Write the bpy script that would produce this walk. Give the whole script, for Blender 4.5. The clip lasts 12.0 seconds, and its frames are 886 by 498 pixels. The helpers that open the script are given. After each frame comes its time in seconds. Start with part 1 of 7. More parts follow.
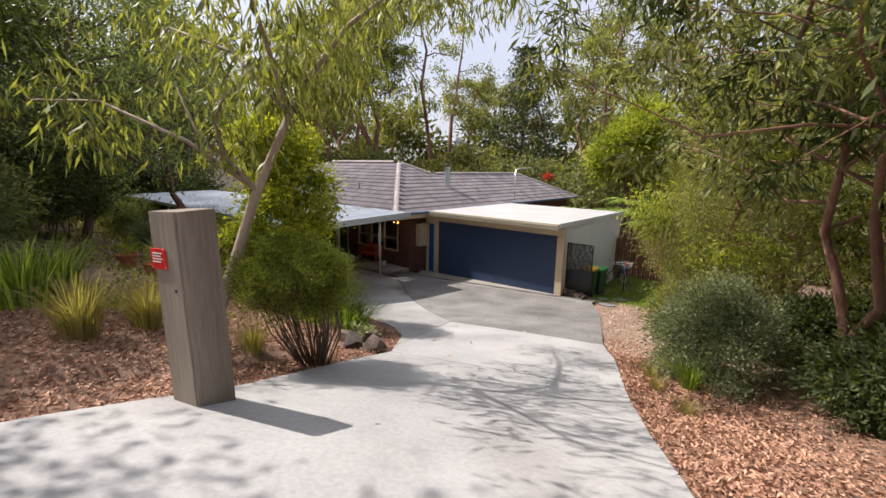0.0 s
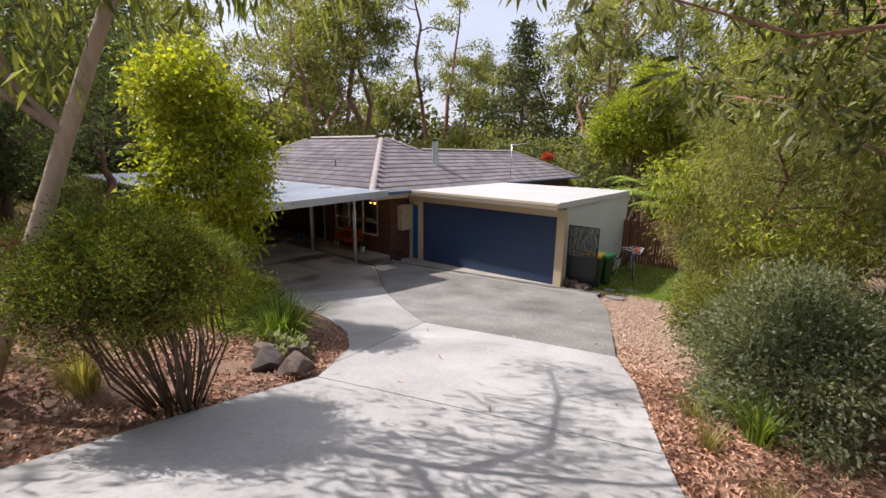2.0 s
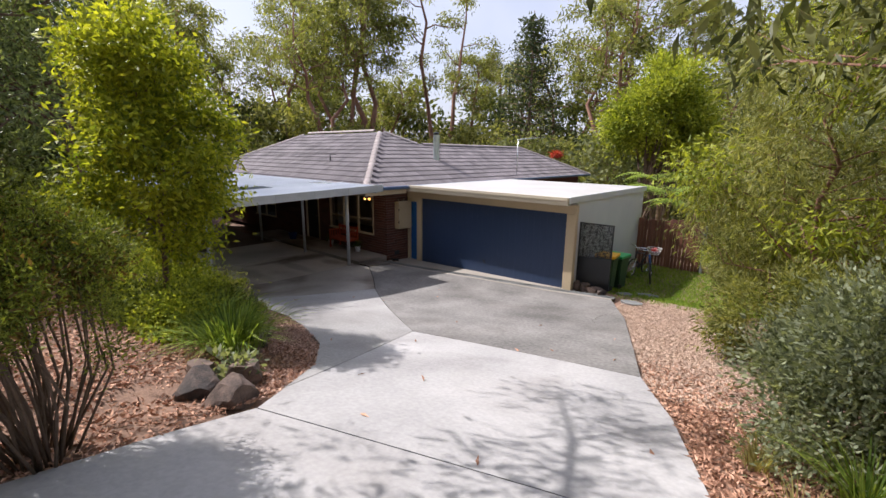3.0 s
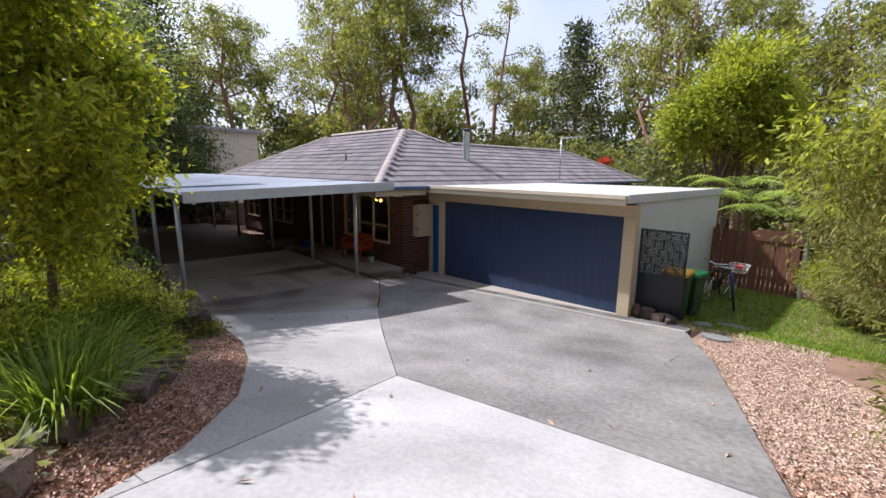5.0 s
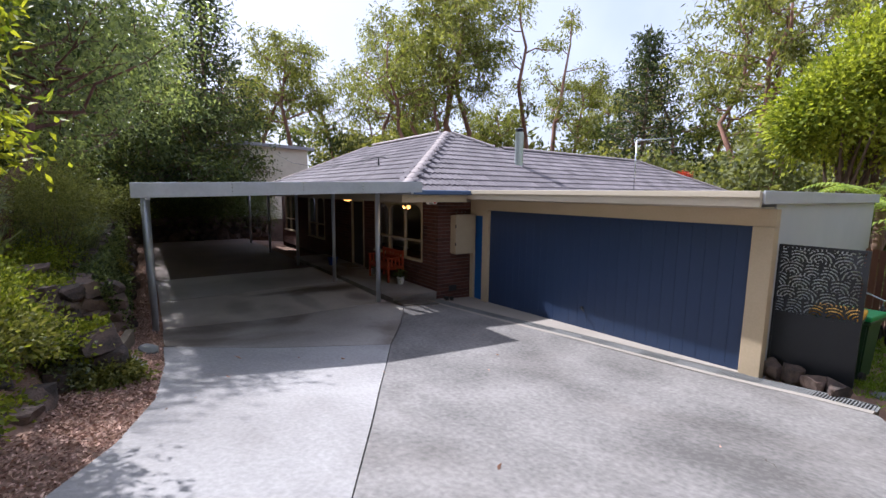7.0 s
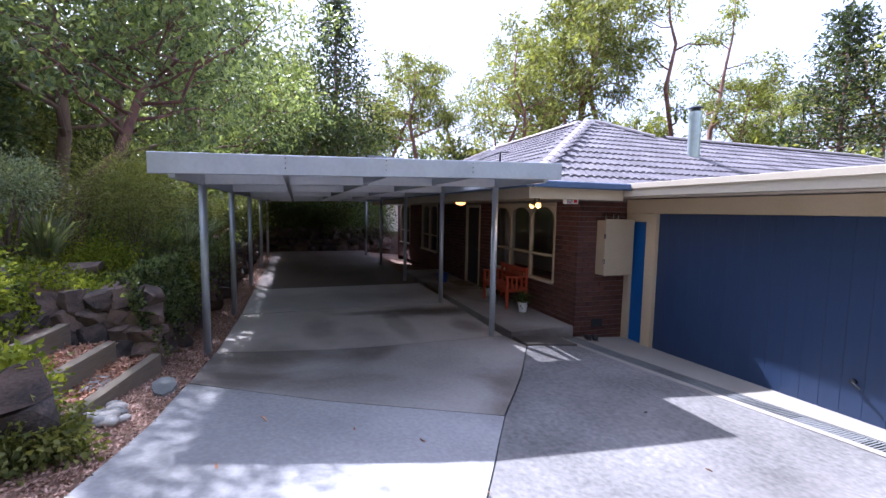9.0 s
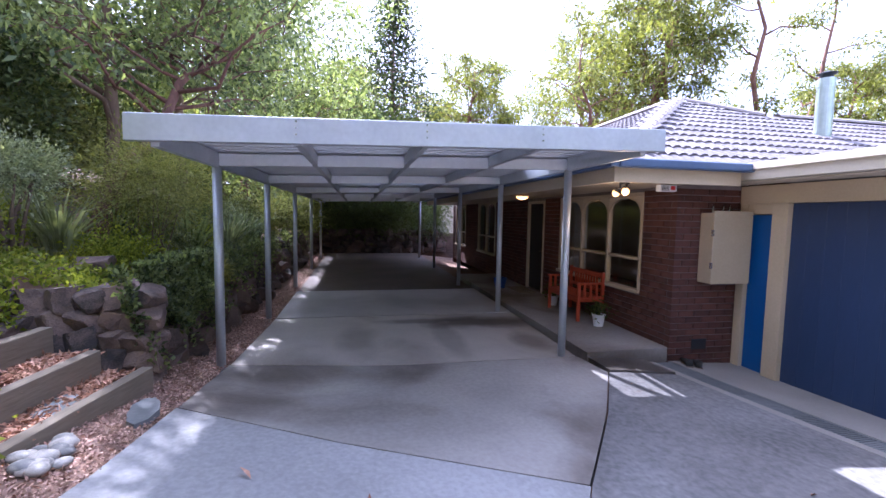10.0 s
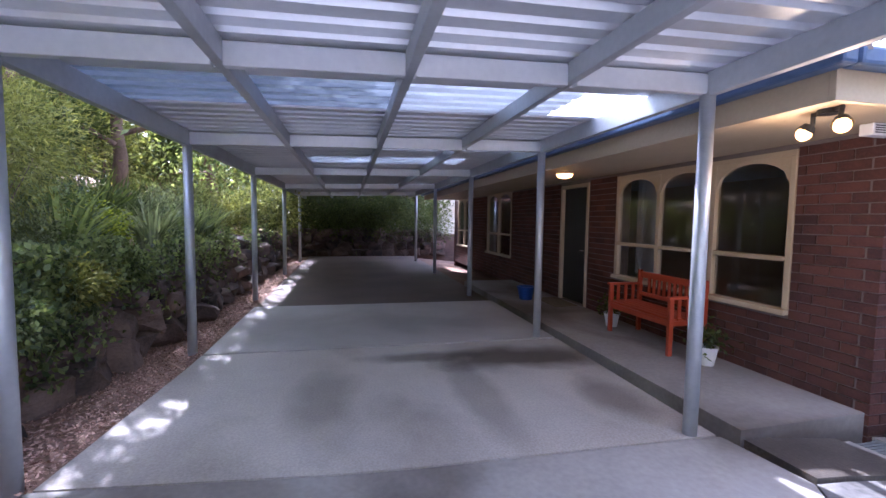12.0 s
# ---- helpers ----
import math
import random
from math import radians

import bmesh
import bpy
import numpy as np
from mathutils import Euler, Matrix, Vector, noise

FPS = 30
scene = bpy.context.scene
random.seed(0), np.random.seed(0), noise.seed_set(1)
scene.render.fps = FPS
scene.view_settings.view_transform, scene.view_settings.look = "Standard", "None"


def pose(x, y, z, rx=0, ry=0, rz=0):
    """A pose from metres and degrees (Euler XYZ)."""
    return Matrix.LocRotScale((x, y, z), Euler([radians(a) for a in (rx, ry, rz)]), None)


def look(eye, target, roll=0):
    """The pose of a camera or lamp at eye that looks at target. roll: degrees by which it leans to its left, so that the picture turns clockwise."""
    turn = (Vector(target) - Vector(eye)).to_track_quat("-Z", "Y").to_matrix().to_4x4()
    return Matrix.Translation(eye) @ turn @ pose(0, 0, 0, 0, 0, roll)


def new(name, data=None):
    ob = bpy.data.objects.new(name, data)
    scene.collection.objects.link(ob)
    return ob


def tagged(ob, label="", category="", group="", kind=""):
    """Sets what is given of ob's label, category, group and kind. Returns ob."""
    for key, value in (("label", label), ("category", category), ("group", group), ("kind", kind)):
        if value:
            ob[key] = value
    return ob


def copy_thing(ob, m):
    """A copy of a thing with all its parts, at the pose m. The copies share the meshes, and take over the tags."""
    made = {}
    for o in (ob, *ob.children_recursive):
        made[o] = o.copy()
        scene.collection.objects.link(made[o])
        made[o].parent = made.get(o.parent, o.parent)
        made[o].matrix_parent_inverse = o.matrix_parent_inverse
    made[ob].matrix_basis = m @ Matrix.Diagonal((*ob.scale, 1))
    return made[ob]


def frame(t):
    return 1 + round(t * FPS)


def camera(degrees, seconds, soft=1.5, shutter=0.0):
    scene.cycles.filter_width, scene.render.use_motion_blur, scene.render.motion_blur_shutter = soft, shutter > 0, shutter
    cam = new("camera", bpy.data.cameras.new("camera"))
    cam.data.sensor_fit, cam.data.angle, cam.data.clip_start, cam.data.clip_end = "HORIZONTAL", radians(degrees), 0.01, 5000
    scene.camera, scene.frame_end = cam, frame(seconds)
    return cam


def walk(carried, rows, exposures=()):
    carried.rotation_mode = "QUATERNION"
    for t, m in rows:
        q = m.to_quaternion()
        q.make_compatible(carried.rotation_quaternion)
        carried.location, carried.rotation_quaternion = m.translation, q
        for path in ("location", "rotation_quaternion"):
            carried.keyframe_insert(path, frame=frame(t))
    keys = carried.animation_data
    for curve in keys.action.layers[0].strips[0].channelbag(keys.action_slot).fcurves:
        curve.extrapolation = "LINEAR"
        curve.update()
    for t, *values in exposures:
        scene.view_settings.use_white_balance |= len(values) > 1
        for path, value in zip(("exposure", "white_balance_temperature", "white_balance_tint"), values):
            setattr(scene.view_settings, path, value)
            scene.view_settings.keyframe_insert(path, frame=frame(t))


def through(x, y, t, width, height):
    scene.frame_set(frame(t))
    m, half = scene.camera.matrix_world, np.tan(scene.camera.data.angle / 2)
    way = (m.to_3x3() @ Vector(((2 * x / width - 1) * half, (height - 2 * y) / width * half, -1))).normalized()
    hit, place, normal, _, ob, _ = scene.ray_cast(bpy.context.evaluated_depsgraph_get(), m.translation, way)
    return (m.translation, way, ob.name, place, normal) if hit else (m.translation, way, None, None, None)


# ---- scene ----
cam = camera(92.0, 12.0)
PATH = [
    (0, (0.436, 0.727, 4.26), (-0.835, 2.225, 3.882), 1.0),
    (0.5, (0.212, 1.158, 4.172), (-1.05, 2.654, 3.763), 1.0),
    (1, (-0.005, 1.646, 4.069), (-1.261, 3.139, 3.63), 1.0),
    (1.5, (-0.207, 2.086, 3.97), (-1.464, 3.577, 3.527), 0.9),
    (2, (-0.412, 2.586, 3.837), (-1.674, 4.073, 3.394), 0.8),
    (2.5, (-0.663, 3.04, 3.695), (-1.934, 4.521, 3.255), 0.8),
    (3, (-0.894, 3.538, 3.531), (-2.184, 5.003, 3.097), 0.7),
    (5, (-1.996, 5.488, 2.948), (-3.436, 6.827, 2.583), 0.6),
    (5.5, (-2.368, 5.985, 2.786), (-3.845, 7.29, 2.447), 0.6),
    (6, (-2.712, 6.469, 2.638), (-4.227, 7.737, 2.324), 0.6),
    (6.5, (-3.084, 6.917, 2.535), (-4.648, 8.13, 2.248), 0.6),
    (8.5, (-5.161, 8.239, 2.126), (-6.975, 9.061, 1.937), 1.0),
    (9, (-5.731, 8.511, 2.024), (-7.614, 9.161, 1.849), 1.0),
    (9.5, (-6.261, 8.701, 1.941), (-8.192, 9.194, 1.776), 0.9),
    (10, (-6.847, 8.891, 1.822), (-8.802, 9.282, 1.667), 1.0),
    (10.5, (-7.439, 8.975, 1.723), (-9.401, 9.332, 1.571), 1.0),
    (11, (-8.092, 9.037, 1.629), (-10.056, 9.386, 1.491), 1.1),
    (11.5, (-8.702, 9.08, 1.564), (-10.663, 9.448, 1.434), 1.1),
    (12, (-9.361, 9.105, 1.546), (-11.311, 9.531, 1.41), 0.8),
]
EXPOSURES = ((0.0, 0.45, 6450, 14), (3.0, 0.48, 6150, 16), (5.0, 0.6, 5900, 16), (6.5, 0.67, 5750, 17), (8.5, 1.1, 5320, 20), (9.5, 1.75, 5100, 25), (10.5, 2.24, 5080, 27), (12.0, 2.8, 5070, 27))
walk(cam, [(t, look(eye, target, roll)) for t, eye, target, roll in PATH], EXPOSURES)
# ---- world and sun ----
SUN_AZ, SUN_EL = -108.5, 51.5
world = bpy.data.worlds.new("world")
scene.world = world
world.use_nodes = True
wn = world.node_tree
sky = wn.nodes.new("ShaderNodeTexSky")
sky.sky_type = "NISHITA"
sky.sun_disc = False
sky.sun_elevation, sky.sun_rotation = radians(SUN_EL), radians(SUN_AZ)
sky.air_density, sky.dust_density, sky.ozone_density = 1.0, 4.0, 1.5
cloud = wn.nodes.new("ShaderNodeTexNoise")
cloud.inputs["Scale"].default_value, cloud.inputs["Detail"].default_value = 2.2, 6
veil = wn.nodes.new("ShaderNodeMapRange")
veil.inputs[1].default_value, veil.inputs[2].default_value, veil.inputs[3].default_value, veil.inputs[4].default_value = 0.3, 0.7, 0.35, 0.75
wn.links.new(cloud.outputs[0], veil.inputs[0])
thin = wn.nodes.new("ShaderNodeMix")
thin.data_type = "RGBA"
thin.inputs[7].default_value = (6.2, 6.3, 6.9, 1)
wn.links.new(veil.outputs[0], thin.inputs["Factor"])
wn.links.new(sky.outputs[0], thin.inputs[6])
wn.links.new(thin.outputs[2], wn.nodes["Background"].inputs[0])
wn.nodes["Background"].inputs[1].default_value = 0.12
sun_dir = Vector((math.sin(radians(SUN_AZ)) * math.cos(radians(SUN_EL)),
                  math.cos(radians(SUN_AZ)) * math.cos(radians(SUN_EL)), math.sin(radians(SUN_EL))))
sun = new("sun", bpy.data.lights.new("sun", "SUN"))
sun.data.energy, sun.data.angle, sun.data.color = 4.6, radians(0.6), (1.0, 0.94, 0.85)
sun.matrix_world = look(sun_dir * 60, (0, 0, 0))


# ---- materials ----
def surface(name, c1, c2, rough=0.7, scale=3.0, fine=60.0, bump=0.2, metal=0.0, island=0.0, obj=0.0, spec=0.5, patch=0.35, through=0.0, stretch=(1, 1, 1), grain=0.9, stains=0.0, tint=(1, 1, 1), spots=()):
    """A procedural surface: two colours mixed by coarse patches and fine grain, with fine relief."""
    m = bpy.data.materials.new(name)
    m.use_nodes = True
    n, l = m.node_tree.nodes, m.node_tree.links
    b = n["Principled BSDF"]
    tc = n.new("ShaderNodeTexCoord")
    mp = n.new("ShaderNodeMapping")
    mp.inputs["Scale"].default_value = stretch
    l.new(tc.outputs["Object"], mp.inputs[0])
    big, small = n.new("ShaderNodeTexNoise"), n.new("ShaderNodeTexNoise")
    big.inputs["Scale"].default_value, big.inputs["Detail"].default_value = scale, 4
    small.inputs["Scale"].default_value, small.inputs["Detail"].default_value = fine, 3
    l.new(mp.outputs[0], big.inputs[0])
    l.new(mp.outputs[0], small.inputs[0])
    mix = n.new("ShaderNodeMath")
    mix.operation = "MULTIPLY_ADD"
    l.new(big.outputs[0], mix.inputs[0])
    mix.inputs[1].default_value = patch * 4
    sm = n.new("ShaderNodeMath")
    sm.operation = "MULTIPLY_ADD"
    l.new(small.outputs[0], sm.inputs[0])
    sm.inputs[1].default_value = grain
    sm.inputs[2].default_value = 0.5 - grain / 2 - patch * 2
    l.new(sm.outputs[0], mix.inputs[2])
    fac = mix.outputs[0]
    for amount, node, sock in ((island, "ShaderNodeNewGeometry", "Random Per Island"), (obj, "ShaderNodeObjectInfo", "Random")):
        if amount:
            g = n.new(node)
            a = n.new("ShaderNodeMath")
            a.operation = "MULTIPLY_ADD"
            l.new(g.outputs[sock], a.inputs[0])
            a.inputs[1].default_value = amount
            sub = n.new("ShaderNodeMath")
            sub.operation = "SUBTRACT"
            l.new(fac, sub.inputs[0])
            sub.inputs[1].default_value = amount / 2
            l.new(sub.outputs[0], a.inputs[2])
            fac = a.outputs[0]
    ramp = n.new("ShaderNodeMix")
    ramp.data_type = "RGBA"
    ramp.clamp_factor = True
    l.new(fac, ramp.inputs["Factor"])
    ramp.inputs[6].default_value = (*c1, 1)
    ramp.inputs[7].default_value = (*c2, 1)
    if stains:
        st, edge, dark = n.new("ShaderNodeTexNoise"), n.new("ShaderNodeMapRange"), n.new("ShaderNodeMix")
        st.inputs["Scale"].default_value, st.inputs["Detail"].default_value, st.inputs["Distortion"].default_value = 0.55, 7, 0.6
        l.new(tc.outputs["Object"], st.inputs[0])
        edge.inputs[1].default_value, edge.inputs[2].default_value, edge.inputs[4].default_value = 0.49, 0.66, stains
        l.new(st.outputs[0], edge.inputs[0])
        dark.data_type, dark.blend_type = "RGBA", "MULTIPLY"
        l.new(edge.outputs[0], dark.inputs["Factor"])
        l.new(ramp.outputs[2], dark.inputs[6])
        dark.inputs[7].default_value = (0.27, 0.215, 0.175, 1)
        ramp = dark
    for sx, sy, rx, ry, amount in spots:
        sp, ln, wob, add, mr, dk = n.new("ShaderNodeMapping"), n.new("ShaderNodeVectorMath"), n.new("ShaderNodeTexNoise"), n.new("ShaderNodeMath"), n.new("ShaderNodeMapRange"), n.new("ShaderNodeMix")
        sp.inputs["Location"].default_value = (-sx / rx, -sy / ry, 0)
        sp.inputs["Scale"].default_value = (1 / rx, 1 / ry, 0)
        l.new(tc.outputs["Object"], sp.inputs[0])
        ln.operation = "LENGTH"
        l.new(sp.outputs[0], ln.inputs[0])
        wob.inputs["Scale"].default_value, wob.inputs["Detail"].default_value = 1.6, 6
        l.new(tc.outputs["Object"], wob.inputs[0])
        add.operation = "MULTIPLY_ADD"
        l.new(wob.outputs[0], add.inputs[0])
        add.inputs[1].default_value = 1.3
        l.new(ln.outputs["Value"], add.inputs[2])
        mr.inputs[1].default_value, mr.inputs[2].default_value, mr.inputs[3].default_value, mr.inputs[4].default_value = 1.15, 1.75, amount, 0.0
        l.new(add.outputs[0], mr.inputs[0])
        dk.data_type, dk.blend_type = "RGBA", "MULTIPLY"
        l.new(mr.outputs[0], dk.inputs["Factor"])
        l.new(ramp.outputs[2], dk.inputs[6])
        dk.inputs[7].default_value = (0.2, 0.17, 0.145, 1)
        ramp = dk
    l.new(ramp.outputs[2], b.inputs["Base Color"])
    b.inputs["Roughness"].default_value = rough
    b.inputs["Metallic"].default_value = metal
    b.inputs["Specular IOR Level"].default_value = spec
    if bump:
        bp = n.new("ShaderNodeBump")
        bp.inputs["Strength"].default_value = bump
        bp.inputs["Distance"].default_value = 0.01
        l.new(small.outputs[0], bp.inputs["Height"])
        l.new(bp.outputs[0], b.inputs["Normal"])
    if through:
        tr = n.new("ShaderNodeBsdfTranslucent")
        passed = n.new("ShaderNodeMix")
        passed.data_type, passed.blend_type = "RGBA", "MULTIPLY"
        passed.inputs["Factor"].default_value = 1.0
        passed.inputs[7].default_value = (*tint, 1)
        l.new(ramp.outputs[2], passed.inputs[6])
        l.new(passed.outputs[2], tr.inputs[0])
        ms = n.new("ShaderNodeMixShader")
        ms.inputs[0].default_value = through
        l.new(b.outputs[0], ms.inputs[1])
        l.new(tr.outputs[0], ms.inputs[2])
        l.new(ms.outputs[0], n["Material Output"].inputs[0])
    return m


def leafy(name, c1, c2, rough=0.6, through=0.45):
    return surface(name, c1, c2, rough, 0.6, 9.0, 0.0, island=1.0, patch=0.3, through=through, spec=0.3, tint=(1.45, 1.4, 0.55))


def lit(name, colour, strength):
    m = bpy.data.materials.new(name)
    m.use_nodes = True
    b = m.node_tree.nodes["Principled BSDF"]
    b.inputs["Base Color"].default_value = (*colour, 1)
    b.inputs["Emission Color"].default_value = (*colour, 1)
    b.inputs["Emission Strength"].default_value = strength
    return m


def clear_sheet(name, share, c1=(0.6, 0.64, 0.68), c2=(0.75, 0.78, 0.8)):
    m = surface(name, c1, c2, 0.35, 1.5, 20, 0.0, through=0.5)
    n, l = m.node_tree.nodes, m.node_tree.links
    out = n["Material Output"].inputs[0]
    src = out.links[0].from_socket
    tp, ms = n.new("ShaderNodeBsdfTransparent"), n.new("ShaderNodeMixShader")
    ms.inputs[0].default_value = share
    l.new(src, ms.inputs[1])
    l.new(tp.outputs[0], ms.inputs[2])
    l.new(ms.outputs[0], out)
    return m


def glassy(name, colour, rough=0.02):
    m = bpy.data.materials.new(name)
    m.use_nodes = True
    b = m.node_tree.nodes["Principled BSDF"]
    b.inputs["Base Color"].default_value = (*colour, 1)
    b.inputs["Transmission Weight"].default_value = 1.0
    b.inputs["Roughness"].default_value = rough
    return m


M = {
    "concrete": surface("concrete_light", (0.30, 0.295, 0.295), (0.46, 0.45, 0.445), 0.85, 0.6, 24, 0.3, patch=0.6, grain=1.1, stains=0.25),
    "concrete_mid": surface("concrete_grey", (0.235, 0.23, 0.225), (0.37, 0.362, 0.352), 0.85, 0.7, 26, 0.4, patch=0.5, grain=1.4, stains=0.28),
    "aggregate": surface("exposed_aggregate", (0.115, 0.11, 0.104), (0.265, 0.253, 0.24), 0.85, 0.9, 20, 0.6, patch=0.5, grain=1.5, stains=0.3),
    "concrete_worn": surface("worn_concrete", (0.21, 0.19, 0.17), (0.40, 0.37, 0.335), 0.6, 0.6, 24, 0.35, patch=0.5, grain=0.7, stains=0.8),
    "concrete_dark": surface("carport_concrete", (0.30, 0.265, 0.225), (0.62, 0.565, 0.5), 0.5, 0.45, 60, 0.25, patch=0.5, stains=0.55, spots=((-13.75, 10.9, 0.42, 1.0, 0.9), (-13.95, 9.9, 0.2, 0.8, 0.7), (-12.6, 11.3, 0.5, 0.3, 0.5), (-13.0, 8.9, 0.9, 0.3, 0.4), (-12.9, 10.2, 1.0, 0.22, 0.4))),
    "concrete_pale": surface("pale_carport_concrete", (0.36, 0.34, 0.31), (0.62, 0.585, 0.54), 0.55, 0.5, 60, 0.25, patch=0.5, stains=0.25),
    "damp": surface("damp_concrete", (0.05, 0.042, 0.035), (0.16, 0.14, 0.12), 0.35, 1.5, 50, 0.25, patch=0.6),
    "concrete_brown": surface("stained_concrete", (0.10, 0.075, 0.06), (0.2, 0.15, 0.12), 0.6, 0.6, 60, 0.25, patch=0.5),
    "apron": surface("apron_concrete", (0.26, 0.235, 0.2), (0.38, 0.35, 0.31), 0.85, 1.0, 60, 0.2),
    "joint": surface("dirt_joint", (0.05, 0.045, 0.035), (0.10, 0.09, 0.07), 0.95, 4, 40, 0.2),
    "soil": surface("bark_mulch_soil", (0.11, 0.065, 0.045), (0.32, 0.2, 0.14), 0.95, 1.2, 35, 0.9, patch=0.35),
    "chips": surface("bark_chips", (0.19, 0.08, 0.04), (0.72, 0.43, 0.295), 0.9, 0.8, 30, 0.3, island=0.9, patch=0.2),
    "pinkchips": surface("pinkish_bark_chips", (0.22, 0.115, 0.08), (0.68, 0.46, 0.36), 0.9, 0.8, 30, 0.3, island=0.9, patch=0.2),
    "gravelchips": surface("dry_gravel_mulch", (0.36, 0.25, 0.19), (0.74, 0.57, 0.45), 0.9, 0.8, 30, 0.3, island=0.9, patch=0.2),
    "blue": surface("blue_door_paint", (0.019, 0.037, 0.086), (0.027, 0.051, 0.115), 0.5, 0.8, 30, 0.08, obj=0.12, stretch=(1, 1, 0.2)),
    "blue2": surface("bright_blue_paint", (0.004, 0.075, 0.26), (0.008, 0.10, 0.32), 0.5, 1.5, 40, 0.08),
    "meter_cream": surface("aged_cream_enamel", (0.37, 0.30, 0.195), (0.46, 0.38, 0.26), 0.5, 1.5, 40, 0.08),
    "cream": surface("cream_paint", (0.47, 0.375, 0.24), (0.57, 0.46, 0.31), 0.6, 1.5, 40, 0.08),
    "creamlight": surface("pale_cream_paint", (0.58, 0.51, 0.39), (0.68, 0.6, 0.47), 0.55, 1.0, 40, 0.08),
    "render": surface("pale_grey_render", (0.50, 0.53, 0.56), (0.62, 0.64, 0.66), 0.8, 1.2, 50, 0.15),
    "white": surface("white_paint", (0.70, 0.70, 0.70), (0.82, 0.82, 0.82), 0.5, 1.5, 40, 0.06),
    "roofsheet": surface("white_roof_membrane", (0.36, 0.355, 0.345), (0.5, 0.49, 0.48), 0.7, 0.7, 30, 0.1),
    "steel": surface("galvanised_steel", (0.44, 0.47, 0.51), (0.58, 0.61, 0.65), 0.45, 3.0, 25, 0.06, metal=0.55),
    "sheet": surface("zinc_sheet", (0.62, 0.65, 0.70), (0.76, 0.79, 0.83), 0.38, 1.5, 20, 0.05, metal=0.45, obj=0.5),
    "gutter": surface("blue_grey_gutter", (0.065, 0.105, 0.2), (0.095, 0.15, 0.26), 0.4, 2.0, 30, 0.05),
    "brick": surface("red_brown_brick", (0.05, 0.02, 0.016), (0.125, 0.047, 0.034), 0.85, 3.0, 50, 0.5, obj=0.8, island=0.0),
    "brickfar": surface("red_brown_brick_joined", (0.05, 0.02, 0.016), (0.125, 0.047, 0.034), 0.85, 3.0, 50, 0.5, island=0.8),
    "mortar": surface("brick_mortar", (0.15, 0.125, 0.115), (0.24, 0.2, 0.185), 0.95, 4, 60, 0.3),
    "tile": surface("brown_concrete_tile", (0.10, 0.088, 0.096), (0.235, 0.21, 0.222), 0.75, 1.5, 30, 0.3, obj=0.5, patch=0.4),
    "tilefar": surface("brown_concrete_tile_joined", (0.10, 0.088, 0.096), (0.235, 0.21, 0.222), 0.75, 1.5, 30, 0.3, island=0.5, patch=0.4),
    "ridge": surface("ridge_tile", (0.30, 0.26, 0.25), (0.42, 0.37, 0.35), 0.8, 2, 30, 0.3, obj=0.5),
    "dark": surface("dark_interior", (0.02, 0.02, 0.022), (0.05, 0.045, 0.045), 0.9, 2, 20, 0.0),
    "black": surface("black_steel", (0.010, 0.012, 0.016), (0.02, 0.023, 0.028), 0.45, 3, 40, 0.05),
    "rust": surface("rust_orange_steel", (0.45, 0.16, 0.03), (0.6, 0.25, 0.05), 0.6, 3, 40, 0.1),
    "rubber": surface("black_rubber", (0.012, 0.012, 0.012), (0.03, 0.03, 0.03), 0.8, 5, 50, 0.2),
    "paling": surface("red_brown_paling", (0.10, 0.042, 0.028), (0.21, 0.09, 0.055), 0.85, 2.0, 30, 0.3, obj=0.7, stretch=(1, 1, 0.15)),
    "post": surface("weathered_hardwood", (0.155, 0.12, 0.09), (0.33, 0.275, 0.22), 0.9, 2.2, 40, 0.6, stretch=(1, 1, 0.08), patch=0.45),
    "sleeper": surface("timber_sleeper", (0.14, 0.11, 0.075), (0.27, 0.22, 0.16), 0.9, 2.0, 40, 0.5, stretch=(0.15, 1, 1)),
    "red": surface("red_plaque", (0.62, 0.018, 0.015), (0.74, 0.03, 0.02), 0.4, 2, 20, 0.0),
    "orange": surface("orange_red_stain", (0.34, 0.045, 0.018), (0.46, 0.075, 0.025), 0.5, 3, 40, 0.1),
    "rock": surface("garden_rock", (0.045, 0.038, 0.036), (0.21, 0.145, 0.115), 0.9, 1.6, 18, 0.9, obj=0.8, patch=0.5),
    "pebble": surface("river_pebble", (0.12, 0.12, 0.12), (0.46, 0.42, 0.37), 0.6, 3, 20, 0.1, obj=1.0),
    "slate": surface("slate_paver", (0.13, 0.135, 0.135), (0.22, 0.225, 0.22), 0.8, 2, 30, 0.3),
    "binbody": surface("dark_green_plastic", (0.02, 0.055, 0.025), (0.03, 0.08, 0.04), 0.5, 3, 30, 0.05),
    "yellow": surface("yellow_plastic", (0.75, 0.38, 0.01), (0.85, 0.46, 0.02), 0.45, 3, 30, 0.0),
    "green": surface("green_plastic", (0.02, 0.32, 0.10), (0.03, 0.40, 0.13), 0.45, 3, 30, 0.0),
    "bikeblue": surface("blue_bike_paint", (0.02, 0.09, 0.42), (0.04, 0.13, 0.5), 0.3, 3, 20, 0.0),
    "chrome": surface("bright_metal", (0.55, 0.57, 0.58), (0.7, 0.72, 0.73), 0.25, 3, 20, 0.0, metal=0.9),
    "flue": surface("bright_flue_metal", (0.50, 0.58, 0.60), (0.66, 0.74, 0.75), 0.3, 3, 12, 0.05, metal=0.8),
    "terracotta": surface("terracotta", (0.35, 0.12, 0.06), (0.45, 0.17, 0.09), 0.8, 3, 30, 0.1),
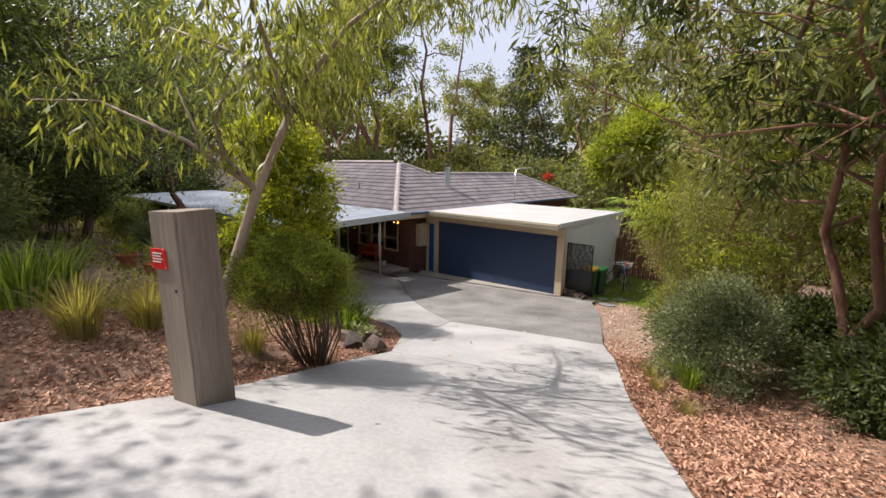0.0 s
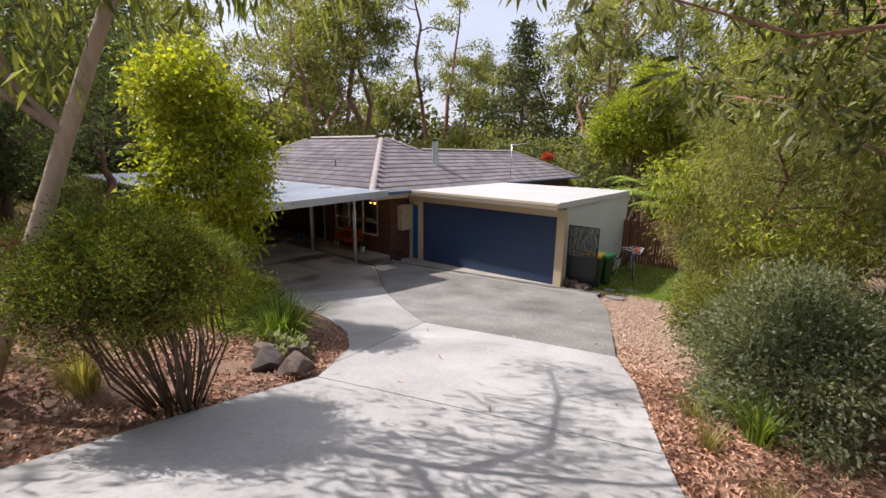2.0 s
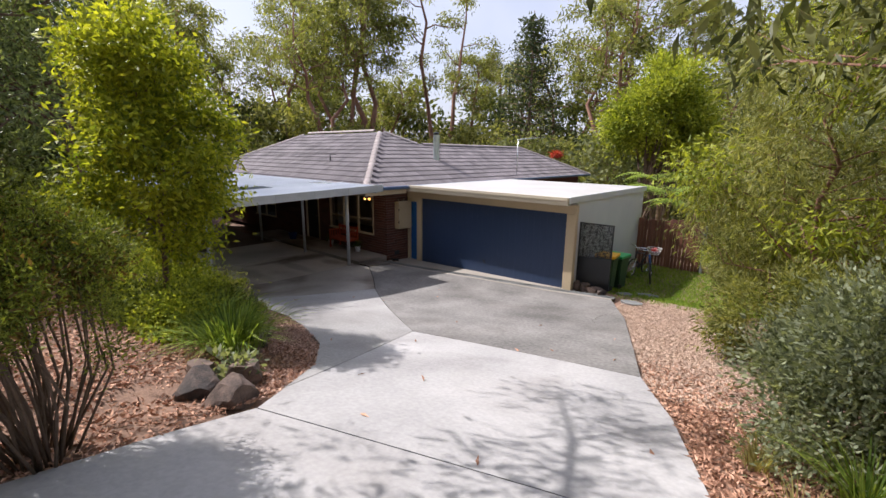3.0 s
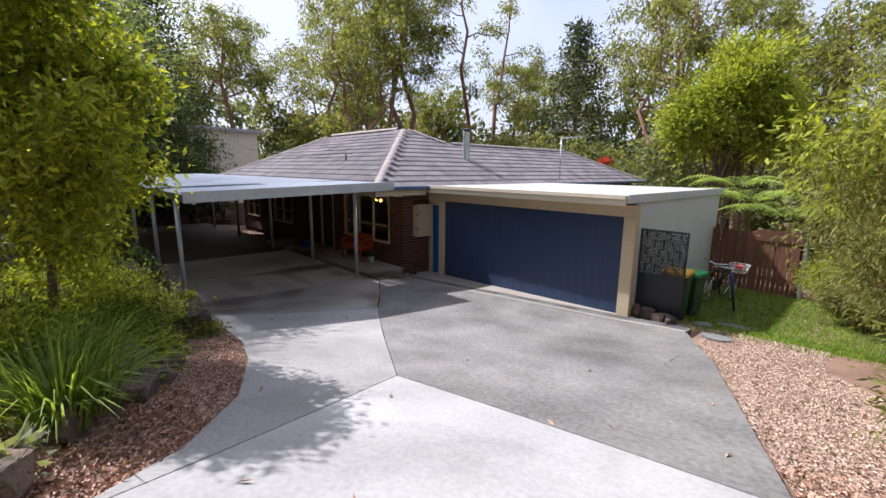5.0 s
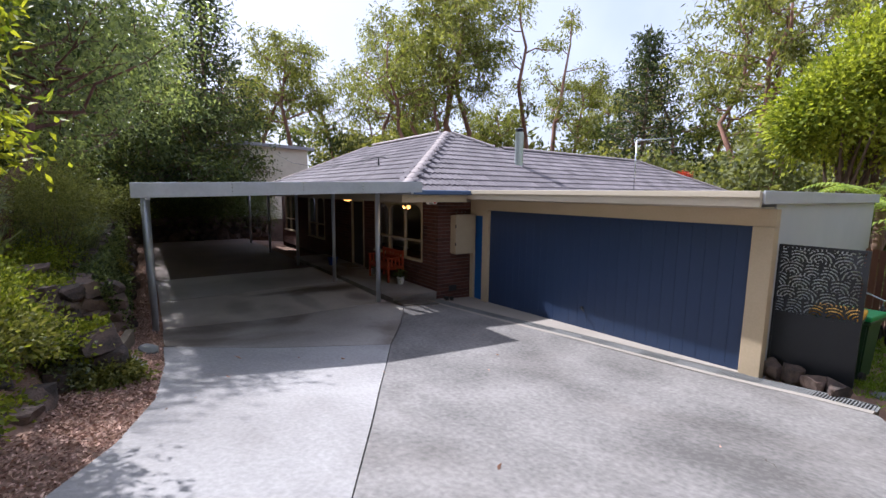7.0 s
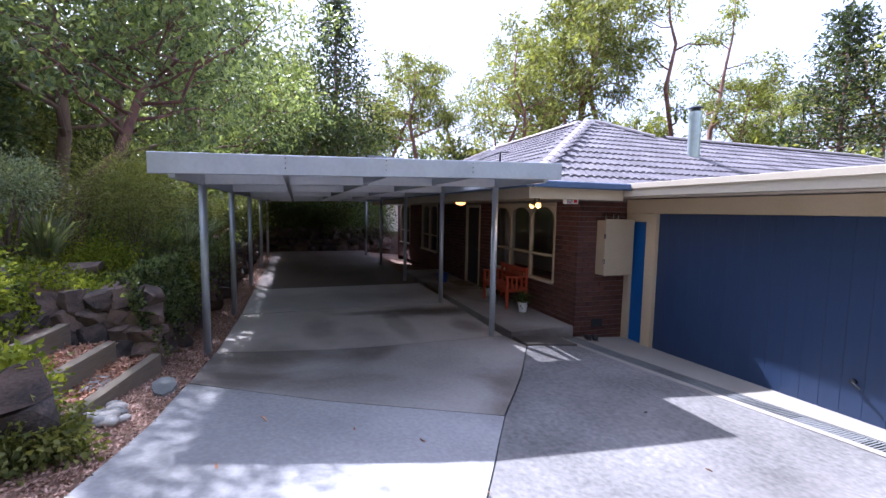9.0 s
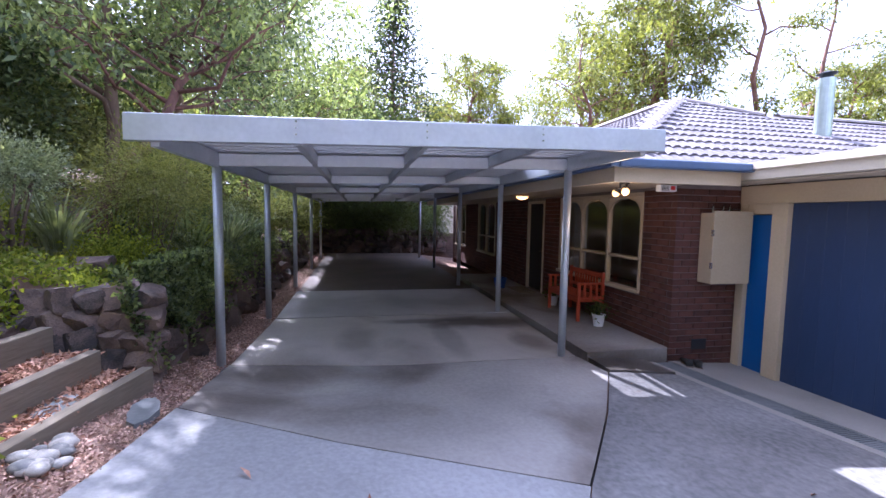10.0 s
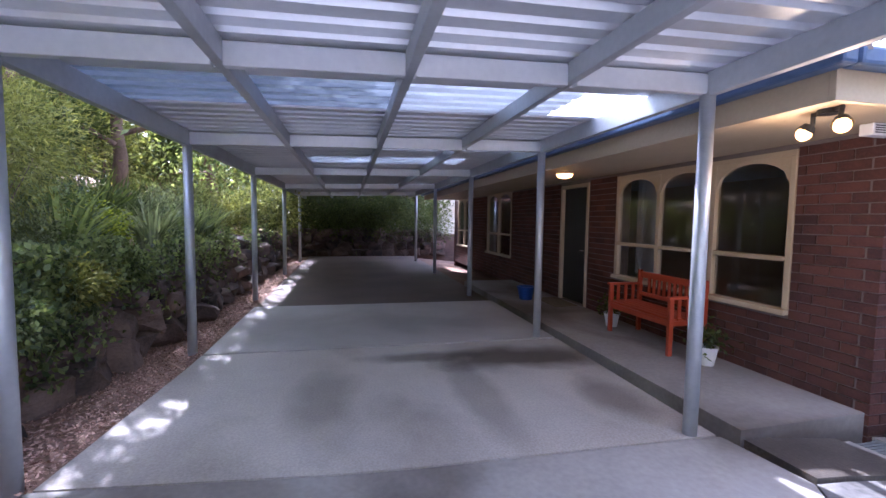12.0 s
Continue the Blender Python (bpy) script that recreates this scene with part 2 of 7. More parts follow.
    "fabric": surface("pale_curtain", (0.38, 0.38, 0.38), (0.5, 0.5, 0.5), 0.9, 3, 30, 0.1),
    "blueplastic": surface("blue_plastic", (0.01, 0.05, 0.25), (0.02, 0.08, 0.35), 0.4, 3, 30, 0.0),
    "weatherboard": surface("cream_weatherboard", (0.55, 0.52, 0.42), (0.66, 0.63, 0.52), 0.7, 2, 30, 0.05, obj=0.2),
    "farwall": surface("far_render", (0.6, 0.6, 0.6), (0.72, 0.72, 0.72), 0.8, 2, 30, 0.0),
    "farroof": surface("far_roof", (0.25, 0.26, 0.3), (0.35, 0.36, 0.4), 0.7, 2, 30, 0.0),
    "bark": surface("brown_bark", (0.10, 0.06, 0.04), (0.26, 0.17, 0.12), 0.95, 3, 25, 0.8, stretch=(1, 1, 0.2)),
    "gumbark": surface("pale_gum_bark", (0.20, 0.13, 0.085), (0.47, 0.38, 0.29), 0.8, 1.6, 20, 0.4, stretch=(1, 1, 0.3), patch=0.5),
    "redbark": surface("red_gum_bark", (0.14, 0.06, 0.04), (0.36, 0.20, 0.14), 0.85, 2, 20, 0.5, stretch=(1, 1, 0.25), patch=0.5),
    "rustbark": surface("dark_rust_bark", (0.07, 0.03, 0.022), (0.2, 0.095, 0.065), 0.9, 2, 20, 0.6, stretch=(1, 1, 0.25), patch=0.5),
    "stem": surface("shrub_stem", (0.09, 0.06, 0.04), (0.2, 0.14, 0.1), 0.9, 6, 40, 0.3),
    "glass": glassy("window_glass", (0.85, 0.88, 0.9)),
    "opal": surface("milky_corrugated_sheet", (0.62, 0.66, 0.7), (0.74, 0.78, 0.82), 0.4, 1.5, 20, 0.0, through=0.25),
    # darker blue-grey and far less see-through than the clear sheet below
    "greysheet": clear_sheet("blue_grey_corrugated_sheet", 0.16, (0.16, 0.19, 0.23), (0.3, 0.34, 0.38)),
    "polycarb": clear_sheet("clear_corrugated_sheet", 0.72),
    "bulb": lit("warm_bulb", (1.0, 0.46, 0.1), 1.6),
    "l_yellow": leafy("yellow_green_leaf", (0.13, 0.18, 0.02), (0.50, 0.52, 0.05), 0.5, 0.5),
    "l_gum": leafy("eucalypt_leaf", (0.09, 0.11, 0.035), (0.33, 0.35, 0.11), 0.45, 0.5),
    "l_olive": leafy("olive_leaf", (0.10, 0.12, 0.035), (0.36, 0.36, 0.12)),
    "l_wattle": leafy("wattle_leaf", (0.045, 0.06, 0.022), (0.34, 0.36, 0.15), 0.5, 0.45),
    "l_grey": leafy("grey_green_leaf", (0.12, 0.145, 0.09), (0.40, 0.44, 0.30)),
    "l_lightwood": leafy("lightwood_leaf", (0.05, 0.078, 0.038), (0.31, 0.37, 0.18), 0.36, 0.5),
    "l_dark": leafy("dark_green_leaf", (0.035, 0.055, 0.022), (0.14, 0.17, 0.065), 0.6, 0.45),
    "l_conifer": leafy("conifer_needle", (0.03, 0.045, 0.028), (0.085, 0.11, 0.055)),
    "l_hedge": leafy("hedge_leaf", (0.045, 0.07, 0.012), (0.29, 0.34, 0.045), 0.6, 0.3),
    "l_hedgein": leafy("brown_hedge_leaf", (0.07, 0.05, 0.016), (0.24, 0.16, 0.05)),
    "l_bright": leafy("bright_green_leaf", (0.12, 0.17, 0.02), (0.46, 0.50, 0.07)),
    "l_far": leafy("bushland_leaf", (0.085, 0.105, 0.045), (0.25, 0.27, 0.11)),
    "l_red": leafy("red_leaf", (0.25, 0.03, 0.025), (0.5, 0.08, 0.06)),
    "l_fern": leafy("fern_frond", (0.14, 0.22, 0.04), (0.36, 0.45, 0.12)),
    "grass": leafy("strappy_grass", (0.07, 0.13, 0.02), (0.36, 0.46, 0.09)),
    "drygrass": leafy("dry_grass", (0.20, 0.17, 0.06), (0.42, 0.38, 0.17)),
    "lawn": leafy("lawn_blades", (0.10, 0.20, 0.02), (0.30, 0.42, 0.07)),
}


# ---- builders ----
def mesh_of(name, verts, faces, material, smooth=False):
    me = bpy.data.meshes.new(name)
    me.from_pydata(verts, [], faces)
    me.materials.append(material)
    if smooth:
        me.polygons.foreach_set("use_smooth", [True] * len(me.polygons))
    me.update()
    return me


def put(name, me, parent=None, m=None, label=""):
    ob = new(name, me)
    if m is not None:
        ob.matrix_basis = m
    if parent is not None:
        ob.parent = parent
    if label:
        ob["label"] = label
    return ob


def part(name, bm, material, parent=None, label="", smooth=False):
    """Link a bmesh as one mesh object."""
    me = bpy.data.meshes.new(name)
    bm.to_mesh(me)
    bm.free()
    me.materials.append(material)
    if smooth:
        me.polygons.foreach_set("use_smooth", [True] * len(me.polygons))
    return put(name, me, parent, None, label)


def box(x0, x1, y0, y1, z0, z1, bevel=0.0, bm=None):
    bm = bm or bmesh.new()
    r = bmesh.ops.create_cube(bm, size=1)
    vs = r["verts"]
    for v in vs:
        v.co = (x0 + (v.co.x + 0.5) * (x1 - x0), y0 + (v.co.y + 0.5) * (y1 - y0), z0 + (v.co.z + 0.5) * (z1 - z0))
    if bevel:
        es = list({e for v in vs for e in v.link_edges})
        bmesh.ops.bevel(bm, geom=es, offset=bevel, segments=2, affect="EDGES", profile=0.5)
    return bm


def tube_data(points, radii, seg=8, cap=True):
    """A tapered tube along points."""
    pts = [Vector(p) for p in points]
    verts, faces = [], []
    side = Vector((1, 0, 0))
    for i, p in enumerate(pts):
        d = (pts[min(i + 1, len(pts) - 1)] - pts[max(i - 1, 0)]).normalized()
        if abs(d.dot(side)) > 0.95:
            side = Vector((0, 1, 0))
        u = (side - d * side.dot(d)).normalized()
        w = d.cross(u)
        side = u
        for k in range(seg):
            a = 2 * math.pi * k / seg
            verts.append(p + (u * math.cos(a) + w * math.sin(a)) * radii[i])
    for i in range(len(pts) - 1):
        for k in range(seg):
            a, b = i * seg + k, i * seg + (k + 1) % seg
            faces.append((a, b, b + seg, a + seg))
    if cap:
        faces.append(tuple(reversed(range(seg))))
        faces.append(tuple(range((len(pts) - 1) * seg, len(pts) * seg)))
    return verts, faces


def tubes(name, runs, material, parent=None, seg=6, label=""):
    """Several tubes of one part, joined: runs of (points, radii)."""
    V, F = [], []
    for pts, rad in runs:
        v, f = tube_data(pts, rad, seg)
        o = len(V)
        V += v
        F += [tuple(i + o for i in q) for q in f]
    return put(name, mesh_of(name, V, F, material, True), parent, None, label)


def leaves(name, P, D, length, width, material, parent=None, rng=None, fold=0.25, label=""):
    """Many leaves: base points P, directions D, each a folded blade of two triangles pairs."""
    n = len(P)
    rng = rng or np.random.default_rng(1)
    D = D / (np.linalg.norm(D, axis=1, keepdims=True) + 1e-9)
    R = rng.normal(size=(n, 3))
    S = np.cross(D, R)
    S /= np.linalg.norm(S, axis=1, keepdims=True) + 1e-9
    N = np.cross(D, S)
    L = (length * rng.uniform(0.6, 1.3, n))[:, None]
    W = (width * rng.uniform(0.7, 1.2, n))[:, None]
    mid = P + D * L * 0.45
    V = np.empty((n, 4, 3))
    V[:, 0] = P
    V[:, 1] = mid + S * W * 0.5 + N * W * fold
    V[:, 2] = P + D * L - N * L * 0.06
    V[:, 3] = mid - S * W * 0.5 + N * W * fold
    me = bpy.data.meshes.new(name)
    me.vertices.add(n * 4)
    me.vertices.foreach_set("co", V.astype(np.float32).ravel())
    me.loops.add(n * 4)
    me.loops.foreach_set("vertex_index", np.arange(n * 4, dtype=np.int32))
    me.polygons.add(n)
    me.polygons.foreach_set("loop_start", np.arange(0, n * 4, 4, dtype=np.int32))
    me.polygons.foreach_set("loop_total", np.full(n, 4, dtype=np.int32))
    me.materials.append(material)
    me.update()
    me.validate()
    return put(name, me, parent, None, label)


def ball(rng, n):
    v = rng.normal(size=(n, 3))
    return v / (np.linalg.norm(v, axis=1, keepdims=True) + 1e-9)


def thing(name, at, label, category, group="", kind=""):
    e = new(name)
    e.empty_display_size = 0.1
    e.location = at
    return tagged(e, label, category, group, kind)


# ---- the lie of the land ----
S_AT = (-20, 0, 3, 5, 7.5, 9.9, 11.5, 13, 14.5, 60)
S_Z = (6.0, 3.08, 2.36, 1.75, 1.17, 0.65, 0.33, 0.1, 0.0, 0.0)
EDGE_L = ((-3.0, -14), (-3.2, -4), (-3.3, 0), (-3.45, 2.2), (-3.9, 3.45), (-4.1, 4.45), (-4.4, 5.25), (-4.95, 5.95), (-5.8, 6.55),
          (-7.1, 7.05), (-8.1, 7.3), (-9.5, 7.43), (-11.2, 7.46), (-12.5, 7.5), (-27.5, 7.5))
EDGE_R = ((3.0, -14), (1.6, -4), (0.9, 0), (0.2, 3.3), (-0.26, 4.25), (-0.9, 5.75), (-1.6, 7.5), (-2.1, 8.4), (-2.6, 9.7), (-3.5, 12.1), (-4.05, 13.15))


def drive_z(x, y):
    s, c = -0.6 * x + 0.8 * y, max(-4.0, min(4.0, 0.8 * x + 0.6 * y))
    dip = 0.19 * max(0.0, min(1.0, (y - 11.9) / 1.9)) * max(0.0, min(1.0, (-5.0 - x) / 6.0))
    return float(np.interp(s, S_AT, S_Z)) - 0.05 * c * max(0.0, min(1.0, (10 - s) / 5)) - dip


def left_of(x, y):
    """How far a place lies outside the drive's garden edge (negative: on the drive side)."""
    best, sign = 1e9, 1
    for (ax, ay), (bx, by) in zip(EDGE_L, EDGE_L[1:]):
        dx, dy = bx - ax, by - ay
        k = max(0.0, min(1.0, ((x - ax) * dx + (y - ay) * dy) / (dx * dx + dy * dy)))
        px, py = x - ax - k * dx, y - ay - k * dy
        d = px * px + py * py
        if d < best:
            best, sign = d, (1 if dx * py - dy * px > 0 else -1)
    return math.sqrt(best) * sign


def right_edge(y):
    return float(np.interp(y, [q[1] for q in EDGE_R], [q[0] for q in EDGE_R])) if y < 13.15 else -5.3


def land(x, y):
    """Height of the ground."""
    z = drive_z(x, y)
    d = left_of(x, y)
    bed = 1.0 + 0.3 * (6.2 - y) + 0.05 * math.sin(x * 1.3) * math.cos(y * 1.7)
    bed = min(bed, 4.2) if y < 6.6 else 0
    if d > 0:
        k = max(0.0, min(1.0, (d - 0.75) / 0.3))
        z = z + 0.01 + (max(bed, z) - z) * k * k * (3 - 2 * k) if x > -30 else bed
    elif x < right_edge(y) + 0.02:
        z -= 0.07
    else:
        z += 0.02
    if -11.8 < x < -4.4 and 12.3 < y < 14.3:
        z = min(z, -0.3)
    if x > -5.65 and y > 14.3:
        z -= 0.25 * min(1.0, (y - 14.3) / 1.5)
    if -11.4 < x < -9.05 and y > 5.75 and d > 0:
        z = min(z, drive_z(x, y) + 0.05)
    far = max(0.0, min(1.0, (y - 21) / 30), min(1.0, (-27 - x) / 30))
    return z - 5.0 * min(1.0, far)


# ---- ground ----
def spaced(lo, a, b, hi, step):
    mid = list(np.arange(a, b + 1e-6, step))
    out, d, v = [], step, a
    while v > lo:
        d *= 1.35
        v -= d
        out.append(v)
    pre = out[::-1]
    post, d, v = [], step, mid[-1]
    while v < hi:
        d *= 1.35
        v += d
        post.append(v)
    return pre + mid + post


gx, gy = spaced(-900, -30, 6, 900, 0.3), spaced(-900, -6, 20, 900, 0.3)
gv = [(x, y, land(x, y)) for y in gy for x in gx]
gf = [(j * len(gx) + i, j * len(gx) + i + 1, (j + 1) * len(gx) + i + 1, (j + 1) * len(gx) + i) for j in range(len(gy) - 1) for i in range(len(gx) - 1)]
ground = tagged(put("ground", mesh_of("ground", gv, gf, M["soil"], True)), "sloping garden soil covered in reddish bark mulch", "ground", kind="structure")


def slab(name, outline, material, label, lift=0.03, thick=0.12, flat=None, gap=0.008):
    """A concrete panel that follows the slope of the drive."""
    bm = bmesh.new()
    cx = sum(p[0] for p in outline) / len(outline)
    cy = sum(p[1] for p in outline) / len(outline)
    vs = []
    for x, y in outline:
        d = math.hypot(x - cx, y - cy)
        vs.append(bm.verts.new((x - (x - cx) / d * gap, y - (y - cy) / d * gap, 0)))
    bm.faces.new(vs)
    xs, ys = [p[0] for p in outline], [p[1] for p in outline]
    for axis, lo, hi in ((0, min(xs), max(xs)), (1, min(ys), max(ys))):
        v = math.ceil(lo / 0.5) * 0.5
        while v < hi:
            co, no = [0, 0, 0], [0, 0, 0]
            co[axis], no[axis] = v + 0.013, 1
            bmesh.ops.bisect_plane(bm, geom=bm.verts[:] + bm.edges[:] + bm.faces[:], plane_co=co, plane_no=no)
            v += 0.5
    for f in bm.faces:
        if f.normal.z < 0:
            f.normal_flip()
    for v in bm.verts:
        v.co.z = (flat if flat is not None else drive_z(v.co.x, v.co.y)) + lift
    r = bmesh.ops.extrude_face_region(bm, geom=bm.faces[:])
    top = [e for e in r["geom"] if isinstance(e, bmesh.types.BMVert)]
    for v in top:
        v.co.z -= thick
    bmesh.ops.recalc_face_normals(bm, faces=bm.faces[:])
    ob = part(name, bm, material)
    return tagged(ob, label, "driveway slab", "driveway slabs", "structure")


YJ = (-5.58, 8.14)
LJ, RJ = (-4.45, 5.32), (-2.16, 8.52)
XL, XR = (-4.12, 4.9), (-0.95, 5.9)
UP = ((-6.7, 8.82), (-7.58, 9.34), (-8.89, 10.15), (-9.28, 10.4))
slab("driveway_upper", (*EDGE_L[:5], (-4.05, 4.2), XL, XR, *reversed(EDGE_R[:5])), M["concrete"], "pale broom-finished concrete driveway panel at the street end")
slab("driveway_middle", (XL, LJ, YJ, RJ, (-1.6, 7.5), XR), M["concrete"], "pale concrete driveway panel on the slope")
slab("driveway_left", (LJ, *EDGE_L[7:11], (-9.5, 7.43), (-10.55, 7.455), UP[3], UP[2], UP[1], UP[0], YJ), M["concrete_mid"], "smooth grey concrete panel before the carport")
slab("driveway_right", (YJ, *UP, (-10.29, 11.16), (-11.25, 11.78), (-11.25, 12.7), (-8.1, 13.285), (-4.35, 13.73), (-4.05, 13.2), (-3.5, 12.1), (-2.6, 9.7), RJ), M["aggregate"], "dark grey exposed-aggregate concrete panel before the garage")
slab("carport_slab_front", ((-10.55, 7.455), (-11.2, 7.46), (-11.86, 7.48), (-11.83, 11.7), (-11.25, 11.78), (-10.29, 11.16), UP[3]), M["concrete_worn"], "stained grey concrete panel at the carport's mouth", gap=0.014)
slab("carport_slab_middle", ((-11.86, 7.48), (-14.4, 7.5), (-14.4, 11.76), (-11.83, 11.7)), M["concrete_dark"], "worn grey concrete panel with tyre stains", gap=0.03)
slab("carport_slab_back", ((-14.4, 7.5), (-17.03, 7.5), (-17.03, 11.76), (-14.4, 11.76)), M["concrete_pale"], "worn grey concrete panel under the carport", 0.035, gap=0.04)
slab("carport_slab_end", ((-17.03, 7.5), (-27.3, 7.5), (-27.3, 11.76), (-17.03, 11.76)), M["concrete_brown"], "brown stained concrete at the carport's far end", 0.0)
slab("drain_panel", ((-11.26, 11.8), (-11.73, 11.78), (-11.73, 12.6), (-11.26, 12.69)), M["damp"], "dark damp concrete beside the porch step", 0.05)
slab("apron", ((-11.77, 13.02), (-8.1, 13.67), (-5.6, 13.97), (-5.6, 14.06), (-11.77, 14.06)), M["apron"], "cream-grey concrete apron before the garage door", 0.04, thick=0.2)
slab("porch", ((-11.75, 11.79), (-11.8, 13.0), (-19.2, 13.0), (-19.2, 11.79)), M["concrete_worn"], "raised grey concrete porch slab along the house", 0.1, 0.4, flat=0)


# ---- house ----
WALL_Y, EAST_X, EAVE_Z = 13.0, -11.78, 2.36
wall_s = thing("wall_south", (-18, WALL_Y, 0), "red-brown brick house wall under the porch eave", "wall", kind="structure")
wall_e = thing("wall_east", (EAST_X, 13.6, 0), "red-brown brick return wall beside the garage", "wall", kind="structure")
W1, DOOR, W2, W3 = (-15.05, -12.48, 0.72, 2.22), (-16.8, -15.85, 0.1, 2.2), (-21.2, -19.35, 0.62, 2.3), (-24.6, -23.0, 0.62, 2.3)


def local(ob, parent):
    """Put a world-placed child under a parent that is only moved."""
    ob.parent = parent
    ob.location = Vector(ob.location) - parent.location
    return ob


def wall_backing(parent, runs, material):
    for x0, x1, y0, y1, z0, z1 in runs:
        local(part("backing", box(x0, x1, y0, y1, z0, z1), material), parent)


yb = WALL_Y + 0.012
segs = []
edges = [-25.0]
for w in (W3, W2, DOOR, W1):
    segs.append((edges[-1], w[0], yb, yb + 0.2, 0.0, EAVE_Z))
    segs.append((w[0], w[1], yb, yb + 0.2, 0.0, w[2]))
    segs.append((w[0], w[1], yb, yb + 0.2, w[3], EAVE_Z))
    edges.append(w[1])
segs.append((edges[-1], EAST_X - 0.012, yb, yb + 0.2, 0.0, EAVE_Z))
wall_backing(wall_s, segs, M["mortar"])
wall_backing(wall_e, [(EAST_X - 0.212, EAST_X - 0.012, yb + 0.2, 14.2, -0.3, 2.3), (EAST_X - 0.212, EAST_X - 0.012, yb, yb + 0.2, -0.3, 0.0)], M["mortar"])


def brick_mesh(name, l, material):
    bm = box(-l / 2, l / 2, -0.05, 0.05, -0.038, 0.038)
    bmesh.ops.bevel(bm, geom=bm.edges[:], offset=0.004, segments=1, affect="EDGES")
    me = bpy.data.meshes.new(name)
    bm.to_mesh(me)
    bm.free()
    me.materials.append(material)
    return me


# ---- house roof: hip tiles ----
EX, SY, EZ, PITCH = -11.22, 11.70, 2.44, 0.486
roof = thing("roof", (-15, 16, 2.4), "hipped roof of weathered brown-grey concrete tiles", "roof", kind="structure")


def roof_mesh():
    """The roof's planes: a main hip along x and a lower wing to the north."""
    z = lambda d: EZ + PITCH * d
    bm = bmesh.new()
    v = lambda x, y, q: bm.verts.new((x, y, q))
    c_se, c_sw, c_nw = v(EX, SY, EZ), v(EX - 13.5, SY, EZ), v(EX - 13.5, SY + 8.1, EZ)
    a_e, a_w = v(EX - 4.05, SY + 4.05, z(4.05)), v(EX - 9.45, SY + 4.05, z(4.05))
    k = v(EX - 2.95, SY + 5.15, z(2.95))
    r_n, c_ne = v(EX - 2.95, SY + 13.4, z(2.95)), v(EX, SY + 16.35, EZ)
    c_nn = v(EX - 5.9, SY + 16.35, EZ)
    valley = v(EX - 5.9, SY + 8.1, EZ)
    for f in ((c_sw, c_se, a_e, a_w), (c_se, c_ne, r_n, k, a_e), (c_nw, c_sw, a_w), (c_ne, c_nn, r_n), (c_nn, valley, k, r_n), (valley, c_nw, a_w, a_e, k)):
        bm.faces.new(f)
    bmesh.ops.recalc_face_normals(bm, faces=bm.faces[:])
    return bm


ob = part("underlay", roof_mesh(), M["tilefar"])
ob.location.z -= 0.02
local(ob, roof)


def tile_mesh(name):
    """One interlocking tile: two rolls, a thick front edge."""
    w, l = 0.30, 0.36
    prof = [(0, 0.0), (0.05, 0.028), (0.10, 0.03), (0.15, 0.004), (0.20, 0.028), (0.25, 0.03), (0.30, 0.0)]
    V, F = [], []
    for x, h in prof:
        V += [(x - w / 2, 0, h + 0.035), (x - w / 2, l, h + 0.008), (x - w / 2, 0, h + 0.006)]
    for i in range(len(prof) - 1):
        a, b = i * 3, i * 3 + 3
        F += [(a, b, b + 1, a + 1), (a + 2, b + 2, b, a)]
    return V, F


TV, TF = tile_mesh("roof_tile")
tile_me = mesh_of("roof_tile", TV, TF, M["tile"])
slope_len = math.hypot(1, PITCH)
places = []
for course in range(13):
    d = course * 0.30
    up = d / 1.0
    # south slope, from hip to hip
    for i in range(46):
        x = EX - 0.15 - i * 0.298
        if x < EX - d - 0.05 and x > EX - 13.5 + d and d < 3.9:
            places.append((Matrix.Translation((x, SY + d, EZ + PITCH * d)) @ pose(0, 0, 0, math.degrees(math.atan(PITCH))), (x - EX) ** 2 + d * d))
    # east slope
    for i in range(55):
        y = SY + 0.15 + i * 0.298
        top = 4.05 - max(0.0, min(1.1, y - SY - 4.05)) if y < SY + 8 else 2.95
        if y > SY + d + 0.05 and y < SY + 16.35 - d and d < top - 0.1:
            places.append((Matrix.Translation((EX - d, y, EZ + PITCH * d)) @ pose(0, 0, 0, 0, 0, 90) @ pose(0, 0, 0, math.degrees(math.atan(PITCH))), (y - SY) ** 2 + d * d))
places.sort(key=lambda p: p[1])
JV, JF = [], []
for m, _ in places[300:]:
    o = len(JV)
    JV += [m @ Vector(v) for v in TV]
    JF += [tuple(i + o for i in f) for f in TF]
far_tiles = put("far_tiles", mesh_of("far_tiles", JV, JF, M["tilefar"]))
tagged(far_tiles, kind="stuff")
local(far_tiles, roof)


def cap_mesh():
    V, F = [], []
    for j, (y, s) in enumerate(((0, 1.0), (0.40, 0.9))):
        for k in range(7):
            a = math.pi * k / 6
            V.append((math.cos(a) * 0.12 * s, y, math.sin(a) * 0.085 * s))
    for k in range(6):
        F.append((k, k + 1, k + 8, k + 7))
    F.append(tuple(range(7)))
    return mesh_of("ridge_cap", V, F, M["ridge"], False)


cap_me = cap_mesh()


def caps(a, b):
    a, b = Vector(a), Vector(b)
    n = int((b - a).length / 0.36)
    d = (b - a).normalized()
    q = d.to_track_quat("Y", "Z").to_matrix().to_4x4()
    for i in range(n):
        put("ridge_cap", cap_me, roof, Matrix.Translation(a + d * (i * 0.36) + Vector((0, 0, 0.03)) - roof.location) @ q)


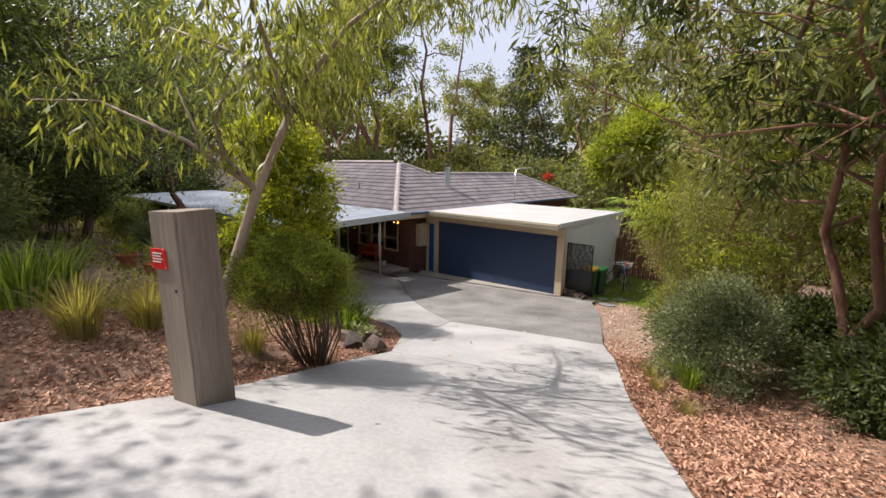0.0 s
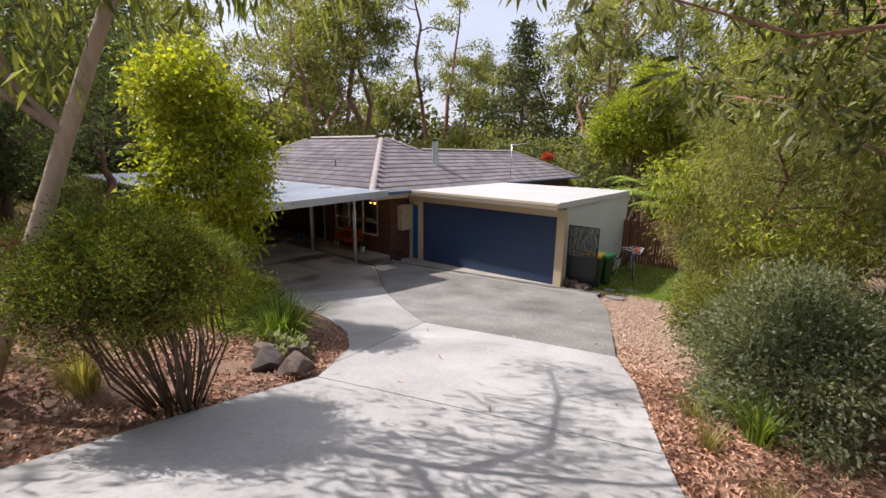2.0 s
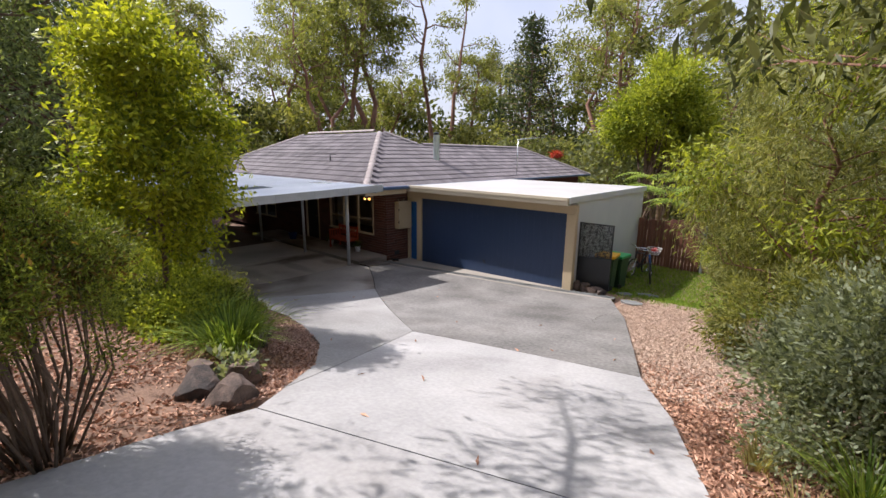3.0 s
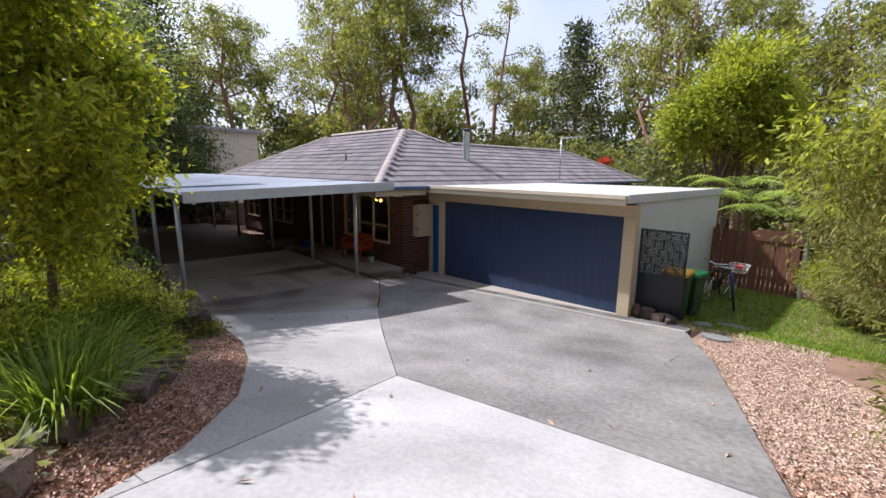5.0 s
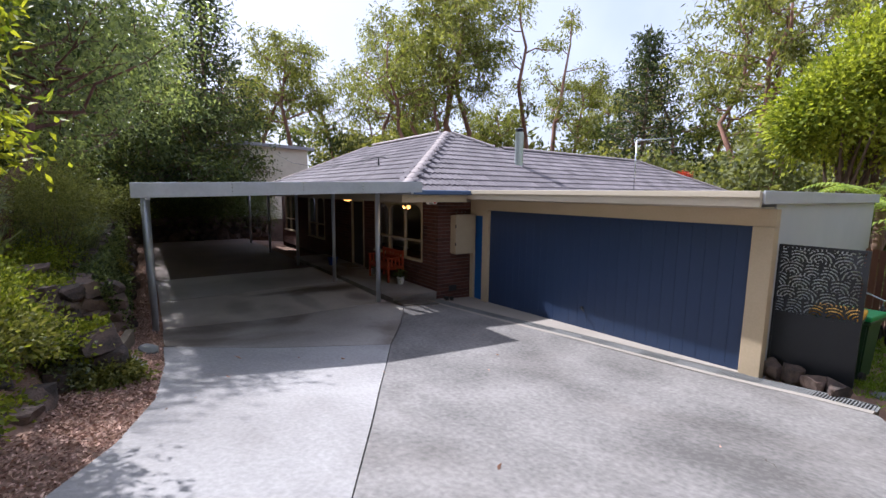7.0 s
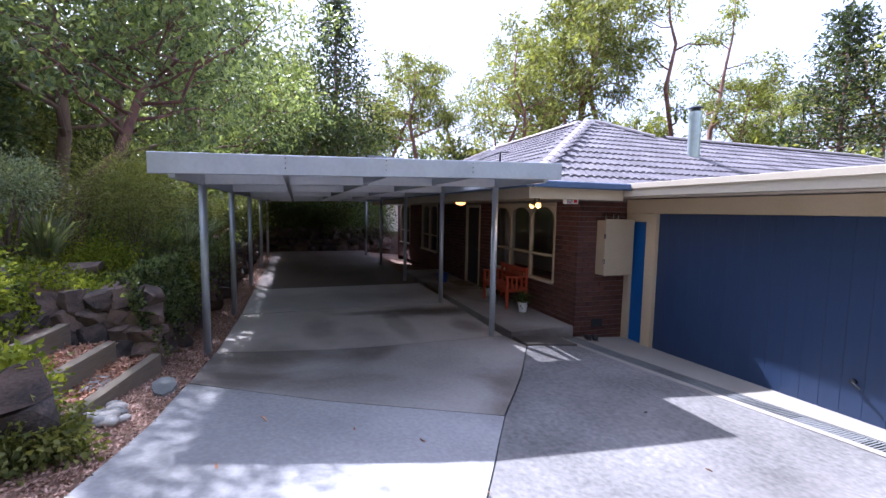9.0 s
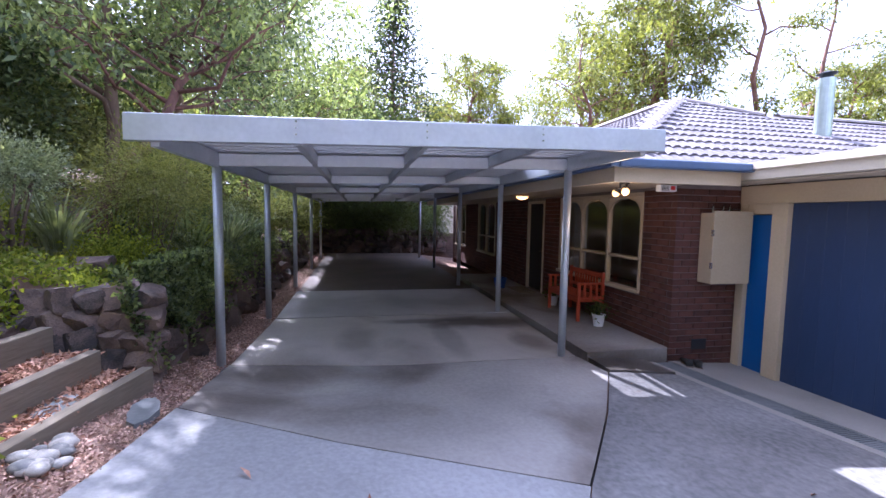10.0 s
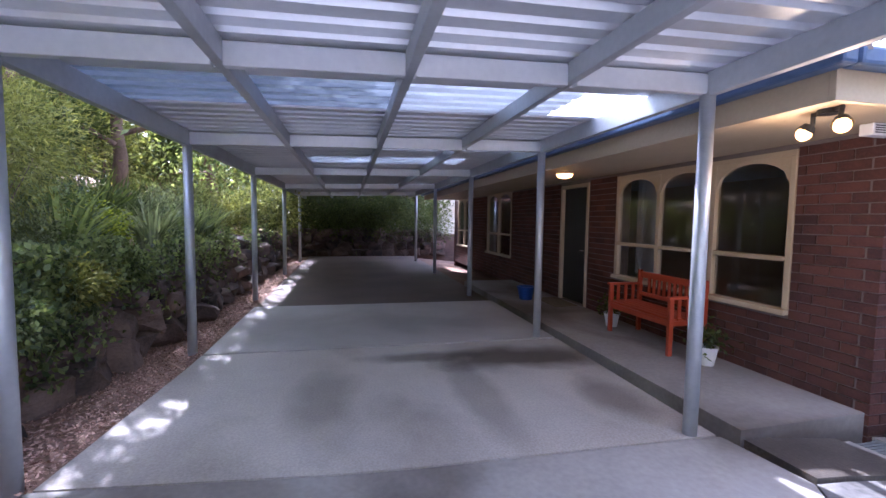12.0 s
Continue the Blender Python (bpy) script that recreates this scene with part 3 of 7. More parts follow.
zt = lambda d: EZ + PITCH * d
caps((EX, SY, EZ), (EX - 4.05, SY + 4.05, zt(4.05)))
caps((EX - 9.45, SY + 4.05, zt(4.05)), (EX - 4.05, SY + 4.05, zt(4.05)))
caps((EX - 2.95, SY + 5.15, zt(2.95)), (EX - 4.05, SY + 4.05, zt(4.05)))
caps((EX - 2.95, SY + 13.4, zt(2.95)), (EX - 2.95, SY + 5.15, zt(2.95)))
caps((EX, SY + 16.35, EZ), (EX - 2.95, SY + 13.4, zt(2.95)))
caps((EX - 13.5, SY, EZ), (EX - 9.45, SY + 4.05, zt(4.05)))

# eaves
eave = thing("eave", (-11.3, 11.75, 2.3), "cream eave fascia with a blue-grey gutter and white soffit", "eave", kind="structure")
local(part("soffit", box(-24.6, -11.32, 11.78, WALL_Y + 0.02, 2.27, 2.29), M["cream"]), eave)
local(part("fascia", box(-11.31, -11.27, 11.74, 13.44, 2.24, 2.42, 0.004), M["cream"]), eave)
local(part("fascia", box(-24.7, -11.312, 11.74, 11.775, 2.24, 2.42, 0.004), M["cream"]), eave)
local(part("gutter", box(-24.8, -11.16, 11.62, 11.735, 2.40, 2.5, 0.02), M["gutter"], None, "blue-grey steel gutter"), eave)
local(part("gutter", box(-11.262, -11.15, 11.74, 28.1, 2.40, 2.5, 0.02), M["gutter"], None, "blue-grey steel gutter"), eave)

# flue and aerial
flue = thing("flue", (-12.95, 16.75, 3.15), "tall bright metal chimney flue with a cowl", "flue")
for nm, z0, z1, r in (("pipe", 0.0, 1.12, 0.125), ("collar", -0.06, 0.03, 0.19), ("band", 0.98, 1.02, 0.135)):
    v, f = tube_data([(0, 0, z0), (0, 0, z1)], [r, r * (0.75 if nm == "collar" else 1)], 20)
    put(nm, mesh_of(nm, v, f, M["flue"], False), flue)
v, f = tube_data([(0, 0, 1.12), (0, 0, 1.17), (0, 0, 1.2), (0, 0, 1.25)], [0.09, 0.09, 0.15, 0.03], 20)
put("cowl", mesh_of("cowl", v, f, M["black"], False), flue, None, "dark flue cowl")
aerial = thing("aerial", (-11.5, 20.6, 3.0), "thin bent metal aerial mast on the tiled roof", "aerial")
tubes("mast", [([(0, 0, -0.6), (0, 0, 1.2)], [0.026, 0.024])], M["chrome"], aerial)
tubes("arm", [([(0, -0.02, 1.2), (0.6, 1.4, 1.34)], [0.024, 0.022])], M["chrome"], aerial)
vent = thing("service_pole", (-15.2, 13.2, 3.15), "short bent service cable bracket on the tiled roof", "bracket")
tubes("stub", [([(0, 0, 0), (0, 0, 0.32), (0.25, 0.1, 0.3)], [0.03, 0.025, 0.015])], M["black"], vent)
cable = thing("overhead_cable", (-15.2, 13.2, 3.47), "thin sagging black power cable to the roof", "cable")
tubes("wire", [([(0, 0, 0), (-6, 0.5, -0.05), (-14, 1.5, 0.6), (-26, 3, 2.4)], [0.012] * 4)], M["black"], cable, 5)


# windows
def window(name, x0, x1, z0, z1, lights, arch, label):
    e = thing(name, ((x0 + x1) / 2, WALL_Y, z0), label, "window", kind="structure")
    w = (x1 - x0) / lights
    y0, y1 = WALL_Y - 0.01, WALL_Y + 0.07
    for i in range(lights + 1):
        x = x0 + i * w
        local(part("mullion", box(x - 0.028, x + 0.028, y0, y1, z0 + 0.052, z1 - 0.052, 0.006), M["cream"]), e)
    for z, nm in ((z0, "sill"), (z1 - 0.05, "head")):
        local(part(nm, box(x0 - 0.03, x1 + 0.03, y0 - (0.05 if nm == "sill" else 0), y1, z, z + 0.05, 0.006), M["cream"]), e)
    zt_ = z0 + (z1 - z0) * 0.34
    for i in range(lights):
        a, b = x0 + i * w + 0.03, x0 + (i + 1) * w - 0.03
        local(part("transom", box(a, b, y0 + 0.004, y1 - 0.004, zt_ - 0.022, zt_ + 0.022, 0.004), M["cream"]), e)
        for q0, q1 in ((z0 + 0.05, zt_ - 0.024), (zt_ + 0.024, z1 - 0.052)):
            p = part("pane", box(a + 0.002, b - 0.002, y1 - 0.03, y1 - 0.024, q0, q1), M["glass"])
            p.visible_shadow = False
            local(p, e)
        if arch:
            bm = bmesh.new()
            n = 14
            zs, rise = z1 - 0.30, 0.22
            top, low = [], []
            for k in range(n + 1):
                u = k / n
                x = a + (b - a) * u
                top.append((x, z1 - 0.051))
                low.append((x, zs + rise * math.sqrt(max(0.0, 1 - (2 * u - 1) ** 2))))
            for yy in (y0 + 0.006, y1 - 0.036):
                for k in range(n):
                    q = [bm.verts.new((px, yy, pz)) for px, pz in (low[k], low[k + 1], top[k + 1], top[k])]
                    bm.faces.new(q if yy < y1 - 0.04 else q[::-1])
            for k in range(n):
                q = [bm.verts.new(c) for c in ((low[k][0], y0 + 0.006, low[k][1]), (low[k][0], y1 - 0.036, low[k][1]), (low[k + 1][0], y1 - 0.036, low[k + 1][1]), (low[k + 1][0], y0 + 0.006, low[k + 1][1]))]
                bm.faces.new(q)
            bmesh.ops.remove_doubles(bm, verts=bm.verts[:], dist=0.0005)
            local(part("arch_panel", bm, M["cream"]), e)
    return e


window("window_1", *W1, 3, True, "triple window with cream timber frame and arched heads")
window("window_2", *W2, 2, True, "double window with cream timber frame and arched heads")
window("window_3", *W3, 2, True, "double window with cream timber frame at the far end")
curtain = bmesh.new()
for i in range(40):
    x = W1[0] + 0.05 + i * 0.012
    for z in (0.8, 2.2):
        curtain.verts.new((x, WALL_Y + 0.3 + 0.03 * math.sin(i * 1.3), z))
curtain.verts.ensure_lookup_table()
for i in range(39):
    curtain.faces.new([curtain.verts[j] for j in (2 * i, 2 * i + 2, 2 * i + 3, 2 * i + 1)])
cu = part("curtain", curtain, M["fabric"])
cu.modifiers.new("thickness", "SOLIDIFY").thickness = 0.006
tagged(cu, "pale gathered curtain behind the front window", "curtain")
door1 = thing("door_1", (-16.3, WALL_Y, 0.1), "dark front door with a screen and cream frame", "door", kind="structure")
local(part("leaf", box(DOOR[0] + 0.06, DOOR[1] - 0.06, WALL_Y + 0.05, WALL_Y + 0.09, 0.12, 2.14, 0.005), M["black"]), door1)
for x in (DOOR[0], DOOR[1] - 0.058):
    local(part("jamb", box(x, x + 0.058, WALL_Y - 0.01, WALL_Y + 0.1, 0.1, 2.2, 0.004), M["cream"]), door1)
local(part("head", box(DOOR[0] + 0.06, DOOR[1] - 0.06, WALL_Y - 0.008, WALL_Y + 0.1, 2.142, 2.2, 0.004), M["cream"]), door1)
dh = put("door_handle", mesh_of("door_handle", *tube_data([(0.32, 0.05, 0.95), (0.32, -0.01, 0.95), (0.24, -0.015, 0.95)], [0.014] * 3, 8), M["chrome"], True), door1, None, "chrome lever handle")
room = thing("house_shell", (-18, 18, 0), "closed dark rooms and back walls of the house", "wall", kind="structure")
for b in ((-25.0, -12.0, 19.0, 19.2, -5, 2.4), (-25.2, -25.0, 13.0, 19.2, -5, 2.42), (-11.98, -11.78, 14.3, 27.6, -5, 2.36), (-17, -16.8, 19.2, 27.6, -5, 2.36), (-17, -11.78, 27.6, 27.8, -5, 2.36)):
    local(part("outer_wall", box(*b), M["brickfar"]), room)
local(part("inner_wall", box(-24.9, -12.0, 16.5, 16.6, 0, 2.4), M["cream"]), room)
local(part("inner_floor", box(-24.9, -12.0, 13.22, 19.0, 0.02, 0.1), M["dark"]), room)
local(part("inner_ceiling", box(-24.9, -12.0, 13.03, 19.0, 2.38, 2.42), M["white"]), room)


# ---- garage ----
garage = thing("garage", (-8.5, 16, 0), "flat-roofed cream and pale grey garage with a wide blue door", "garage", kind="structure")
local(part("head_beam", box(-11.78, -5.54, 13.98, 14.12, 2.05, 2.28), M["cream"]), garage)
local(part("post", box(-11.3, -11.1, 13.96, 14.12, -0.25, 2.048, 0.006), M["cream"]), garage)
local(part("post", box(-5.79, -5.54, 13.96, 14.12, -0.25, 2.048, 0.006), M["cream"]), garage)
local(part("jamb", box(-11.765, -11.645, 13.97, 14.12, -0.25, 2.048, 0.006), M["cream"]), garage)
local(part("door_head", box(-11.643, -11.302, 13.975, 14.12, 1.91, 2.048, 0.004), M["cream"]), garage)
local(part("side_wall", box(-5.75, -5.6, 14.125, 19.5, -0.3, 2.36), M["render"], None, "pale grey rendered side wall"), garage)
local(part("rear_wall", box(-11.6, -5.76, 19.35, 19.5, -0.3, 2.3), M["render"]), garage)
local(part("roof_deck", box(-12.3, -5.58, 13.56, 19.6, 2.36, 2.495, 0.01), M["roofsheet"], None, "white flat roof sheet"), garage)
local(part("front_fascia", box(-12.0, -5.58, 13.50, 13.555, 2.31, 2.50, 0.006), M["creamlight"]), garage)
local(part("fascia_trim", box(-12.0, -5.58, 13.47, 13.498, 2.43, 2.51, 0.004), M["creamlight"]), garage)
local(part("side_fascia", box(-5.577, -5.55, 13.56, 19.6, 2.35, 2.515, 0.004), M["render"], None, "grey metal edge flashing"), garage)
local(part("soffit", box(-11.77, -5.58, 13.557, 13.977, 2.295, 2.305), M["creamlight"]), garage)
local(part("garage_floor", box(-11.7, -5.76, 14.13, 19.3, -0.3, -0.17), M["concrete_dark"]), garage)
gdoor = thing("garage_door", (-8.45, 14.05, 0), "wide navy blue tilt-up garage door of vertical boards", "garage door")
nb = 27
bw = (11.1 - 5.79) / nb
plank = box(-bw / 2 + 0.0005, bw / 2 - 0.0005, -0.02, 0.02, -0.155, 2.045)
bmesh.ops.bevel(plank, geom=[e for e in plank.edges if abs(e.verts[0].co.z - e.verts[1].co.z) > 1], offset=0.003, segments=1, affect="EDGES")
first = part("board", plank, M["blue"], gdoor)
first.location = (-11.1 + bw / 2 + 8.45, 0, 0)
for i in range(1, nb):
    put("board", first.data, gdoor, Matrix.Translation((-11.1 + bw * (i + 0.5) + 8.45, 0.0, 0)))
local(part("door_frame", box(-11.09, -5.8, 14.075, 14.1, -0.15, 2.04), M["blue"]), gdoor)
v, f = tube_data([(0.02, -0.022, 0.32), (0.02, -0.06, 0.32)], [0.03, 0.03], 10)
put("lock", mesh_of("lock", v, f, M["black"]), gdoor)
put("handle", mesh_of("handle", *tube_data([(0.02, -0.062, 0.32), (0.1, -0.075, 0.27)], [0.014, 0.012], 8), M["black"]), gdoor)
sdoor = thing("door_2", (-11.47, 14.05, 0), "narrow bright blue door beside the garage door", "door", kind="structure")
local(part("leaf", box(-11.64, -11.305, 14.03, 14.07, -0.2, 1.905, 0.004), M["blue2"]), sdoor)
mbox = thing("meter_box", (-11.7, 13.9, 0.95), "cream metal electricity meter box on the brick wall", "meter box")
local(part("case", box(-11.77, -11.56, 13.36, 13.93, 1.0, 1.92, 0.008), M["meter_cream"]), mbox)
local(part("lid", box(-11.555, -11.535, 13.35, 13.94, 1.0, 1.945, 0.006), M["meter_cream"]), mbox)
local(part("hinge", box(-11.56, -11.525, 13.34, 13.355, 1.2, 1.28, 0.002), M["chrome"]), mbox)
local(part("hinge", box(-11.56, -11.525, 13.34, 13.355, 1.62, 1.7, 0.002), M["chrome"]), mbox)
for yy in (13.5, 13.66, 13.76):
    tubes("conduit", [([(-11.73, yy, 1.9), (-11.73, yy, 1.98), (-11.77, yy + 0.05, 2.03)], [0.012] * 3)], M["chrome"], None)
for o in [o for o in scene.objects if o.name.startswith("conduit")]:
    local(o, mbox)
# drain before the apron
drain = thing("drain_channel", (-8.3, 13.22, 0), "long grey steel grate drain with a concrete kerb before the garage", "drain", kind="structure")


def drain_y(x):
    """The drain runs at a slight angle to the garage front."""
    return float(np.interp(x, (-11.75, -8.1, -4.3), (12.62, 13.3, 13.75)))


def drain_strip(name, y0, y1, lift, deep, material, x0=-11.72, x1=-4.4):
    """A strip along the drain that follows the fall of the ground."""
    n = 14
    V, F = [], []
    for i in range(n + 1):
        x = x0 + (x1 - x0) * i / n
        c = drain_y(x)
        z = drive_z(x, c + 0.2) + 0.03 + lift
        V += [(x, c + y0, z), (x, c + y1, z), (x, c + y1, z - deep), (x, c + y0, z - deep)]
    for i in range(n):
        o = 4 * i
        F += [(o, o + 4, o + 5, o + 1), (o, o + 3, o + 7, o + 4), (o + 1, o + 5, o + 6, o + 2), (o + 3, o + 2, o + 6, o + 7)]
    F += [(0, 1, 2, 3), (4 * n + 3, 4 * n + 2, 4 * n + 1, 4 * n)]
    return local(put(name, mesh_of(name, V, F, material)), drain)


drain_strip("kerb", 0.0, 0.1, 0.012, 0.14, M["apron"])
drain_strip("channel", 0.105, 0.36, -0.03, 0.1, M["joint"])
for y in (0.107, 0.335):
    drain_strip("rail", y, y + 0.022, 0.0, 0.03, M["slate"])
bars, bf = [], []
for i in range(240):
    x = -11.7 + i * 0.0305
    o = len(bars)
    c = drain_y(x)
    zb = drive_z(x, c + 0.2) + 0.03
    wide = 0.014 if (i // 17) % 2 else 0.022
    bars += [(x + dx, c + y, zb + z) for z in (-0.02, -0.002) for dx, y in ((0, 0.13), (wide, 0.13), (wide, 0.334), (0, 0.334))]
    bf += [tuple(o + k for k in q) for q in ((4, 5, 6, 7), (0, 1, 5, 4), (2, 3, 7, 6), (1, 2, 6, 5), (3, 0, 4, 7))]
local(tagged(put("grate", mesh_of("grate", bars, bf, M["slate"])), kind="stuff"), drain)

# ---- carport ----
carport = thing("carport", (-18, 9.5, 0), "long galvanised steel carport with a corrugated roof", "carport", kind="structure")
rz = lambda y: 2.50 + 0.027 * (y - 7.25)
PX = (-11.9, -14.5, -17.75, -21.45, -25.05)
for y in (7.4, 11.5):
    for x in PX:
        v, f = tube_data([(x, y, -0.05), (x, y, rz(y) - 0.17)], [0.048, 0.048], 16)
        local(put("post", mesh_of("post", v, f, M["steel"], True)), carport)


def sloped(name, x0, x1, y0, y1, top, deep, material, parent, label=""):
    """A beam under the roof whose top follows the roof's fall."""
    bm = box(x0, x1, y0, y1, 0, 1)
    for v in bm.verts:
        v.co.z = rz(v.co.y) - top - (0 if v.co.z > 0.5 else deep)
    bmesh.ops.bevel(bm, geom=bm.edges[:], offset=0.004, segments=1, affect="EDGES")
    return local(part(name, bm, material, None, label), parent)


sloped("front_fascia", -10.45, -10.39, 7.22, 11.68, -0.03, 0.2, M["steel"], carport)
for y in (7.4, 8.42, 9.45, 10.47, 11.5):
    sloped("purlin", -27.2, -10.46, y - 0.03, y + 0.03, 0.045, 0.125 if y not in (7.4, 11.5) else 0.16, M["steel"], carport)
for x in PX:
    for a, b in ((7.43, 8.39), (8.45, 9.42), (9.48, 10.44), (10.5, 11.47)):
        sloped("cross_beam", x - 0.03, x + 0.03, a, b, 0.06, 0.13, M["sheet"], carport)
sw = 0.76
x = -10.98
n = 0
clear = {2: (7.25, 11.68), 5: (9.45, 11.5), 7: (8.5, 11.0), 10: (8.5, 11.5), 14: (8.5, 11.5)}


def sheet(x0, y0, y1, material, name, ribs=4):
    V, F = [], []
    prof = []
    for k in range(ribs):
        u = x0 - k * 0.19
        prof += [(u, 0), (u - 0.018, 0.034), (u - 0.06, 0.034), (u - 0.078, 0)]
    prof.append((x0 - ribs * 0.19, 0))
    for px, h in prof:
        for y in (y0, y1):
            V.append((px, y, rz(y) + h - 0.034))
    for i in range(len(prof) - 1):
        F.append((2 * i, 2 * i + 1, 2 * i + 3, 2 * i + 2))
    o = len(V)
    V += [(a, b, c - 0.004) for a, b, c in V]
    F += [tuple(reversed([i + o for i in f])) for f in F]
    return local(put(name, mesh_of(name, V, F, material)), carport)


sheet(-10.42, 7.25, 11.68, M["sheet"], "roof_sheet", 3)
while x > -27:
    if n in clear:
        a, b = clear[n]
        cut = 10.95 if n == 2 else b
        if n == 2:
            sheet(x, a, 9.45, M["greysheet"], "clear_sheet")
            a = 7.25
            sheet(x, 9.45, cut, M["opal"], "milky_sheet")
        else:
            sheet(x, a, cut, M["opal"], "milky_sheet")
        if n == 2:
            sheet(x, cut, b, M["polycarb"], "clear_sheet")
        if a > 7.3:
            sheet(x, 7.25, a, M["sheet"], "roof_sheet")
        if b < 11.6:
            sheet(x, b, 11.68, M["sheet"], "roof_sheet")
    else:
        sheet(x, 7.25, 11.68, M["sheet"], "roof_sheet")
    x -= sw
    n += 1
for yy in (7.2, 8.42, 9.45, 10.47, 11.6):
    for zz in (0.0, -0.05, -0.1):
        v, f = tube_data([(-10.388, yy, rz(yy) + zz), (-10.38, yy, rz(yy) + zz)], [0.008, 0.007], 8)
        if 7.25 < yy < 11.55:
            local(put("bolt", mesh_of("bolt", v, f, M["chrome"])), carport)
wall_w = thing("wall_west", (-28.5, 9.5, 0), "dark rock retaining wall closing the carport's far end", "retaining wall", kind="structure")
local(part("backing", box(-28.9, -28.3, 4.5, 14.5, -0.5, 0.9), M["rock"]), wall_w)


# ---- plants ----
def clump_leaves(rng, centres, spread, per, droop, outward=None, flat=1.0):
    """Leaf roots and directions round clump centres."""
    C = np.repeat(np.asarray(centres, float), per, axis=0)
    off = rng.normal(size=C.shape) * spread
    off[:, 2] *= flat
    P = C + off
    D = ball(rng, len(P)) + off / (spread + 1e-6) * 0.35
    D[:, 2] -= droop
    return P, D


def bend(rng, a, b, n=5, wob=0.12):
    a, b = np.asarray(a, float), np.asarray(b, float)
    L = np.linalg.norm(b - a)
    pts = [a + (b - a) * k / n + (rng.normal(size=3) * wob * L * 0.35 if 0 < k < n else 0) for k in range(n + 1)]
    return [tuple(p) for p in pts]


def tree(name, base, label, height, radius, seed, leaf, bark, leaf_size, count, trunk_r=0.15, crown_from=0.4, limbs=9, droop=0.6,
         spread=0.5, twigs=4, lean=(0, 0), fork=1, top_bias=0.0, flat=0.8, keep=None, group=""):
    """A tree with a tapered trunk, limbs, twigs and a crown of single leaves in uneven clumps."""
    rng = np.random.default_rng(seed)
    t = thing(name, base, label, "tree", group)
    tips, limb_runs = [], []
    for k in range(fork):
        dx, dy = lean[0] * height, lean[1] * height
        if fork > 1:
            a = 2 * math.pi * k / fork + seed
            dx, dy = dx + math.cos(a) * height * 0.16, dy + math.sin(a) * height * 0.16
        pts = bend(rng, (0, 0, -0.3), (dx, dy, height * 0.93), 8, 0.06)
        rad = [trunk_r * (1 - 0.85 * i / 8) / (1 if fork == 1 else 1.25) for i in range(9)]
        tubes("trunk", [(pts, rad)], bark, t, 9)
        P = np.array(pts)
        for i in range(limbs):
            u = crown_from + (1 - crown_from) * ((i + rng.uniform(0, 0.9)) / limbs)
            j = u * 8
            j0 = min(int(j), 7)
            s = P[j0] + (P[j0 + 1] - P[j0]) * (j - j0)
            a = i * 2.4 + rng.uniform(-0.5, 0.5)
            reach = radius * (0.35 + 0.75 * math.sin(math.pi * min(0.98, (u - crown_from) / (1 - crown_from) * 0.75 + 0.25))) * rng.uniform(0.75, 1.15)
            rise = radius * rng.uniform(0.15, 0.75) + top_bias
            e = s + np.array([math.cos(a) * reach, math.sin(a) * reach, min(rise, height * 1.05 - s[2])])
            lp = bend(rng, s, e, 4, 0.16)
            r0 = max(0.012, rad[j0] * 0.5)
            limb_runs.append((lp, [r0 * (1 - 0.75 * q / 4) for q in range(5)]))
            for _ in range(twigs):
                w = rng.uniform(0.35, 1.0) * 4
                w0 = min(int(w), 3)
                q = np.array(lp[w0]) + (np.array(lp[w0 + 1]) - np.array(lp[w0])) * (w - w0)
                f = q + (ball(rng, 1)[0] + np.array([math.cos(a) * 0.5, math.sin(a) * 0.5, 0.15])) * radius * rng.uniform(0.12, 0.34)
                limb_runs.append(([tuple(q), tuple((q + f) / 2 + rng.normal(size=3) * 0.04), tuple(f)], [r0 * 0.3, r0 * 0.22, r0 * 0.1]))
                tips.append(f)
            tips.append(e)
        tips.append(P[-1])
    half = len(limb_runs)
    tubes("limb_work", limb_runs[:half], bark, t, 5)
    per = max(6, count // len(tips))
    Q, D = clump_leaves(rng, tips, spread, per, droop, flat=flat)
    if keep is not None:
        ok = keep(Q + np.array(base))
        Q, D = Q[ok], D[ok]
    leaves("crown", Q, D, leaf_size[0], leaf_size[1], leaf, t, rng)
    return t


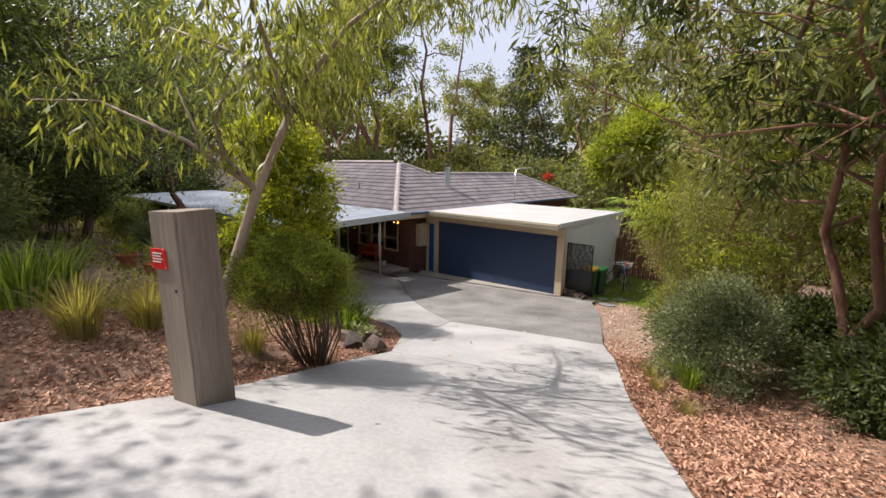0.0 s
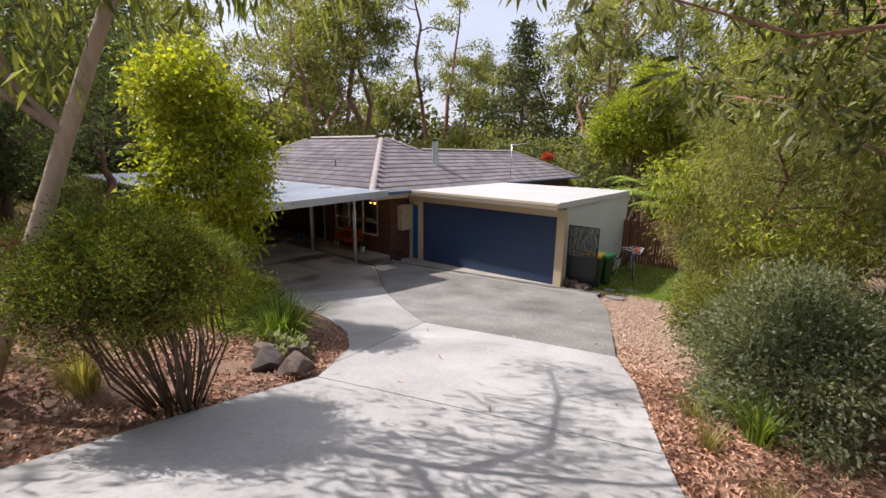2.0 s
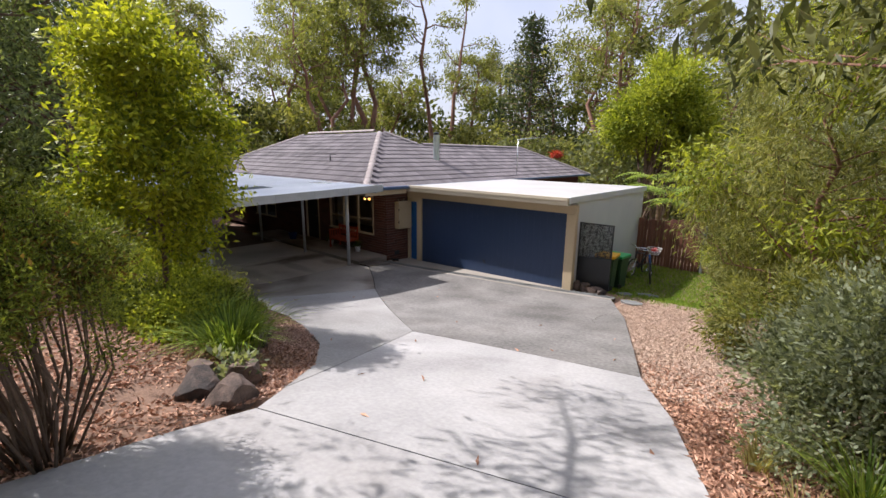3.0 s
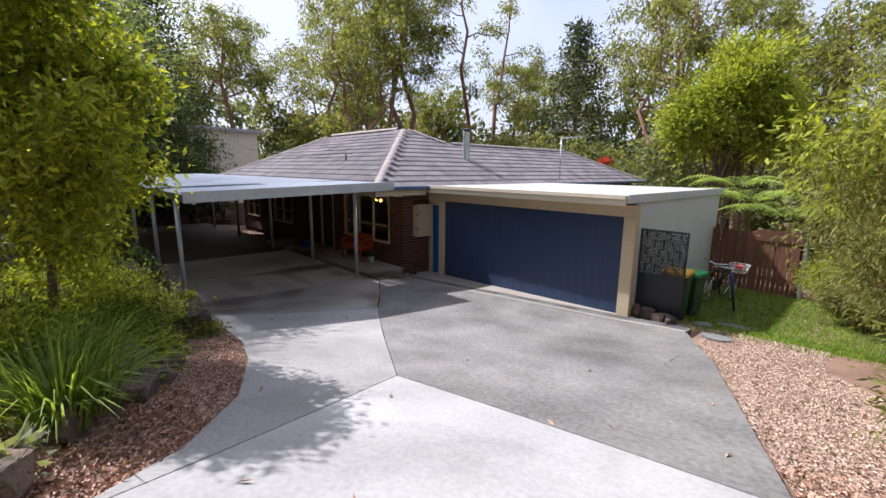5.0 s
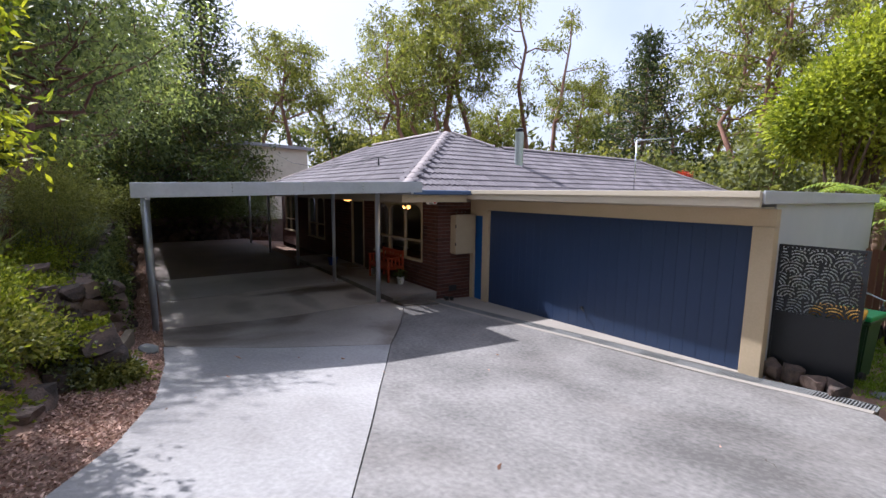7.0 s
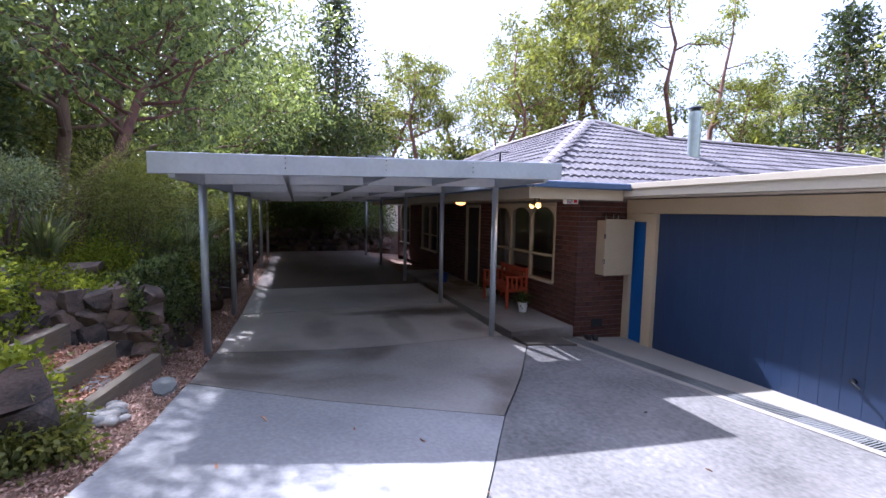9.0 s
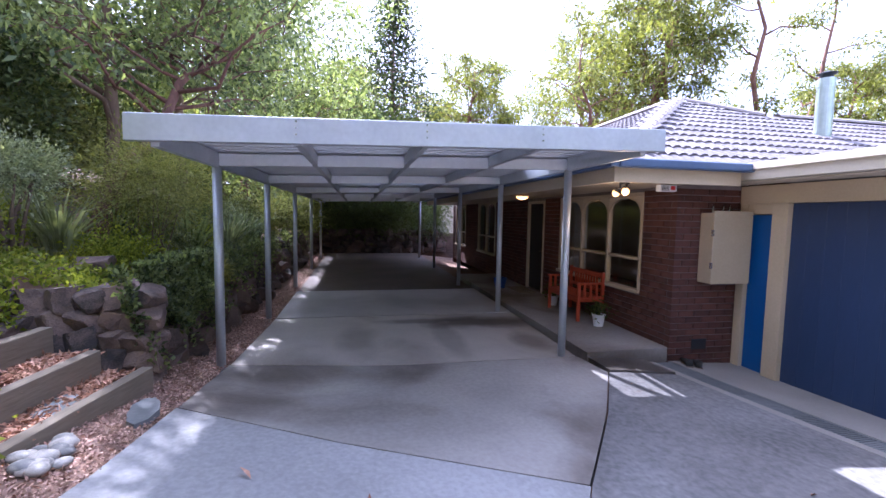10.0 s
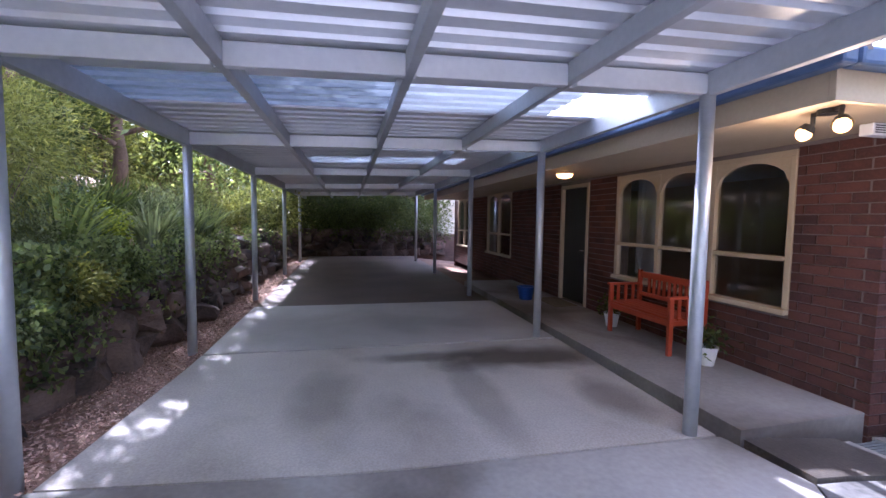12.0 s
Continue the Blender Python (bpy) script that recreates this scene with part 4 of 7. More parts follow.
def shrub(name, base, label, rx, ry, rz_, z0, seed, leaf, leaf_size, count, stems=14, droop=0.0, hollow=0.55, category="shrub", lumps=70, stem_r=0.012, inner=None, keep=None, lobes=0):
    """A shrub: stems that fan out and a lumpy shell of small leaves."""
    rng = np.random.default_rng(seed)
    t = thing(name, base, label, category)
    dirs = ball(rng, lumps)
    dirs[:, 2] = np.abs(dirs[:, 2]) * 1.15 - 0.25
    dirs /= np.linalg.norm(dirs, axis=1, keepdims=True)
    rad = rng.uniform(hollow, 1.0, (lumps, 1))
    C = dirs * rad * np.array([rx, ry, rz_]) * 0.92 + np.array([0, 0, z0])
    if lobes:
        mid = ball(rng, lobes)
        mid[:, 2] = np.abs(mid[:, 2]) * 1.2 - 0.3
        mid = mid * rng.uniform(0.45, 0.78, (lobes, 1)) * np.array([rx, ry, rz_])
        own = ball(rng, lumps) * rng.uniform(0.6, 1.0, (lumps, 1)) * np.array([rx, ry, rz_]) * 0.36
        C = mid[np.arange(lumps) % lobes] * 0.95 + own * rng.uniform(0.75, 1.2, (lobes, 1))[np.arange(lumps) % lobes] + np.array([0, 0, z0])
    C = C[C[:, 2] > 0.05]
    size = 0.16 * (rx + ry + rz_) / 3 * (1.5 if lumps < 100 else 1.0) * (0.62 if lobes else 1.0)
    Q, D = clump_leaves(rng, C, size, max(8, count // len(C)), droop)
    D += (Q - np.array([0, 0, z0])) * 0.8 / rx
    ok = Q[:, 2] > 0.02
    if keep is not None:
        ok &= keep(Q + np.array(base))
    leaves("foliage", Q[ok], D[ok], leaf_size[0], leaf_size[1], leaf, t, rng)
    if inner is not None:
        n = count // 4
        Q = ball(rng, n) * np.array([rx, ry, rz_]) * rng.uniform(0.3, 0.8, (n, 1)) + np.array([0, 0, z0 - 0.1 * rz_])
        Q = Q[Q[:, 2] > 0.1]
        leaves("inner_foliage", Q, ball(rng, len(Q)), leaf_size[0], leaf_size[1], inner, t, rng, label="brown shaded inner leaves")
    runs = []
    for i in range(stems):
        c = C[rng.integers(len(C))]
        a = np.array([rng.uniform(-0.32, 0.32) * rx, rng.uniform(-0.32, 0.32) * ry, -0.05])
        m = a * 0.5 + c * 0.5 + np.array([0, 0, 0.12 * rz_])
        runs.append(([tuple(a), tuple((a + m) / 2 + rng.normal(size=3) * 0.03), tuple(m), tuple(c)], [stem_r, stem_r * 0.85, stem_r * 0.6, stem_r * 0.25]))
    if runs:
        tubes("stem_work", runs, M["stem"], t, 5)
    return t


def tuft(name, base, label, n, length, width, seed, leaf, spread=0.12, arch=0.6, category="grass clump"):
    """A clump of strap leaves that rise and bend over."""
    rng = np.random.default_rng(seed)
    t = thing(name, base, label, category)
    V, F = [], []
    for i in range(n):
        a = rng.uniform(0, 2 * math.pi)
        r0 = rng.uniform(0, spread)
        L = length * rng.uniform(0.55, 1.2)
        out = rng.uniform(0.15, arch) * L
        p0 = np.array([math.cos(a) * r0, math.sin(a) * r0, -0.02])
        d = np.array([math.cos(a), math.sin(a), 0])
        s = np.array([-math.sin(a), math.cos(a), 0]) * width * rng.uniform(0.6, 1.2) / 2
        o = len(V)
        for k, (u, w) in enumerate(((0, 1), (0.4, 1), (0.75, 0.75), (1, 0.08))):
            p = p0 + d * out * u ** 1.8 + np.array([0, 0, L * (u - 0.42 * (out / L) * u ** 3)])
            V += [tuple(p - s * w), tuple(p + s * w)]
        for k in range(3):
            F.append((o + 2 * k, o + 2 * k + 1, o + 2 * k + 3, o + 2 * k + 2))
    put("leaf_clump", mesh_of("blades", V, F, leaf), t)
    return t


def G(x, y, dz=0.0):
    return (x, y, land(x, y) + dz)


def off_path(P):
    """Keeps boughs clear of the walking line down the drive."""
    k = np.clip((P[:, 1] + 1.0) / 9.0, 0, 1)
    x = 0.9 - 5.2 * k
    return (np.abs(P[:, 0] - x) > 1.15) | (P[:, 2] > 5.3)


def off_drive(P):
    return (P[:, 0] > -0.35 - 0.30 * (P[:, 1] - 4.0)) | (P[:, 2] > 3.4)


# near garden, street side
sap = thing("gum_sapling", G(-4.75, 2.55), "young gum tree with a leaning pale trunk and drooping leaves", "tree")
rngs = np.random.default_rng(11)
b0 = np.array(sap.location)
W = lambda *p: tuple(np.array(p) - b0)
tubes("trunk", [([W(-4.76, 2.5, b0[2] - 0.2), W(-4.75, 2.76, 2.6), W(-4.8, 3.02, 3.2), W(-4.77, 3.25, 3.84), W(-4.55, 3.47, 4.5), W(-4.38, 3.68, 5.1)], [0.075, 0.07, 0.066, 0.06, 0.05, 0.045])], M["gumbark"], sap, 10)
sl = [([W(-4.38, 3.68, 5.1), W(-4.7, 4.3, 5.7), W(-5.6, 5.2, 6.1), W(-6.5, 5.9, 6.4)], [0.04, 0.033, 0.024, 0.012]),
      ([W(-4.38, 3.68, 5.1), W(-4.1, 4.2, 5.9), W(-3.9, 5.0, 6.6), W(-4.4, 6.2, 7.1)], [0.04, 0.03, 0.02, 0.01]),
      ([W(-4.72, 3.25, 3.95), W(-5.0, 3.05, 4.3), W(-5.15, 3.0, 4.75), W(-5.0, 3.1, 5.1)], [0.035, 0.03, 0.024, 0.01]),
      ([W(-5.0, 3.05, 4.3), W(-5.4, 2.9, 4.6), W(-5.7, 2.8, 5.2)], [0.025, 0.02, 0.01]),
      ([W(-4.72, 3.25, 3.95), W(-5.2, 2.7, 4.5), W(-6.1, 2.1, 4.95), W(-7.2, 1.6, 5.0)], [0.03, 0.026, 0.02, 0.008]),
      ([W(-4.45, 3.58, 4.85), W(-5.2, 3.3, 5.6), W(-6.3, 3.0, 6.0), W(-7.6, 3.2, 6.1)], [0.03, 0.024, 0.016, 0.008]),
      ([W(-4.45, 3.58, 4.85), W(-4.0, 3.1, 5.5), W(-3.6, 2.6, 6.2), W(-3.2, 2.6, 6.8)], [0.03, 0.024, 0.016, 0.008]),
      ([W(-3.9, 5.0, 6.6), W(-3.2, 5.8, 7.0), W(-2.6, 7.0, 7.2)], [0.02, 0.015, 0.008]),
      ([W(-4.4, 6.2, 7.1), W(-4.0, 7.2, 7.3), W(-3.6, 8.3, 7.2)], [0.015, 0.012, 0.006]),
      ([W(-5.6, 5.2, 6.1), W(-5.7, 6.2, 6.9), W(-5.6, 7.4, 7.3)], [0.02, 0.015, 0.008]),
      ([W(-3.9, 5.0, 6.6), W(-2.9, 5.2, 7.1), W(-1.9, 5.9, 7.4)], [0.018, 0.013, 0.007])]
for run in sl:
    tubes("limb", [run], M["gumbark"], sap, 7)
cen = []
for k, run in enumerate(sl):
    if k in (2, 3):
        continue
    P = np.array(run[0])
    for i in range(1, len(P)):
        for _ in range(8):
            u = rngs.uniform(0, 1)
            cen.append(P[i - 1] * (1 - u) + P[i] * u + rngs.normal(size=3) * np.array([0.38, 0.38, 0.25]))
Q, D = clump_leaves(rngs, cen, 0.17, 34, 1.7)
ok = Q[:, 2] + b0[2] > 4.2
leaves("crown", Q[ok], D[ok], 0.2, 0.034, M["l_gum"], sap, rngs)



def vase_shrub(base, seed):
    """Many bare stems fan up from one root to a broad clipped crown, brown underneath."""
    rng = np.random.default_rng(seed)
    t = thing("bottlebrush_hedge", base, "clipped green shrub on many bare fanned stems", "shrub")
    tips, runs, low = [], [], []
    for i in range(54):
        a, r = rng.uniform(0, 2 * math.pi), math.sqrt(rng.uniform(0.0, 1.0))
        out = np.array([math.cos(a), math.sin(a), 0])
        top = out * r * 0.64 + np.array([-0.06, -0.16, 1.58 - 0.34 * r * r - 0.2 * rng.uniform(0, 1) * r + rng.normal() * 0.035])
        foot = out * 0.16 * r + np.array([rng.normal() * 0.03, rng.normal() * 0.03, -0.05])
        knee = foot + out * r * 0.26 + np.array([rng.normal() * 0.04, rng.normal() * 0.04 - 0.04, 0.5])
        fork = knee * 0.22 + top * 0.78 + rng.normal(size=3) * 0.035
        runs.append(([tuple(foot), tuple(knee), tuple(fork), tuple(top)], [0.0095, 0.008, 0.006, 0.003]))
        tips.append(top)
        for _ in range(3):
            twig = fork + (ball(rng, 1)[0] * 0.19 + (top - fork) * rng.uniform(0.3, 1.0))
            runs.append(([tuple(fork), tuple(twig)], [0.006, 0.002]))
            tips.append(twig)
            low.append(twig * 0.6 + fork * 0.4)
    for i in range(7):
        a = rng.uniform(-0.8, 0.8)
        tips.append(np.array([math.cos(a) * rng.uniform(0.45, 0.68), math.sin(a) * rng.uniform(0.45, 0.68), rng.uniform(0.72, 1.15)]))
    tubes("stem_work", runs, M["stem"], t, 5)
    Q, D = clump_leaves(rng, tips, 0.068, 380, -0.5)
    D[:, :2] += Q[:, :2] * 0.7
    leaves("foliage", Q, D, 0.03, 0.01, M["l_hedge"], t, rng)
    Q, D = clump_leaves(rng, low, 0.08, 55, 0.0)
    leaves("inner_foliage", Q, D, 0.05, 0.017, M["l_hedgein"], t, rng, label="brown shaded inner leaves")
    return t


vase_shrub(G(-4.15, 3.62), 21)
tree("young_lillypilly", G(-8.1, 5.4), "young tree with bright yellow-green leaves", 4.0, 0.85, 31, M["l_yellow"], M["bark"], (0.10, 0.042), 26000, 0.05, 0.24, 28, 0.3, 0.16, 5)
tuft("strappy_plant", G(-5.8, 5.4), "large clump of bright green arching strap leaves", 600, 0.62, 0.014, 41, M["grass"], 0.35, 1.25, "grass clump")
tuft("strappy_plant", G(-6.7, 5.55), "large clump of bright green arching strap leaves", 320, 0.5, 0.014, 42, M["grass"], 0.35, 1.25, "grass clump")
tuft("dry_grass_clump", G(-5.2, 1.5), "pale dry clump of fine ornamental grass", 420, 0.75, 0.008, 43, M["drygrass"], 0.2, 0.7)
tuft("dry_grass_clump", G(-5.6, 2.2), "pale dry clump of fine ornamental grass", 420, 0.7, 0.008, 44, M["drygrass"], 0.2, 0.7)
tuft("dry_grass_clump", G(-4.75, 3.1), "pale dry clump of fine ornamental grass", 260, 0.5, 0.008, 45, M["drygrass"], 0.15, 0.7)
tuft("iris_clump", G(-3.95, 2.15), "stiff upright green strap-leaf clump beside the post", 26, 0.55, 0.03, 46, M["grass"], 0.1, 0.4)
tuft("iris_clump", G(-6.6, 1.2), "tall green strap-leaf clump in mulch", 160, 0.85, 0.026, 47, M["grass"], 0.35, 0.6)
tuft("iris_clump", G(-7.4, 1.6), "tall green strap-leaf clump in mulch", 160, 0.85, 0.026, 48, M["grass"], 0.35, 0.6)
shrub("succulent", G(-5.0, 5.05), "low grey-green rosette plant among rocks", 0.22, 0.22, 0.16, 0.1, 49, M["l_grey"], (0.09, 0.05), 260, 0, 0.0, 0.3, "succulent", 14)
for i, (x, y, r, zc, mat_, sz) in enumerate(((-9.2, 5.7, 0.75, 0.35, "l_bright", 0.05), (-8.3, 6.15, 0.6, 0.25, "l_olive", 0.05), (-10.2, 5.6, 0.6, 0.35, "l_bright", 0.05), (-7.2, 4.9, 0.6, 0.2, "l_hedge", 0.05), (-6.6, 5.1, 0.55, 0.3, "l_bright", 0.05), (-8.0, 5.75, 0.6, 0.35, "l_bright", 0.05), (-8.9, 6.1, 0.5, 0.3, "l_bright", 0.05), (-7.7, 6.05, 0.4, 0.25, "l_hedge", 0.045),
                                             (-9.3, 6.5, 0.4, 0.2, "l_bright", 0.05), (-13.0, 5.9, 0.5, 0.35, "l_bright", 0.045), (-14.3, 6.0, 0.5, 0.2, "l_grey", 0.04), (-15.6, 5.8, 0.5, 0.3, "l_bright", 0.05),
                                             (-12.2, 4.8, 0.7, 0.3, "l_bright", 0.05))):
    shrub("ground_cover", G(x, y), "spreading leafy green ground cover in the rock bed", r, r * 0.9, 0.4, zc * 0.3, 60 + i, M[mat_], (sz, sz * 0.6), 3800, 0, 0.0, 0.35, "ground cover", 60)
shrub("round_grey_shrub", G(-12.25, 5.2), "rounded small tree with silvery leaves and crooked stem", 0.5, 0.5, 0.34, 0.9, 71, M["l_grey"], (0.045, 0.02), 7000, 5, 0.0, 0.55, "shrub", 60, 0.03)
shrub("feathery_shrub", G(-13.7, 6.0), "soft feathery olive shrub above the rock wall", 0.9, 0.75, 0.9, 0.95, 72, M["l_olive"], (0.07, 0.012), 16000, 12, 0.2, 0.5)
for i, (x, y, rr_, h_, m_) in enumerate(((-15.0, 5.7, 0.65, 0.8, "l_lightwood"), (-18.6, 5.6, 0.8, 0.9, "l_grey"), (-20.6, 5.5, 0.9, 1.1, "l_wattle"), (-22.8, 5.6, 0.9, 0.9, "l_olive"), (-11.6, 5.0, 0.55, 0.6, "l_olive"), (-10.9, 4.6, 0.6, 0.5, "l_grey"))):
    shrub("bank_shrub", G(x, y), "loose leafy shrub growing over the rock wall", rr_ * 0.75, rr_ * 0.6, h_ * 0.6, h_ * 0.4, 170 + i, M[m_], (0.07, 0.03), 4500, 8, 0.3, 0.45, "shrub", 60)
for i, (x, y) in enumerate(((-12.9, 5.3), (-13.9, 5.4), (-14.7, 6.1), (-16.6, 6.2), (-18.2, 6.1), (-19.6, 6.0), (-13.4, 4.6))):
    tuft("agapanthus", G(x, y), "grey-green strap-leaf clump above the rock wall", 170, 0.85, 0.036, 150 + i, M["l_grey" if i % 3 == 0 else "l_lightwood"], 0.22, 0.95)
tuft("agapanthus", G(-16.2, 5.6), "dark glossy strap-leaf clump on the bank", 260, 1.0, 0.035, 73, M["l_dark"], 0.25, 0.9)
tuft("agapanthus", G(-17.3, 5.4), "dark glossy strap-leaf clump on the bank", 260, 1.0, 0.035, 74, M["l_dark"], 0.25, 0.9)
tuft("agapanthus", G(-15.2, 5.2), "dark glossy strap-leaf clump on the bank", 260, 1.0, 0.035, 75, M["l_dark"], 0.25, 0.9)

for i, (x, y, z, r, m_) in enumerate(((-8.9, 6.5, 1.0, 0.4, "l_bright"), (-8.9, 5.9, 1.2, 0.5, "l_olive"), (-9.9, 5.55, 1.35, 0.45, "l_bright"), (-10.9, 5.5, 1.35, 0.5, "l_lightwood"), (-12.15, 6.35, 0.95, 0.42, "l_lightwood"), (-12.9, 6.5, 1.05, 0.4, "l_lightwood"),
                                      (-7.4, 5.95, 1.0, 0.7, "l_bright"), (-8.2, 6.35, 0.85, 0.55, "l_bright"), (-6.7, 5.75, 1.05, 0.6, "l_bright"), (-6.1, 5.6, 1.0, 0.45, "l_olive"), (-9.0, 6.5, 0.75, 0.45, "l_grey"), (-8.95, 6.9, 0.6, 0.38, "l_olive"), (-8.95, 6.3, 1.1, 0.5, "l_bright"), (-12.15, 6.72, 0.75, 0.36, "l_lightwood"), (-12.7, 6.85, 0.85, 0.4, "l_lightwood"), (-13.6, 6.75, 1.0, 0.42, "l_olive"), (-10.4, 5.6, 1.35, 0.5, "l_bright"), (-9.5, 5.7, 1.25, 0.42, "l_olive"), (-14.6, 6.7, 1.05, 0.4, "l_lightwood"))):
    shrub("trailing_plant", (x, y, z - 0.25), "leafy plant spilling over the garden rocks", r, r * 0.85, 0.3, 0.12, 360 + i, M[m_], (0.055, 0.03), 3600, 4, 0.5, 0.4, "ground cover", 60, 0.006, lobes=7)

# big trees beside the carport
tree("lightwood_tree", G(-17.2, 3.6), "broad dark evergreen tree leaning beside the carport", 8.6, 3.5, 81, M["l_lightwood"], M["bark"], (0.17, 0.065), 21000, 0.15, 0.22, 22, 0.5, 0.3, 7, (0.0, 0.04))
tree("lightwood_tree", G(-21.8, 3.4), "broad dark evergreen tree leaning beside the carport", 10.0, 4.2, 82, M["l_lightwood"], M["bark"], (0.21, 0.08), 17000, 0.17, 0.15, 20, 0.5, 0.4, 6)
tree("lightwood_tree", G(-26.0, 4.5), "broad dark evergreen tree behind the carport", 9.0, 3.8, 84, M["l_lightwood"], M["bark"], (0.2, 0.085), 13000, 0.18, 0.15, 14, 0.4, 0.5, 5)
tree("leaning_tree", G(-13.0, 5.4), "evergreen tree leaning over the bank on a thick reddish trunk", 5.0, 2.3, 80, M["l_lightwood"], M["rustbark"], (0.14, 0.055), 5500, 0.15, 0.5, 18, 0.5, 0.3, 6, (-0.85, 0.13))
tree("garden_tree", G(-10.4, -2.6), "dark leafy garden tree on the bank", 6.0, 2.6, 85, M["l_wattle"], M["bark"], (0.18, 0.08), 15000, 0.14, 0.15, 15, 0.4, 0.4, 5)
tree("garden_tree", G(-13.5, -2.5), "dark leafy garden tree on the bank", 8.0, 3.4, 86, M["l_dark"], M["bark"], (0.22, 0.095), 14000, 0.16, 0.12, 15, 0.4, 0.5, 5)
tree("garden_tree", G(-17.0, -1.5), "dark leafy garden tree on the bank", 9.5, 3.6, 87, M["l_dark"], M["bark"], (0.25, 0.1), 12000, 0.18, 0.12, 15, 0.4, 0.5, 5)
tree("garden_tree", G(-8.2, -3.6), "leafy garden tree with olive leaves", 7.5, 3.2, 88, M["l_gum"], M["bark"], (0.19, 0.07), 14000, 0.16, 0.2, 14, 0.6, 0.45, 5)
tree("garden_tree", G(-23.0, -3.0), "tall dark tree behind the garden", 12.0, 4.6, 89, M["l_dark"], M["bark"], (0.24, 0.09), 14000, 0.25, 0.1, 16, 0.4, 0.6, 5)
for i, (x, y) in enumerate(((-11.4, 0.9), (-9.3, 0.4), (-14.6, 1.4), (-19.0, 1.2), (-23.5, 6.4), (-28.0, 7.5), (-28.1, 9.2), (-28.0, 10.8), (-28.5, 12.4), (-29.4, 10.0))):
    shrub("dark_shrub", G(x, y, 0.0 if x > -27.5 else 0.6), "dense dark green garden shrub", 1.1, 1.1, 0.9 if x > -27.5 else 1.35, 0.7 if x > -27.5 else 1.0, 90 + i, M["l_dark" if i % 2 or x < -27.5 else "l_wattle"], (0.10, 0.045), 6000, 6, 0.2, 0.5)

for i, (x, y, h) in enumerate(((-31.5, 6.6, 9.5), (-31.5, 9.6, 8.0))):
    tree("lightwood_tree", G(x, y), "broad dark evergreen tree behind the carport", h, 3.4, 286 + i, M["l_dark"], M["bark"], (0.22, 0.1), 13000, 0.2, 0.1, 18, 0.4, 0.5, 6)
for i, (x, y, r) in enumerate(((-15.2, 2.6, 1.5), (-17.8, 2.2, 1.7), (-20.4, 2.4, 1.6), (-23.2, 2.2, 1.8), (-26.2, 2.8, 1.7), (-28.6, 5.0, 1.6))):
    shrub("understorey_shrub", G(x, y), "tall dark understorey shrub on the bank", r, r * 0.9, 1.7, 1.3, 390 + i, M["l_wattle" if i % 2 else "l_dark"], (0.12, 0.055), 9000, 10, 0.2, 0.5, "shrub", 120, 0.02, lobes=12)
# bank beside the drive, other side
tree("wattle_tree", G(1.35, 8.5), "multi-stemmed tree with pinkish bark and narrow leaves", 6.8, 3.1, 101, M["l_wattle"], M["redbark"], (0.2, 0.045), 19000, 0.1, 0.34, 12, 0.8, 0.17, 6, (-0.05, -0.12), 3, keep=off_path)
tree("wattle_tree", G(1.9, 6.6), "multi-stemmed tree with pinkish bark and narrow leaves", 6.6, 2.9, 102, M["l_dark"], M["redbark"], (0.2, 0.045), 19000, 0.11, 0.4, 14, 0.8, 0.2, 6, (-0.06, -0.05), 2, keep=off_path)
tree("wattle_tree", G(2.6, 10.5), "dense narrow-leaved tree on the bank", 7.0, 3.0, 103, M["l_wattle"], M["redbark"], (0.19, 0.045), 9500, 0.12, 0.2, 13, 0.8, 0.24, 5, keep=off_path)
tree("wattle_tree", G(0.2, 13.6), "bright olive-green tree on the bank", 6.0, 2.4, 104, M["l_bright"], M["redbark"], (0.15, 0.04), 12000, 0.1, 0.15, 14, 0.7, 0.26, 5)
tree("wattle_tree", G(4.5, 7.0), "dense narrow-leaved tree on the bank", 7.5, 3.4, 105, M["l_dark"], M["redbark"], (0.18, 0.04), 16000, 0.14, 0.1, 14, 0.7, 0.45, 5)
tree("wattle_tree", G(4.2, 13.0), "dense narrow-leaved tree on the bank", 8.5, 3.6, 106, M["l_wattle"], M["redbark"], (0.18, 0.04), 15000, 0.14, 0.1, 14, 0.7, 0.45, 5)
shrub("grey_shrub", G(-0.1, 7.8), "dense grey-green shrub with small leaves", 1.1, 1.25, 1.0, 0.45, 111, M["l_grey"], (0.055, 0.023), 42000, 10, 0.0, 0.5, "shrub", 220, keep=off_drive, lobes=14)
shrub("grey_shrub", G(1.7, 8.0), "dense dark shrub with small leaves", 0.9, 0.9, 0.8, 0.35, 112, M["l_wattle"], (0.07, 0.03), 17000, 10, 0.0, 0.5, "shrub", 160, lobes=10)
shrub("olive_shrub", G(-0.95, 10.6), "feathery olive-green shrub beside the drive", 1.0, 1.2, 1.05, 0.5, 113, M["l_olive"], (0.08, 0.022), 26000, 12, 0.1, 0.55, "shrub", 200, lobes=14)
tree("feathery_tree", G(-0.85, 12.9), "tall feathery olive tree beside the lawn", 5.4, 1.5, 114, M["l_olive"], M["redbark"], (0.14, 0.02), 26000, 0.07, 0.08, 22, 0.8, 0.24, 6)
shrub("olive_shrub", G(-1.3, 15.2), "tall wispy grey-olive shrub beside the lawn", 1.0, 1.3, 2.0, 1.4, 115, M["l_olive"], (0.14, 0.02), 24000, 12, 0.8, 0.5, "shrub", 120)
shrub("dark_shrub", G(1.5, 6.7), "dense dark green shrub under the trees", 0.9, 0.8, 0.7, 0.4, 118, M["l_dark"], (0.08, 0.035), 12000, 8, 0.1, 0.5, "shrub", 120, lobes=9)
